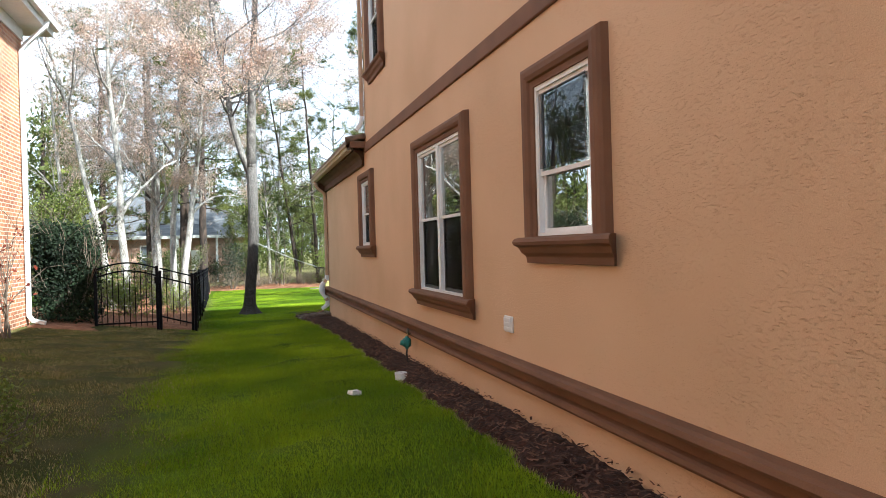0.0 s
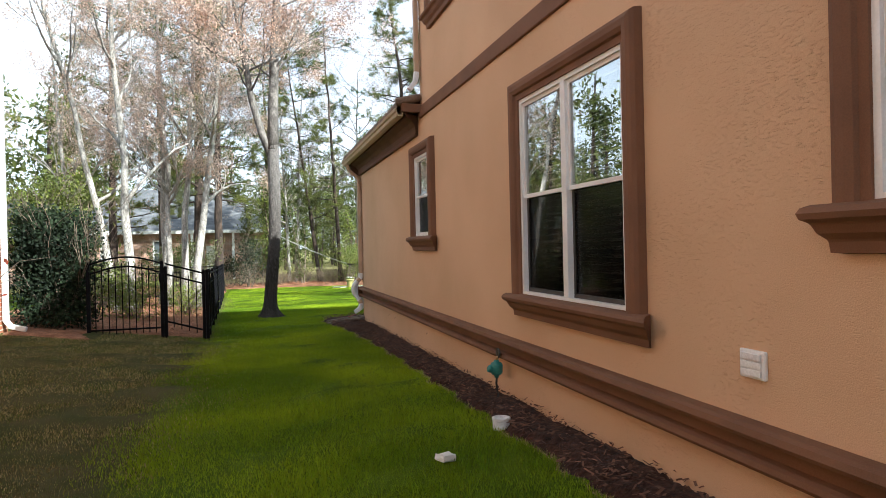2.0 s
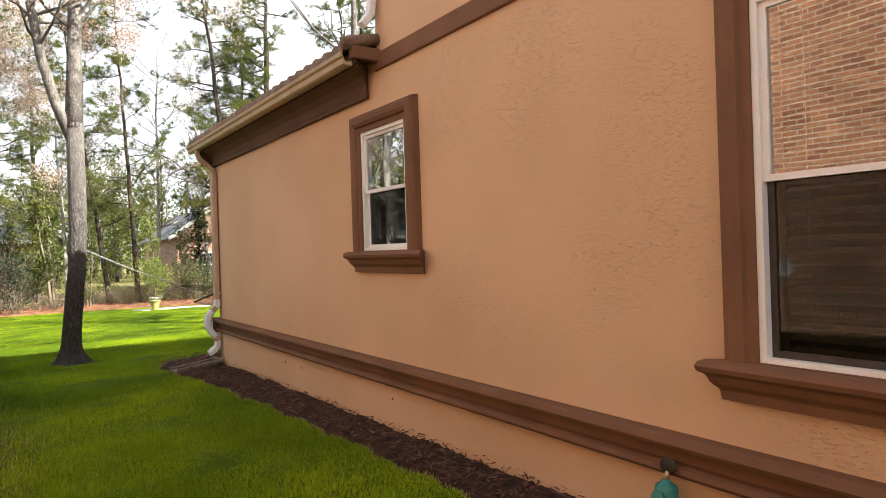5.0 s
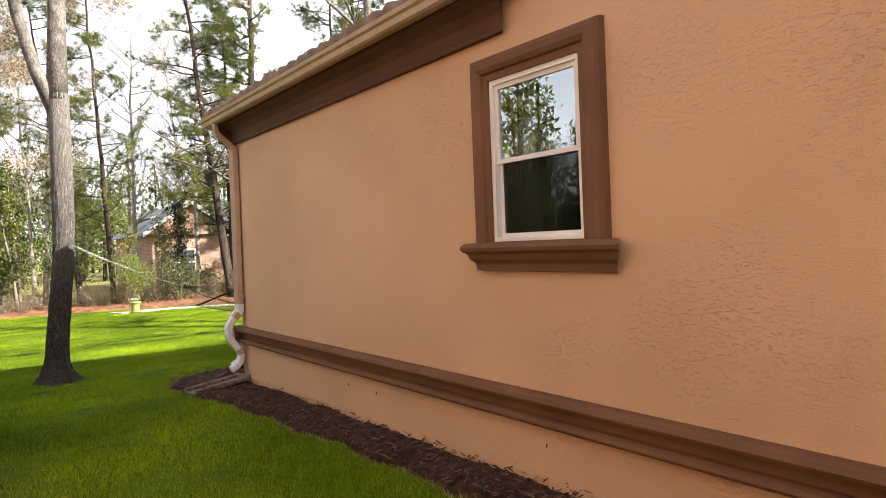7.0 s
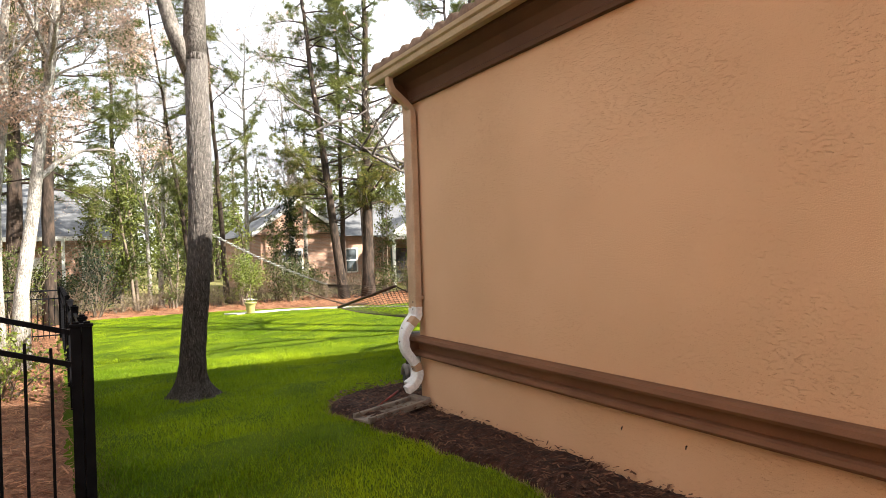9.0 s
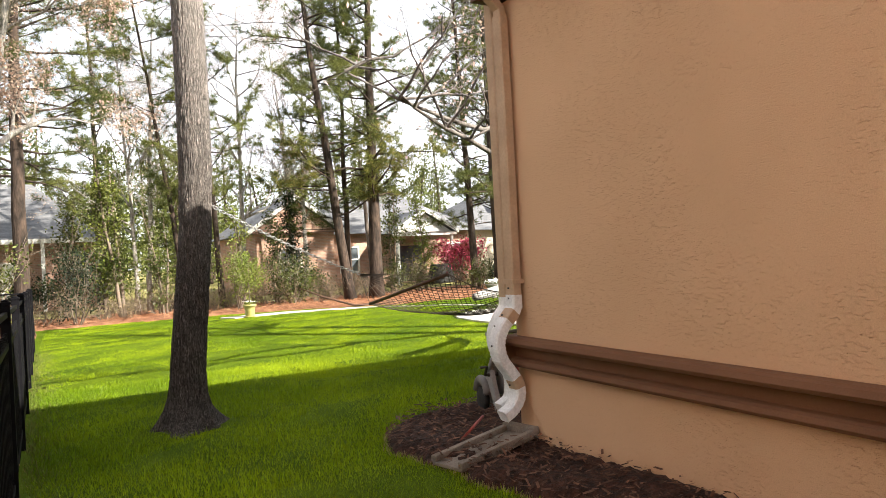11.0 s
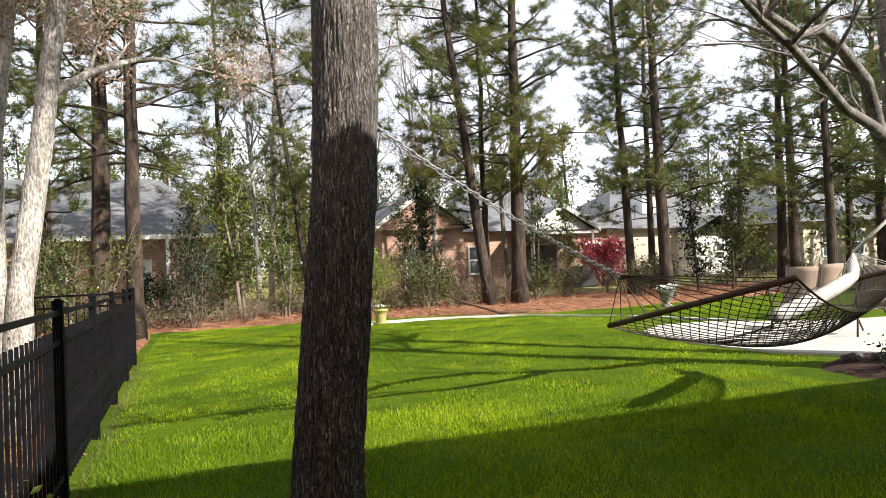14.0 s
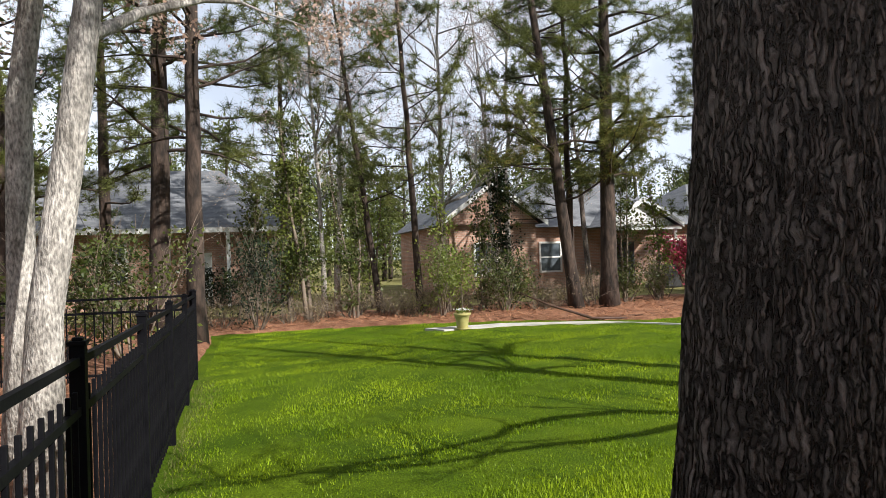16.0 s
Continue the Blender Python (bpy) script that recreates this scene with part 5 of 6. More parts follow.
def furrowed_trunk(name, axis, radii, material, parent, sides=120, rows=220, depth=0.014, grain=26.0, flare=1.0):
    """A trunk with ridged bark and a flared foot. axis: points; radii: at those points."""
    zs = [p[2] for p in axis]
    v, f = [], []
    for i in range(rows + 1):
        z = zs[0] + (zs[-1] - zs[0]) * (i / rows) ** 1.15
        cx, cy, r = (float(np.interp(z, zs, [p[0] for p in axis])), float(np.interp(z, zs, [p[1] for p in axis])), float(np.interp(z, zs, radii)))
        foot = max(0.0, 1 - (z - zs[0]) / 0.75)
        for k in range(sides):
            a = 2 * math.pi * k / sides
            root = 1 + flare * foot ** (2.2 * flare) * (0.5 + 0.55 * max(0, math.sin(3 * a + 0.7)) + 0.45 * max(0, math.sin(5 * a - 1.0)))
            q = Vector((math.cos(a) * r * grain, math.sin(a) * r * grain, z * grain * 0.12))
            ridge = abs(noise.noise(q)) * 1.6 + 0.5 * noise.noise(q * 2.7)
            rr = r * root + depth * (ridge - 0.4)
            v.append((cx + math.cos(a) * rr, cy + math.sin(a) * rr, z))
    for i in range(rows):
        for k in range(sides):
            a, b = i * sides + k, i * sides + (k + 1) % sides
            f.append((a, b, b + sides, a + sides))
    return ob_mesh(name, v, f, material, parent, True)


def maple_near():
    t = thing("maple_tree", "grey furrowed maple with sparse pink spring buds on the lawn", "tree")
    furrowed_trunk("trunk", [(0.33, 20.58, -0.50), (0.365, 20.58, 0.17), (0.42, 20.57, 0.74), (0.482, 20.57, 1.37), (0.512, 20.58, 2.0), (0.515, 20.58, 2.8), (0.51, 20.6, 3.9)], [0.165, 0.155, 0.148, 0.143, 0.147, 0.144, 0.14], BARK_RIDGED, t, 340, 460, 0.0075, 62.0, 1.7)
    rng = random.Random(7)
    store, tips = ([], []), []
    main = [(0.50, 20.6, 3.8), (0.54, 20.66, 5.0), (0.60, 20.75, 6.4), (0.72, 20.85, 8.2), (0.8, 21.0, 10.5), (0.85, 21.1, 13.0)]
    tube_data(main, [0.148, 0.125, 0.11, 0.09, 0.06, 0.02], 12, *store)
    left = [(0.46, 20.62, 3.62), (0.24, 20.6, 4.2), (0.02, 20.55, 5.0), (-0.22, 20.5, 6.6), (-0.5, 20.4, 8.6), (-0.7, 20.3, 11)]
    tube_data(left, [0.10, 0.092, 0.08, 0.07, 0.05, 0.02], 10, *store)
    ob_mesh("limb", store[0], store[1], BARK_GREY, t, True)
    for k in range(20):
        src = main if k % 2 else left
        i = rng.choice((1, 2, 2, 3, 3, 4))
        a = rng.uniform(0, 2 * math.pi)
        limb(rng, "limb", BARK_GREY, t, tips, Vector(src[i]).lerp(Vector(src[i + 1]), rng.uniform(0.1, 1)), Vector((math.cos(a), math.sin(a), rng.uniform(0.35, 1.3))), rng.uniform(1.3, 2.7), 0.030, 3, 0.17, 0.03, 0.8, 3)
    leaf_cloud("crown", tips, 13, 0.11, 0.027, BUD, t, 71)


def maple(x, y, stems, seed, pale, height, label, group="pale maples", buds=10, level=3, bough=1.0):
    """Several leaning stems from one foot. stems: (dx, dy at the top, radius)."""
    t = thing("maple_tree", label, "tree", group=group)
    rng = random.Random(seed)
    g = ground_z(x, y)
    tips = []
    bark = BARK_PALE if pale else BARK_A
    for k, (dx, dy, r) in enumerate(stems):
        store = ([], [])
        ox, oy = 0.22 * math.cos(2.4 * k) * (len(stems) > 1), 0.22 * math.sin(2.4 * k) * (len(stems) > 1)
        ax = []
        for j in range(9):
            u = j / 8
            ax.append(Vector((x + ox + dx * u ** 1.2 + rng.gauss(0, 0.04), y + oy + dy * u ** 1.2 + rng.gauss(0, 0.04), g - 0.1 + height * u)))
        rad = [r * (1.35 if j == 0 else 1.0) * (1 - 0.82 * j / 8) for j in range(9)]
        tube_data(ax, rad, 12, *store)
        ob_mesh("stem", store[0], store[1], bark, t, True)
        for b in range(int(9 * bough)):
            i = rng.randint(3, 8)
            a = rng.uniform(0, 2 * math.pi)
            limb(rng, "limb", bark, t, tips, ax[i].lerp(ax[i - 1], rng.random()), Vector((math.cos(a), math.sin(a), rng.uniform(0.4, 1.5))), rng.uniform(1.5, 2.9), rad[i] * 0.5 + 0.012, level, 0.17, 0.04, 0.8, 3)
    if tips and buds:
        leaf_cloud("crown", tips, buds, 0.12, 0.026, BUD, t, seed)


def pine(x, y, height, r, seed, label, first=0.22, lean=(0, 0), boughs=48, reach=2.7, dry=False, group="pines"):
    t = thing("pine_tree", label, "tree", group=group)
    rng = random.Random(seed)
    g = ground_z(x, y)
    ax, rad = [], []
    for j in range(15):
        u = j / 14
        ax.append(Vector((x + lean[0] * u + rng.gauss(0, 0.05) * u, y + lean[1] * u + rng.gauss(0, 0.05) * u, g - 0.1 + height * u)))
        rad.append(r * (1.3 if j == 0 else 1.0) * (1 - 0.8 * u))
    v, f = tube_data(ax, rad, 12)
    ob_mesh("trunk", v, f, BARK_PINE, t, True)
    tufts = []
    for k in range(boughs):
        store = ([], [])
        u = first + (1 - first) * (k + rng.random()) / boughs
        i = min(13, int(u * 14))
        p = ax[i].lerp(ax[i + 1], u * 14 - i)
        a = rng.uniform(0, 2 * math.pi)
        ln = reach * rng.uniform(0.5, 1.15) * (1.15 - 0.75 * (u - first) / (1 - first))
        d = Vector((math.cos(a), math.sin(a), rng.uniform(-0.05, 0.35)))
        pts, _ = wander(rng, p, d, ln, 6, 0.13, 0.03)
        tube_data(pts, [max(0.006, r * 0.20 * (1 - 0.85 * q / 6)) for q in range(7)], 5, *store, cap=False)
        for q in range(2, 7):
            for _ in range(2):
                dd = (pts[q] - pts[q - 1]).normalized() + Vector((rng.gauss(0, 0.7), rng.gauss(0, 0.7), rng.gauss(0.1, 0.4)))
                tw, _ = wander(rng, pts[q], dd, rng.uniform(0.3, 0.8), 3, 0.2, 0.05)
                tube_data(tw, [0.008, 0.007, 0.005, 0.004], 3, *store, cap=False)
                tufts += [tw[2], tw[3]]
        tufts.append(pts[6])
        ob_mesh("bough", store[0], store[1], BARK_PINE, t, True)
    needle_cloud("crown", tufts, 44, 0.27, 0.0062, NEEDLE, t, seed)
    if dry:
        needle_cloud("crown", tufts[: len(tufts) // 5], 22, 0.26, 0.0055, NEEDLE_DRY, t, seed + 1)


def shrub(x, y, wide, high, seed, material, label, stems=7, leaf=0.035, count=2600, bare=0.15, category="shrub", group="", second=None, thing_name="shrub", full=0):
    """Stems fanning up, twigs, and leaves gathered in uneven clumps."""
    t = thing(thing_name, label, category, (x, y, ground_z(x, y)), group)
    rng = random.Random(seed)
    tips = []
    for k in range(stems):
        a = rng.uniform(0, 2 * math.pi)
        d = Vector((math.cos(a) * wide / high * rng.uniform(0.1, 0.9), math.sin(a) * wide / high * rng.uniform(0.1, 0.9), 1))
        limb(rng, "stem", TWIG, t, tips, Vector((math.cos(a) * 0.05, math.sin(a) * 0.05, -0.05)), d, high * rng.uniform(0.5, 0.8), 0.012 + 0.012 * high / 2, 2, 0.13, 0.05, 0.7, 3)
    tips = [p for p in tips if p.z > high * bare and p.z < high * 1.08 and math.hypot(p.x, p.y) < wide * 0.62]
    for k in range(full):
        a, u = rng.uniform(0, 2 * math.pi), rng.random()
        rr = wide * 0.5 * math.sqrt(max(0.0, 1 - max(0.0, (u - 0.45) / 0.55) ** 2)) * rng.uniform(0.45, 1.08)
        tips.append(Vector((rr * math.cos(a), rr * math.sin(a), 0.05 + u * high)))
    if count and tips:
        leaf_cloud("foliage", tips, max(1, count // len(tips)), 0.05 + 0.04 * wide, leaf, material, t, seed)
        if second:
            leaf_cloud("foliage", [p for p in tips if p.z > high * 0.55] or tips, max(1, count // len(tips) // 2), 0.05 + 0.05 * wide, leaf, second, t, seed + 9)
    return t


def sapling(x, y, high, seed, material, label, wide=1.0, count=2600, group="holly saplings", leaf=0.05, stems=2):
    """A slim evergreen: one or two straight stems clothed in short leafy twigs."""
    t = thing("holly_tree", label, "tree", (x, y, ground_z(x, y)), group)
    rng = random.Random(seed)
    tips = []
    for s in range(stems):
        store = ([], [])
        ax, _ = wander(rng, Vector((0.12 * s, 0.1 * s, -0.05)), Vector((rng.gauss(0, 0.04), rng.gauss(0, 0.04), 1)), high * rng.uniform(0.85, 1), 10, 0.03, 0.02)
        tube_data(ax, [0.05 * (1 - 0.85 * k / 10) * high / 5 + 0.006 for k in range(11)], 6, *store, cap=False)
        for k in range(46):
            u = rng.uniform(0.12, 1.0)
            i = min(9, int(u * 10))
            p = ax[i].lerp(ax[i + 1], u * 10 - i)
            a = rng.uniform(0, 2 * math.pi)
            ln = wide * rng.uniform(0.25, 0.8) * (1.1 - 0.7 * u)
            tw, _ = wander(rng, p, Vector((math.cos(a), math.sin(a), rng.uniform(0.1, 0.9))), ln, 4, 0.2, 0.05)
            tube_data(tw, [0.009, 0.008, 0.006, 0.005, 0.003], 3, *store, cap=False)
            tips += tw[1:]
        ob_mesh("stem", store[0], store[1], TWIG, t, True)
    leaf_cloud("foliage", tips, max(1, count // len(tips)), 0.10, leaf, material, t, seed)


maple_near()
maple(-1.74, 24.6, [(1.3, 0.6, 0.125)], 31, True, 11, "pale grey maple leaning behind the fence")
maple(-2.35, 25.6, [(0.5, 0.5, 0.12), (-0.4, 0.9, 0.10)], 32, True, 12, "pale twin-stemmed maple inside the fence")
maple(-2.85, 26.4, [(0.1, -0.2, 0.11)], 36, True, 12, "slim pale maple inside the fence")
maple(-3.35, 22.4, [(-0.5, 0.4, 0.13), (-2.3, 0.3, 0.10)], 33, True, 11, "forked grey maple inside the fence", bough=1.0)
maple(-6.2, 29.5, [(-0.8, 0.8, 0.12)], 34, True, 11, "grey maple beyond the fence")
maple(2.0, 41.5, [(0.6, 0.3, 0.10), (-0.5, 0.2, 0.09)], 37, True, 12, "bare grey trees behind the brush", buds=2, bough=2.2)
maple(5.6, 41.0, [(0.3, 0.3, 0.12)], 38, True, 12, "bare pale tree behind the brush", buds=2, bough=2.4)
maple(9.0, 44.5, [(0.5, 0.3, 0.12), (-0.7, 0.3, 0.10)], 75, True, 13, "bare twiggy grey trees beyond the bed", buds=2, bough=2.2)
maple(12.0, 43.0, [(-0.6, 0.4, 0.12)], 39, False, 11, "bare tree beside the lawn", buds=1)

pine(8.75, 37.7, 15, 0.20, 41, "tall pine in the pine straw bed", lean=(-1.6, 0.6), dry=True)
pine(9.75, 37.6, 16, 0.26, 42, "stout dark pine in the pine straw bed", lean=(0.4, 0.3), dry=True)
pine(9.2, 38.9, 13, 0.13, 43, "slim pine behind the bed")
pine(14.6, 38.2, 15, 0.17, 44, "tall straight pine by the back walk", lean=(-0.4, 0.2))
pine(14.3, 35.9, 15, 0.22, 45, "dark pine beside the flower urn", lean=(-0.1, 0.4))
pine(-1.55, 34.9, 16, 0.20, 46, "tall pine behind the fence corner", first=0.26, lean=(0.1, 0.2))
pine(-2.65, 38.0, 17, 0.28, 47, "stout pine behind the fence corner", first=0.26, lean=(0.3, 0.2))
pine(3.4, 40.2, 13, 0.11, 48, "slim leaning pine in the brush", lean=(-1.6, 0.2), boughs=32)
pine(4.4, 39.2, 14, 0.12, 49, "slim pine in the brush", lean=(-0.6, 0.2), boughs=32)
pine(20.5, 36.5, 15, 0.20, 50, "pine at the far side of the yard")
pine(22.0, 38.5, 15, 0.21, 51, "pine at the far side of the yard", lean=(0.3, 0))
pine(17.6, 41.0, 14, 0.16, 52, "pine behind the walk")
pine(24.5, 34.5, 14, 0.2, 53, "pine at the far side of the yard")
pine(-6.8, 40, 15, 0.22, 54, "pine behind the brush")
pine(-5.0, 44, 16, 0.22, 55, "pine behind the brush")
pine(0.8, 46, 14, 0.16, 56, "pine beyond the brush", boughs=30)
pine(18.8, 33.5, 13, 0.17, 57, "pine at the far side of the yard", lean=(0.2, 0.3))
pine(27, 38, 15, 0.22, 58, "pine at the far side of the yard")

sapling(1.0, 38.3, 6.2, 61, LEAF, "tall slim evergreen holly in the brush", 1.5, 4200)
sapling(0.55, 38.6, 4.6, 62, LEAF_LIGHT, "light green evergreen sapling in the brush", 1.3, 2600)
sapling(2.3, 38.4, 3.9, 63, LEAF, "slim evergreen sapling in the brush", 0.9, 1500)
sapling(7.2, 39.4, 4.6, 64, LEAF_DARK, "dark evergreen holly in the bed", 1.5, 3400)
sapling(6.3, 39.0, 3.6, 65, LEAF, "evergreen sapling in the bed", 1.1, 1700)
sapling(11.2, 39.2, 4.4, 66, LEAF, "evergreen sapling behind the bed", 1.2, 2000)
sapling(17.0, 37.6, 4.8, 67, LEAF_DARK, "dark evergreen holly by the walk", 1.3, 2800)
sapling(18.0, 37.0, 4.4, 68, LEAF, "evergreen holly by the walk", 1.2, 2200)
sapling(5.0, 38.4, 4.2, 69, LEAF_LIGHT, "light green sapling in the brush", 1.2, 1700)
sapling(-0.6, 40.5, 4.4, 70, LEAF, "evergreen sapling in the brush", 1.6, 2600)
sapling(3.6, 43.0, 5.2, 73, LEAF_LIGHT, "light green sapling beyond the brush", 1.8, 2600)
sapling(13.4, 40.5, 4.8, 74, LEAF_LIGHT, "light green sapling behind the bed", 1.4, 2000)
sapling(20.0, 39.0, 4.8, 75, LEAF_DARK, "dark evergreen holly by the walk", 1.4, 2400)

shrub(-3.48, 16.75, 1.1, 1.95, 81, LEAF_DARK, "dense dark evergreen shrub beside the gate", 16, 0.035, 26000, 0.0, full=520)
shrub(-4.6, 20.6, 1.5, 3.0, 82, LEAF, "tall green shrub behind the brick house corner", 12, 0.035, 9000, 0.1, second=LEAF_LIGHT, full=200)
shrub(-1.88, 5.8, 0.78, 0.62, 83, LEAF_LIGHT, "small clipped green shrub at the lawn edge", 10, 0.018, 5000, 0.0, full=160)
shrub(-3.7, 13.4, 0.7, 1.9, 84, LEAF_RED, "twiggy shrub with red-brown leaves by the brick wall", 6, 0.04, 160, 0.2)
shrub(-2.6, 19.4, 1.5, 0.95, 85, LEAF_LIGHT, "low variegated shrub behind the gate", 12, 0.028, 3600, 0.0, full=120, group="shrubs inside the fence")
shrub(-3.6, 20.6, 1.6, 1.2, 86, LEAF, "low green shrub behind the gate", 12, 0.03, 3200, 0.0, full=120, group="shrubs inside the fence")
shrub(-1.7, 21.5, 1.2, 0.8, 87, LEAF_LIGHT, "low green shrub inside the fence", 10, 0.028, 2200, 0.0, full=120, group="shrubs inside the fence")
shrub(-2.3, 31.5, 1.8, 2.1, 88, LEAF, "evergreen shrub behind the fence", 9, 0.04, 3000, 0.1, full=110)
shrub(-3.7, 32.5, 2.0, 1.8, 89, LEAF, "evergreen shrub behind the fence", 9, 0.04, 2600, 0.1, full=110)
shrub(-0.3, 36.9, 1.5, 2.2, 90, LEAF_DARK, "dark evergreen bush in the brush line", 9, 0.04, 2600, 0.15, full=110)
shrub(4.6, 37.6, 1.6, 1.9, 91, LEAF_LIGHT, "bright green bush in the brush line", 9, 0.04, 2400, 0.1, full=110)
shrub(6.6, 37.9, 1.5, 1.7, 92, LEAF, "green bush in the bed", 9, 0.04, 2200, 0.1, full=110)
shrub(10.9, 38.6, 1.0, 1.0, 93, LEAF, "low bush by the wire fence", 8, 0.035, 1100, 0.0)
shrub(12.3, 38.9, 1.3, 1.1, 94, LEAF, "low bush by the wire fence", 8, 0.035, 1300, 0.0)
shrub(13.7, 36.6, 1.0, 1.2, 95, LEAF, "green bush beside the urn", 8, 0.04, 1200, 0.0)
shrub(15.3, 37.0, 1.3, 1.3, 96, LEAF_DARK, "green bush beside the walk", 8, 0.04, 1400, 0.0)
rb = random.Random(5)
for k in range(26):
    x = -4.0 + k * 0.55 + rb.uniform(-0.2, 0.2)
    shrub(x, 37.7 + rb.uniform(0, 1.6), 1.2, rb.uniform(0.55, 1.15), 200 + k, LEAF_DRY, "leafless tangled brush at the yard edge", 9, 0.026, 170, 0.05, group="brush line", category="brush", thing_name="brush")
for k in range(14):
    x = 11.5 + k * 1.0 + rb.uniform(-0.3, 0.3)
    shrub(x, 39.5 + rb.uniform(0, 1.6), 1.2, rb.uniform(0.6, 1.3), 240 + k, LEAF_DRY if k % 3 else LEAF, "low brush behind the back walk", 7, 0.035, 420, 0.05, group="brush line", category="brush", thing_name="brush")


def mound(x, y):
    """Height of the low earth mound under the two patio trees."""
    q = ((x - 7.95) / 1.5) ** 2 + ((y - 23.05) / 1.05) ** 2
    return ground_z(x, y) - 0.04 + (max(0.0, -0.30 - ground_z(7.95, 23.05))) * max(0.0, 1 - q) ** 0.6


def tree_mound():
    v, f = [], []
    for i in range(33):
        for j in range(33):
            x, y = 6.45 + 3.0 * i / 32, 22.0 + 2.1 * j / 32
            v.append((x, y, mound(x, y) + 0.012 * noise.noise(Vector((x * 6, y * 6, 0)))))
    for i in range(32):
        for j in range(32):
            a = i * 33 + j
            f.append((a, a + 33, a + 34, a + 1))
    tagged(ob_mesh("mulch_mound", v, f, MULCH, None, True), "low mulched earth mound under the patio trees", "mulch", kind="structure")


tree_mound()


def right_trees():
    t = thing("maple_tree", "large smooth grey maple with rocks at its foot by the patio", "tree")
    rng = random.Random(17)
    g = -0.38
    ax = [(7.6, 22.95, g - 0.1), (7.59, 22.95, 0.39), (7.52, 22.97, 1.45), (7.45, 23.01, 2.6), (7.43, 23.06, 4.1), (7.41, 23.15, 6.3), (7.5, 23.23, 9.9)]
    furrowed_trunk("trunk", ax, [0.25, 0.215, 0.19, 0.165, 0.14, 0.11, 0.03], BARK_GREY, t, 72, 170, 0.010, 14.0)
    store, tips = ([], []), []
    low = [(7.54, 22.97, 1.30), (7.18, 22.80, 1.56), (6.69, 22.55, 1.76), (6.2, 22.35, 2.1), (5.91, 22.23, 2.55), (5.31, 22.0, 2.76), (4.85, 21.81, 2.82), (4.47, 21.66, 2.69), (3.75, 21.37, 2.74), (2.87, 21.01, 2.86), (2.1, 20.71, 3.04)]
    tube_data(low, [0.12, 0.10, 0.085, 0.075, 0.06, 0.05, 0.043, 0.035, 0.027, 0.018, 0.008], 12, *store)
    ob_mesh("limb", store[0], store[1], BARK_GREY, t, True)
    store = ([], [])
    low2 = [(6.26, 22.35, 2.07), (5.73, 22.08, 2.1), (5.14, 21.84, 2.16), (4.57, 21.61, 2.35), (4.06, 21.4, 2.5), (3.61, 21.22, 2.59), (3.07, 21.02, 2.78), (2.54, 20.85, 3.13)]
    tube_data(low2, [0.06, 0.05, 0.043, 0.037, 0.03, 0.025, 0.018, 0.008], 12, *store)
    ob_mesh("limb", store[0], store[1], BARK_GREY, t, True)
    for src in (low, low2, low, low2):
        for k in range(5):
            p = Vector(src[rng.randint(3, len(src) - 1)])
            a = rng.uniform(0, 2 * math.pi)
            limb(rng, "limb", BARK_GREY, t, tips, p, Vector((math.cos(a), math.sin(a), rng.uniform(0.2, 1.0))), rng.uniform(0.9, 1.8), 0.02, 2, 0.17, 0.03, 0.8, 2)
    for k in range(12):
        p = Vector(ax[rng.choice((4, 5, 5, 6))])
        a = rng.uniform(0, 2 * math.pi)
        limb(rng, "limb", BARK_GREY, t, tips, p, Vector((math.cos(a), math.sin(a), rng.uniform(0.2, 0.9))), rng.uniform(1.5, 2.6), 0.05, 3, 0.17, 0.03, 0.8, 2)
    leaf_cloud("crown", tips, 1, 0.09, 0.026, BUD, t, 72)
    u = thing("maple_tree", "smooth grey tree standing close behind the large maple", "tree")
    store, tips = ([], []), []
    bx = [Vector(p) for p in ((8.45, 23.28, g - 0.15), (8.51, 23.28, 1.0), (8.65, 23.32, 2.8), (8.83, 23.41, 5.4), (9.0, 23.59, 10.7))]
    tube_data(bx, [0.21, 0.16, 0.145, 0.12, 0.03], 18, *store)
    ob_mesh("trunk", store[0], store[1], BARK_GREY, u, True)
    for k in range(10):
        a = rng.uniform(0, 2 * math.pi)
        limb(rng, "limb", BARK_GREY, u, tips, bx[rng.choice((3, 3, 4))], Vector((math.cos(a), math.sin(a), rng.uniform(0.2, 0.9))), rng.uniform(1.5, 2.6), 0.05, 3, 0.17, 0.03, 0.8, 2)
    leaf_cloud("crown", tips, 1, 0.09, 0.026, BUD, u, 73)
    for k in range(12):
        a = rng.uniform(0, 2 * math.pi)
        rr = rng.uniform(0.45, 0.8)
        bm = bmesh.new()
        bmesh.ops.create_icosphere(bm, subdivisions=2, radius=rng.uniform(0.05, 0.12))
        for q in bm.verts:
            q.co *= 1 + 0.25 * noise.noise(q.co * 14 + Vector((k, 0, 0)))
            q.co.z *= 0.65
        ob = part("rock", bm, STONE_DARK)
        ob.location = (7.95 + rr * 1.4 * math.cos(a), 23.05 + rr * 0.95 * math.sin(a), mound(7.95 + rr * 1.4 * math.cos(a), 23.05 + rr * 0.95 * math.sin(a)) + 0.02)
        tagged(ob, "small dark edging rock at the foot of the maple", "rock", "tree-ring rocks")
    shrub(7.15, 22.7, 0.75, 0.34, 98, LEAF_DARK, "low ivy at the foot of the maple", 8, 0.025, 700, 0.0)
    b = thing("bird_feeder", "small brown feeder box fixed to the rear trunk", "bird feeder", (8.58, 23.12, 1.67))
    part("arm", box(-0.02, 0.3, -0.02, 0.02, -0.02, 0.02), DARK_METAL, b)
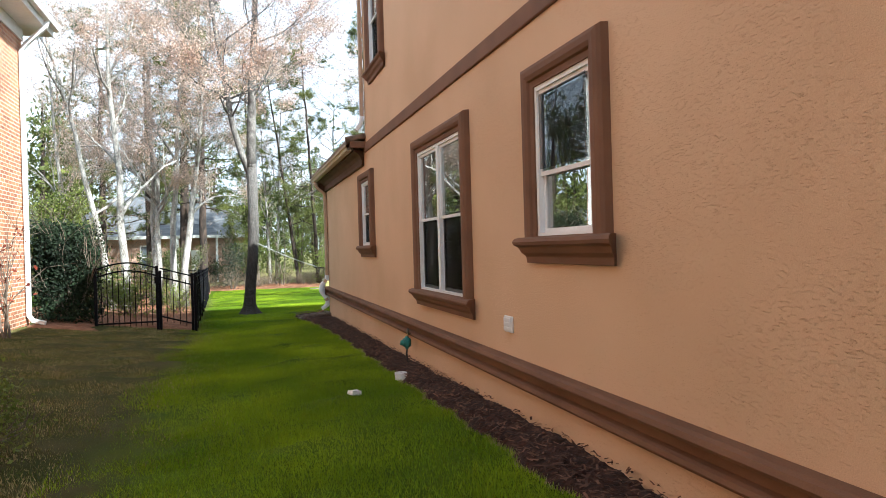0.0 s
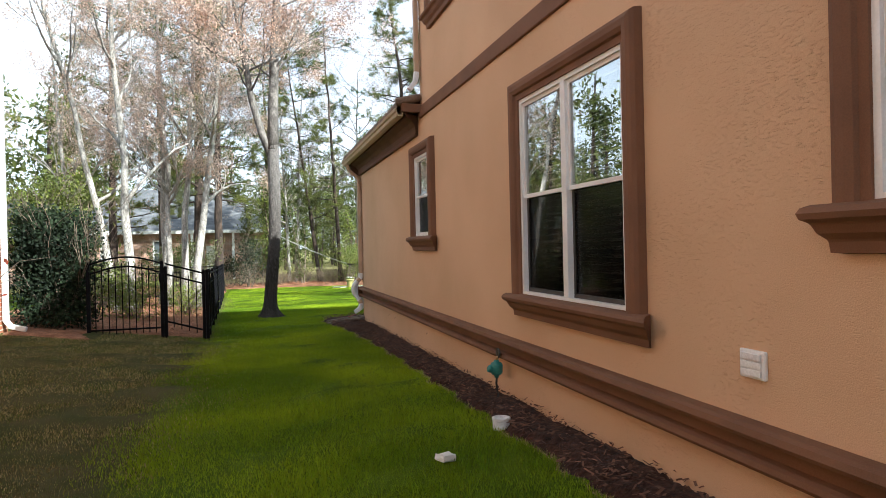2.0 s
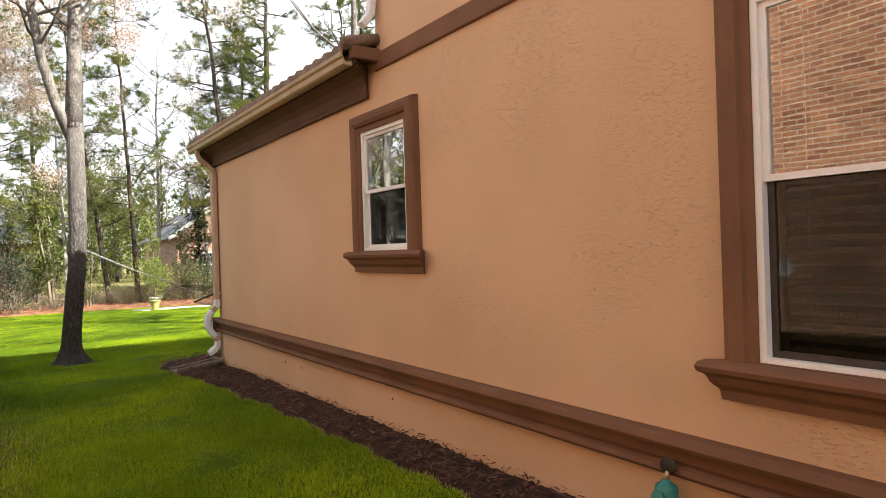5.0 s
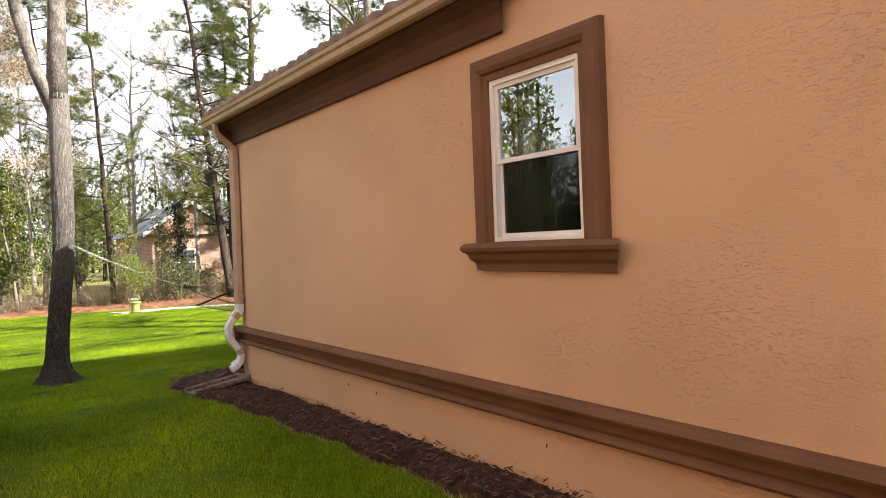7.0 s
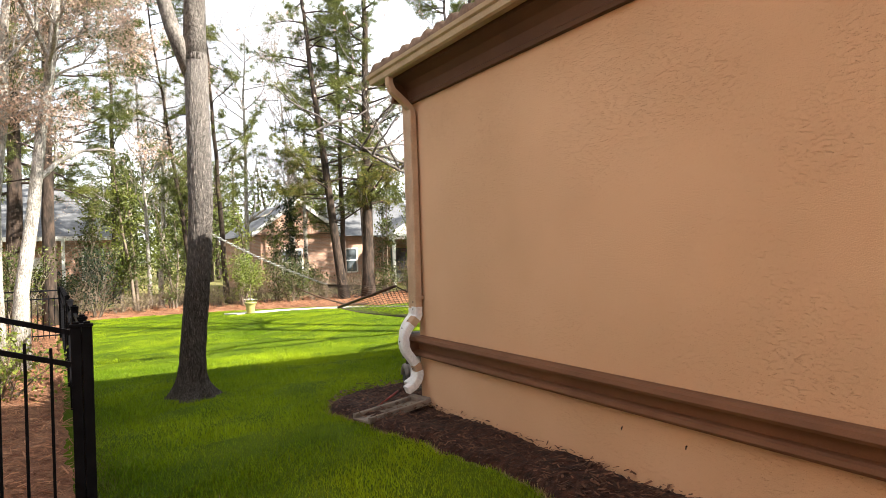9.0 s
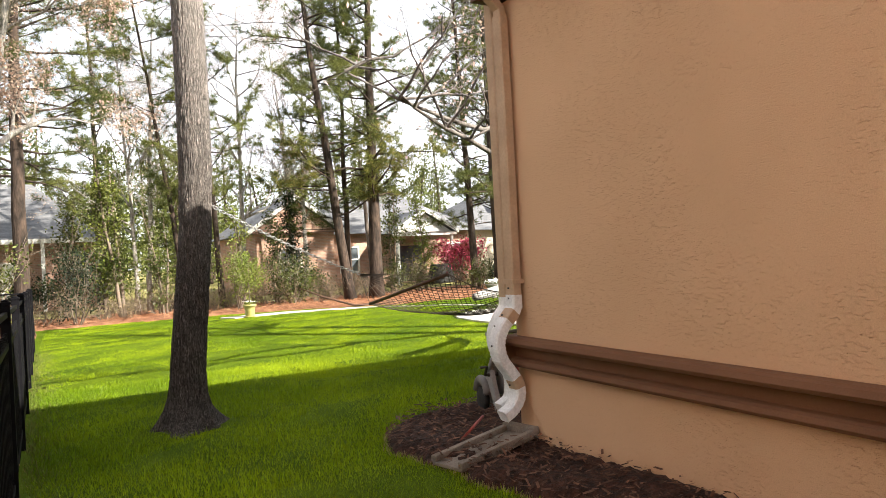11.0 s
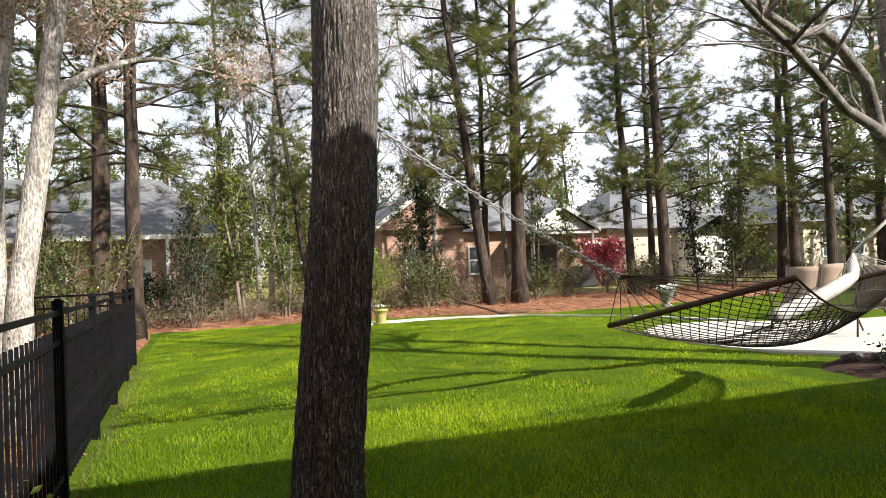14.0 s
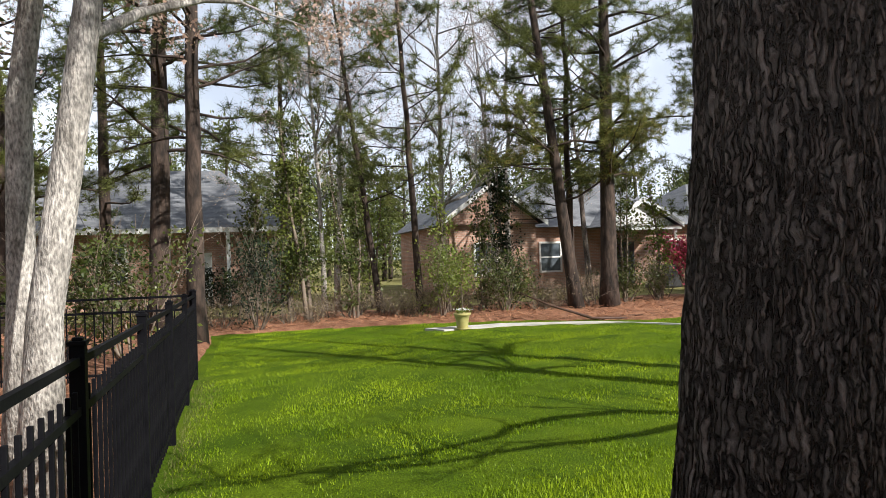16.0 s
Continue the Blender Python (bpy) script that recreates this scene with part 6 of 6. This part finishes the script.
    part("box", box(0.14, 0.26, -0.06, 0.06, -0.14, -0.02, 0.01), WOOD_DARK, b)
    part("roof", box(0.10, 0.30, -0.10, 0.10, -0.02, 0.01, 0.01), WOOD_DARK, b)


right_trees()


# ---- hammock ----
def chain(name, a, b, sag, parent):
    a, b = Vector(a), Vector(b)
    n = int((b - a).length / 0.044)
    me = None
    for k in range(n):
        u = (k + 0.5) / n
        p = a.lerp(b, u) - Vector((0, 0, sag * 4 * u * (1 - u)))
        d = (b - a).normalized() - Vector((0, 0, sag * 4 * (1 - 2 * u) / (b - a).length))
        if me is None:
            pts = [(0.030 * math.cos(2 * math.pi * j / 12), 0.013 * math.sin(2 * math.pi * j / 12), 0) for j in range(13)]
            v, f = tube_data(pts, [0.0042] * 13, 5)
            ob = ob_mesh(name, v, f, STEEL, parent, True)
            me = ob.data
        else:
            ob = new(name, me)
            ob.parent = parent
        ob.matrix_basis = Matrix.Translation(p) @ d.to_track_quat("X", "Z").to_matrix().to_4x4() @ Matrix.Rotation(radians(90 * (k % 2)), 4, "X")


def hammock():
    h = thing("hammock", "rope hammock with dark wooden spreader bars between two trees", "hammock")
    A, B = Vector((0.61, 20.53, 1.62)), Vector((7.35, 22.78, 1.60))
    L0, L1 = Vector((3.22, 20.68, 0.81)), Vector((2.85, 22.12, 0.44))
    R0, R1 = Vector((6.30, 22.22, 0.75)), Vector((6.3, 23.02, 0.57))
    ringL, ringR = Vector((2.38, 21.26, 0.86)), Vector((6.66, 23.06, 0.90))
    chain("chain_link", A, ringL, 0.04, h)
    tube("eye_bolt", [A + Vector((-0.06, 0.0, 0)), A + Vector((0.0, 0.0, 0)), A + Vector((0.025, 0.01, 0.02)), A + Vector((0.045, 0.018, 0.0)), A + Vector((0.025, 0.01, -0.02)), A], 0.006, DARK_METAL, h, 6)
    tube("rope", [ringR, ringR.lerp(B, 0.5) - Vector((0, 0, 0.02)), B], 0.02, ROPE, h, 8, "thick white rope")
    tube("rope", [B, B + Vector((-0.05, -0.05, -0.2)), B + Vector((-0.04, -0.06, -0.42))], 0.016, ROPE, h, 8, "loose white rope end")
    tube("spreader_bar", [L0, L1], 0.021, WOOD_DARK, h, 12)
    tube("spreader_bar", [R0, R1], 0.026, WOOD_DARK, h, 12)
    for k in range(13):
        u = k / 12
        tube("clew_cord", [ringL, L0.lerp(L1, u)], 0.0035, ROPE_DARK, h, 5)
        tube("clew_cord", [ringR, R0.lerp(R1, u)], 0.004, ROPE, h, 5)

    def bed_point(u, w):
        p = L0.lerp(L1, w).lerp(R0.lerp(R1, w), u)
        return p - Vector((0, 0, (0.31 + 0.16 * math.sin(math.pi * w)) * 4 * u * (1 - u)))

    v, f = [], []
    nu, nw = 44, 18
    for s in (1, -1):
        for k in range(-nw, nw + 1):
            pts = []
            for i in range(nu + 1):
                w = (k / nw + s * i * 1.6 / nu * 1.0)
                w = abs((w + 4) % 2 - 1)
                pts.append(bed_point(i / nu, w))
            tube_data(pts[::1], [0.004] * len(pts), 4, v, f, cap=False)
    tagged(ob_mesh("netting", v, f, ROPE_DARK, h, True), "open diamond net of weathered cord")
    for w in (0.0, 1.0):
        tube("edge_cord", [bed_point(i / 20, w) for i in range(21)], 0.008, ROPE_DARK, h, 6)
    p = thing("pillow", "long white hammock pillow bundle lying in the net", "pillow")
    v, f = [], []
    foot, head = Vector((4.35, 21.95, 0.42)), Vector((6.22, 22.72, 0.66))
    pts, rad = [], []
    for i in range(15):
        u = i / 14
        pts.append(foot.lerp(head, u) - Vector((0, 0, 0.03 * math.sin(math.pi * u))))
        rad.append(0.022 + 0.052 * math.sin(math.pi * min(0.9, u * 0.75 + 0.12)) ** 0.6 + 0.006 * math.sin(9 * u))
    for q, r in ((0.35, 0.06), (0.7, 0.035), (0.95, 0.014)):
        pts.append(head.lerp(ringR, q))
        rad.append(r)
    tube_data(pts, rad, 14, v, f)
    ob_mesh("cover", v, f, CLOTH_WHITE, p, True)


hammock()


# ---- patio, walk and garden things ----
def slab(name, outline, thick, label):
    bm = bmesh.new()
    top = [bm.verts.new((x, y, ground_z(x, y) + thick)) for x, y in outline]
    low = [bm.verts.new((x, y, ground_z(x, y) - 0.1)) for x, y in outline]
    bm.faces.new(top)
    n = len(outline)
    for k in range(n):
        bm.faces.new((low[k], low[(k + 1) % n], top[(k + 1) % n], top[k]))
    bmesh.ops.triangulate(bm, faces=[q for q in bm.faces if len(q.verts) > 4])
    tagged(part(name, bm, CONCRETE), label, "paving", kind="structure")


PATIO = ((7.7, 28.3), (7.4, 27.6), (7.25, 26.6), (7.2, 25.6), (7.35, 24.7), (7.8, 24.0), (9.0, 23.75), (12.0, 23.8), (16.5, 25.0), (16.5, 27.0), (13.0, 27.1), (11.3, 27.4), (10.4, 28.2), (9.7, 28.9), (8.6, 29.0))
slab("pavement", PATIO, 0.035, "pale concrete patio with a rounded edge")
mid = [(3.5 + 0.25 * k, float(np.interp(3.5 + 0.25 * k, (3.6, 5.5, 7.6, 9.5, 10.4), (34.9, 35.0, 34.2, 31.6, 28.4)))) for k in range(28)]
slab("pavement", [(x, y + 0.30) for x, y in mid] + [(x + 0.3, y - 0.30) for x, y in mid[::-1]], 0.03, "narrow pale concrete garden walk")


def pot_plant():
    t = thing("flower_pot", "olive-yellow glazed pot with small flowers on the walk", "flower pot", (4.25, 34.6, ground_z(4.2, 34.6) + 0.03))
    part("pot", lathe([(0.12, 0), (0.13, 0.02), (0.15, 0.2), (0.175, 0.30), (0.20, 0.31), (0.20, 0.36), (0.17, 0.36), (0.16, 0.30)], 28), POT_GLAZE, t, smooth=True)
    part("saucer", lathe([(0.10, -0.02), (0.17, -0.01), (0.18, 0.015), (0.12, 0.012)], 24), POT_GLAZE, t, smooth=True)
    rng = random.Random(3)
    leaf_cloud("flowers", [(rng.gauss(0, 0.08), rng.gauss(0, 0.08), 0.38 + rng.uniform(0, 0.05)) for _ in range(60)], 4, 0.02, 0.022, LEAF_LIGHT, t, 3)
    leaf_cloud("blossoms", [(rng.gauss(0, 0.08), rng.gauss(0, 0.08), 0.43 + rng.uniform(0, 0.03)) for _ in range(40)], 3, 0.012, 0.016, PAINT_WHITE, t, 4)
    tube("stem", [(0, 0, 0.3), (0.02, 0, 0.7), (0.0, 0.02, 1.1), (0.04, 0, 1.6)], [0.012, 0.010, 0.008, 0.004], TWIG, t, 6)
    leaf_cloud("foliage", [(rng.gauss(0, 0.2), rng.gauss(0, 0.2), rng.uniform(1.0, 1.8)) for _ in range(90)], 5, 0.05, 0.035, LEAF_LIGHT, t, 5)
    u = thing("flower_urn", "grey stone urn with white flowers beside the walk", "flower urn", (12.1, 33.2, ground_z(12, 33)))
    part("urn", lathe([(0.16, 0), (0.16, 0.05), (0.09, 0.09), (0.08, 0.15), (0.15, 0.22), (0.21, 0.40), (0.25, 0.44), (0.25, 0.48), (0.21, 0.48), (0.19, 0.42)], 28), STONE_GREY, u, smooth=True)
    leaf_cloud("flowers", [(rng.gauss(0, 0.11), rng.gauss(0, 0.11), 0.52 + rng.uniform(0, 0.1)) for _ in range(110)], 4, 0.02, 0.025, PAINT_WHITE, u, 6)
    leaf_cloud("foliage", [(rng.gauss(0, 0.12), rng.gauss(0, 0.12), 0.48 + rng.uniform(0, 0.08)) for _ in range(80)], 4, 0.02, 0.03, LEAF, u, 7)
    b = thing("fallen_branch", "dark fallen branches lying on the walk edge", "branch", (7.6, 34.9, ground_z(7, 35)))
    tube("limb", [(0.9, -0.35, 0.05), (0.1, -0.1, 0.07), (-0.8, 0.4, 0.40), (-1.5, 0.9, 0.75)], [0.03, 0.035, 0.03, 0.012], WOOD_DARK, b, 7)
    tube("limb", [(0.1, -0.1, 0.07), (1.3, 0.05, 0.06), (2.4, 0.25, 0.08)], [0.03, 0.026, 0.012], WOOD_DARK, b, 7)


pot_plant()


def patio_chair(x, y, turn, z):
    c = thing("patio_chair", "bronze metal patio chair with a tan sling seat", "chair", (x, y, z), "patio chairs", turn)

    def sling(name, a, b, w):
        v, f = [], []
        for k in range(9):
            u = k / 8
            p = Vector(a).lerp(Vector(b), u) - Vector((0, 0, 0.03 * math.sin(math.pi * u)))
            v += [(p.x - w, p.y, p.z), (p.x + w, p.y, p.z), (p.x - w, p.y + 0.006, p.z - 0.008), (p.x + w, p.y + 0.006, p.z - 0.008)]
        for k in range(8):
            i = 4 * k
            f += [(i, i + 1, i + 5, i + 4), (i + 2, i + 6, i + 7, i + 3), (i, i + 4, i + 6, i + 2), (i + 1, i + 3, i + 7, i + 5)]
        f += [(0, 2, 3, 1), (32, 33, 35, 34)]
        ob_mesh(name, v, f, SLING, c, True)

    sling("seat", (0, -0.24, 0.42), (0, 0.24, 0.38), 0.25)
    sling("backrest", (0, 0.24, 0.40), (0, 0.46, 0.98), 0.25)
    for s in (-0.27, 0.27):
        tube("seat_frame", [(s, -0.27, 0.42), (s, 0.24, 0.38), (s, 0.47, 1.0)], 0.014, DARK_METAL, c, 8)
        tube("leg", [(s, -0.24, 0.42), (s * 1.05, -0.28, 0.0)], 0.014, DARK_METAL, c, 8)
        tube("leg", [(s, 0.20, 0.40), (s * 1.05, 0.40, 0.0)], 0.014, DARK_METAL, c, 8)
        tube("armrest", [(s * 1.08, -0.27, 0.42), (s * 1.1, -0.27, 0.62), (s * 1.1, 0.0, 0.65), (s * 1.08, 0.34, 0.62)], 0.016, DARK_METAL, c, 8)
    c.scale = (1.1, 1.1, 1.1)
    return c


for x, y, turn in ((9.7, 25.5, -96), (9.75, 26.7, -66), (12.3, 28.5, 170)):
    patio_chair(x, y, turn, ground_z(x, y) + 0.036)


# ---- houses across the green ----
def far_house(name, label, walls, roofs, windows, extra=()):
    h = thing(name, label, "house")
    for x0, x1, y0, y1, z0, z1, m in walls:
        part("wall", box(x0, x1, y0, y1, z0, z1), m, h)
    for vs, fs, m in roofs:
        bm = bmesh.new()
        q = [bm.verts.new(p) for p in vs]
        for fc in fs:
            bm.faces.new([q[k] for k in fc])
        part("roof", bm, m, h)
    for x0, x1, y, z0, z1 in windows:
        bm = bmesh.new()
        for a, b, c, d in ((x0, x0 + 0.09, z0, z1), (x1 - 0.09, x1, z0, z1), (x0 + 0.09, x1 - 0.09, z1 - 0.09, z1), (x0 + 0.09, x1 - 0.09, z0, z0 + 0.09), (x0 + 0.09, x1 - 0.09, (z0 + z1) / 2 - 0.035, (z0 + z1) / 2 + 0.035)):
            add_box(bm, a, b, y - 0.07, y - 0.002, c, d)
        w = part("window", bm, PAINT_WHITE, h)
        part("pane", box(x0 + 0.09, x1 - 0.09, y - 0.03, y - 0.003, z0 + 0.09, z1 - 0.09), FAR_GLASS, w)
    for kind, dims, m in extra:
        part(kind, box(*dims), m, h)
    return h


def hip(x0, x1, y0, y1, z0, z1, inset):
    ym = (y0 + y1) / 2
    return ([(x0, y0, z0), (x1, y0, z0), (x1, y1, z0), (x0, y1, z0), (x0 + inset, ym, z1), (x1 - inset, ym, z1)], ((0, 1, 5, 4), (1, 2, 5), (2, 3, 4, 5), (3, 0, 4), (3, 2, 1, 0)), SHINGLE)


def gable_front(x0, x1, y0, y1, z0, z1):
    xm = (x0 + x1) / 2
    return ([(x0, y0, z0), (x1, y0, z0), (xm, y0, z1), (x0, y1, z0), (x1, y1, z0), (xm, y1, z1)], ((0, 2, 5, 3), (1, 4, 5, 2), (3, 5, 4), (0, 3, 4, 1)), SHINGLE)


def gable_fill(h, x0, x1, y, z0, z1, m, trim):
    xm = (x0 + x1) / 2
    bm = bmesh.new()
    a = [bm.verts.new(p) for p in ((x0 + 0.2, y, z0), (x1 - 0.2, y, z0), (xm, y, z1 - 0.15))]
    b = [bm.verts.new((v.co.x, y + 0.15, v.co.z)) for v in a]
    bm.faces.new(a)
    bm.faces.new(b[::-1])
    for k in range(3):
        bm.faces.new((a[k], b[k], b[(k + 1) % 3], a[(k + 1) % 3]))
    part("gable", bm, m, h)
    for xa, xb in ((x0 - 0.1, xm), (x1 + 0.1, xm)):
        bm = bmesh.new()
        q = [bm.verts.new(p) for p in ((xa, y - 0.32, z0 - 0.12), (xa, y - 0.32, z0 + 0.12), (xb, y - 0.32, z1 + 0.1), (xb, y - 0.32, z1 - 0.14))]
        r = [bm.verts.new((v.co.x, y - 0.26, v.co.z)) for v in q]
        bm.faces.new(q)
        bm.faces.new(r[::-1])
        for k in range(4):
            bm.faces.new((q[k], r[k], r[(k + 1) % 4], q[(k + 1) % 4]))
        part("rake_board", bm, trim, h)


far_house("ranch_house", "brick house with a grey hipped shingle roof", [(-15, 1.0, 49, 60, -0.7, 2.55, BRICK_FAR), (-26, -15, 47.5, 60, -0.7, 2.4, BRICK_FAR)],
          [hip(-11.5, 1.2, 48.4, 60, 2.55, 5.65, 3.0), hip(-27, -9.5, 47, 58, 2.4, 4.9, 5.0)],
          [(-0.55, 0.45, 49, 0.4, 2.0), (-6.2, -5.2, 49, 0.4, 2.0), (-9.2, -8.2, 49, 0.4, 2.0), (-19, -17.8, 47.5, 0.4, 2.0), (-23, -21.8, 47.5, 0.4, 2.0)],
          [("fascia", (-11.5, 1.5, 48.33, 48.40, 2.40, 2.60), PAINT_WHITE), ("fascia", (-27, -11.6, 46.93, 47.0, 2.25, 2.45), PAINT_WHITE),
           ("door", (-3.0, -2.0, 48.94, 48.99, -0.6, 1.6), PAINT_WHITE), ("porch_post", (-3.9, -3.75, 48.4, 48.55, -0.6, 2.4), PAINT_WHITE), ("porch_post", (-1.4, -1.25, 48.4, 48.55, -0.6, 2.4), PAINT_WHITE)])
hm = far_house("ranch_house", "brick gabled house with white trim and a back porch", [(7.9, 12.0, 48, 58, -0.7, 2.5, BRICK_FAR), (12.0, 21.5, 50, 58, -0.7, 2.4, BRICK_FAR)],
               [gable_front(7.5, 12.4, 47.7, 58, 2.5, 4.35), hip(11.0, 22.2, 49.4, 58.5, 2.4, 5.0, 3.6), gable_front(15.3, 19.3, 47.4, 52, 2.3, 3.55)],
               [(9.0, 10.2, 48, 0.2, 1.7), (13.0, 14.2, 50, 0.2, 1.7), (20.0, 21.0, 50, 0.2, 1.7)],
               [("porch_post", (15.5, 15.65, 47.6, 47.75, -0.6, 2.3), PAINT_WHITE), ("porch_post", (18.95, 19.1, 47.6, 47.75, -0.6, 2.3), PAINT_WHITE), ("beam", (15.3, 19.3, 47.5, 47.75, 2.1, 2.3), PAINT_WHITE),
                ("patio_door", (16.4, 18.2, 49.94, 49.99, -0.5, 1.6), FAR_GLASS)])
gable_fill(hm, 7.5, 12.4, 48.0, 2.5, 4.35, BRICK_FAR, PAINT_WHITE)
gable_fill(hm, 15.3, 19.3, 47.75, 2.3, 3.55, PAINT_WHITE, PAINT_WHITE)
hb = far_house("ranch_house", "beige house with grey roofs and a white garage wing", [(24.5, 36, 54, 66, -0.7, 2.5, BEIGE), (36, 60, 50, 62, -0.7, 2.5, BEIGE), (29.5, 33.5, 52.5, 54.2, -0.7, 2.1, PAINT_WHITE)],
               [hip(24, 37, 53.4, 66.5, 2.5, 5.6, 4.5), hip(34, 61, 49.4, 62.5, 2.5, 5.6, 5.0), gable_front(42, 47, 48.6, 54, 2.5, 4.2), gable_front(29.2, 33.8, 52.2, 56, 2.1, 3.2)],
               [(31.2, 32.0, 52.5, 0.3, 1.4), (37.5, 38.7, 50, 0.2, 2.0), (40.0, 41.2, 50, 0.2, 2.0), (49.0, 50.2, 50, 0.2, 2.0), (53.0, 54.2, 50, 0.2, 2.0)],
               [("dormer", (28.0, 29.6, 55.5, 58, 3.6, 4.7), PAINT_WHITE), ("column", (42.4, 42.7, 49.0, 49.3, -0.6, 2.5), PAINT_WHITE), ("column", (46.3, 46.6, 49.0, 49.3, -0.6, 2.5), PAINT_WHITE), ("column", (39.2, 39.5, 49.4, 49.7, -0.6, 2.5), PAINT_WHITE)])
shrub(19.0, 46.8, 2.4, 2.2, 301, LEAF_PINK, "large azalea in deep pink bloom", 14, 0.07, 4200, 0.05, second=LEAF_RED, full=150)
shrub(23.8, 49.5, 3.0, 1.2, 302, LEAF_DARK, "dark clipped hedge along the beige house", 12, 0.06, 2400, 0.0, full=150)
shrub(33.8, 50.5, 3.0, 1.6, 303, LEAF_DARK, "dark shrub below the beige house wall", 12, 0.06, 2200, 0.0, full=150)
shrub(10.0, 46.5, 3.0, 1.1, 304, LEAF, "green shrub below the brick gable wall", 12, 0.06, 2000, 0.0, full=150)
shrub(-1.8, 47.6, 2.2, 1.5, 305, LEAF_DARK, "dark shrub by the brick house", 12, 0.06, 2000, 0.0, full=150)
shrub(-8.5, 47.2, 2.6, 1.2, 306, LEAF, "green shrub by the brick house", 12, 0.06, 2000, 0.0, full=150)


def grill():
    g = thing("covered_grill", "grill under a black cover on the far porch", "grill", (17.6, 46.6, ground_z(0, 46.6)))
    bm = box(-0.75, 0.75, -0.35, 0.35, 0, 1.05, 0.08)
    for v in bm.verts:
        if v.co.z > 0.8:
            v.co.x *= 0.7
            v.co.z += 0.06 * math.cos(v.co.x * 3)
        v.co += Vector((noise.noise(v.co * 3), noise.noise(v.co * 3 + Vector((5, 0, 0))), 0)) * 0.05
    part("cover", bm, RUBBER, g)


grill()


# ---- distant woods ----
def woods(name, count, x0, x1, y0, y1, low, high, material, per, seed, label, wide=1.0):
    """Many far trees: trunks in one mesh, foliage clumps in another."""
    rng = random.Random(seed)
    store, clumps = ([], []), []
    for _ in range(count):
        x, y, h = rng.uniform(x0, x1), rng.uniform(y0, y1), rng.uniform(low, high)
        g = ground_z(x, y)
        tube_data([(x, y, g), (x + rng.gauss(0, 0.2), y, g + h * 0.5), (x + rng.gauss(0, 0.4), y, g + h)], [0.2, 0.14, 0.04], 5, *store, cap=False)
        for k in range(44):
            u = rng.uniform(0.12, 1.0)
            rr = wide * rng.uniform(0.2, 2.6) * (1.2 - u)
            a = rng.uniform(0, 2 * math.pi)
            clumps.append((x + rr * math.cos(a) * 1.2, y + rr * math.sin(a) * 1.2, g + h * u + rng.gauss(0, 0.3)))
    tagged(ob_mesh(name, store[0], store[1], BARK_PINE, None, True), label + " trunks", "trees", kind="stuff")
    tagged(leaf_cloud(name, clumps, per, 0.42, 0.17, material, None, seed, 0.38), label, "trees", kind="stuff")


woods("far_woods", 150, -70, 90, 68, 105, 8, 15, NEEDLE, 34, 401, "distant pine woods", 1.2)
woods("far_woods", 50, -60, 70, 62, 72, 5, 9, LEAF, 40, 402, "distant green trees", 1.3)
woods("far_woods", 46, -45, -9, 24, 60, 8, 13, NEEDLE, 34, 403, "pines beyond the brick houses")
woods("far_woods", 40, 26, 64, 24, 48, 8, 14, NEEDLE, 34, 404, "pines at the side of the green")
woods("far_woods", 60, -70, 70, -60, -25, 8, 14, LEAF, 24, 405, "trees behind the start of the walk")
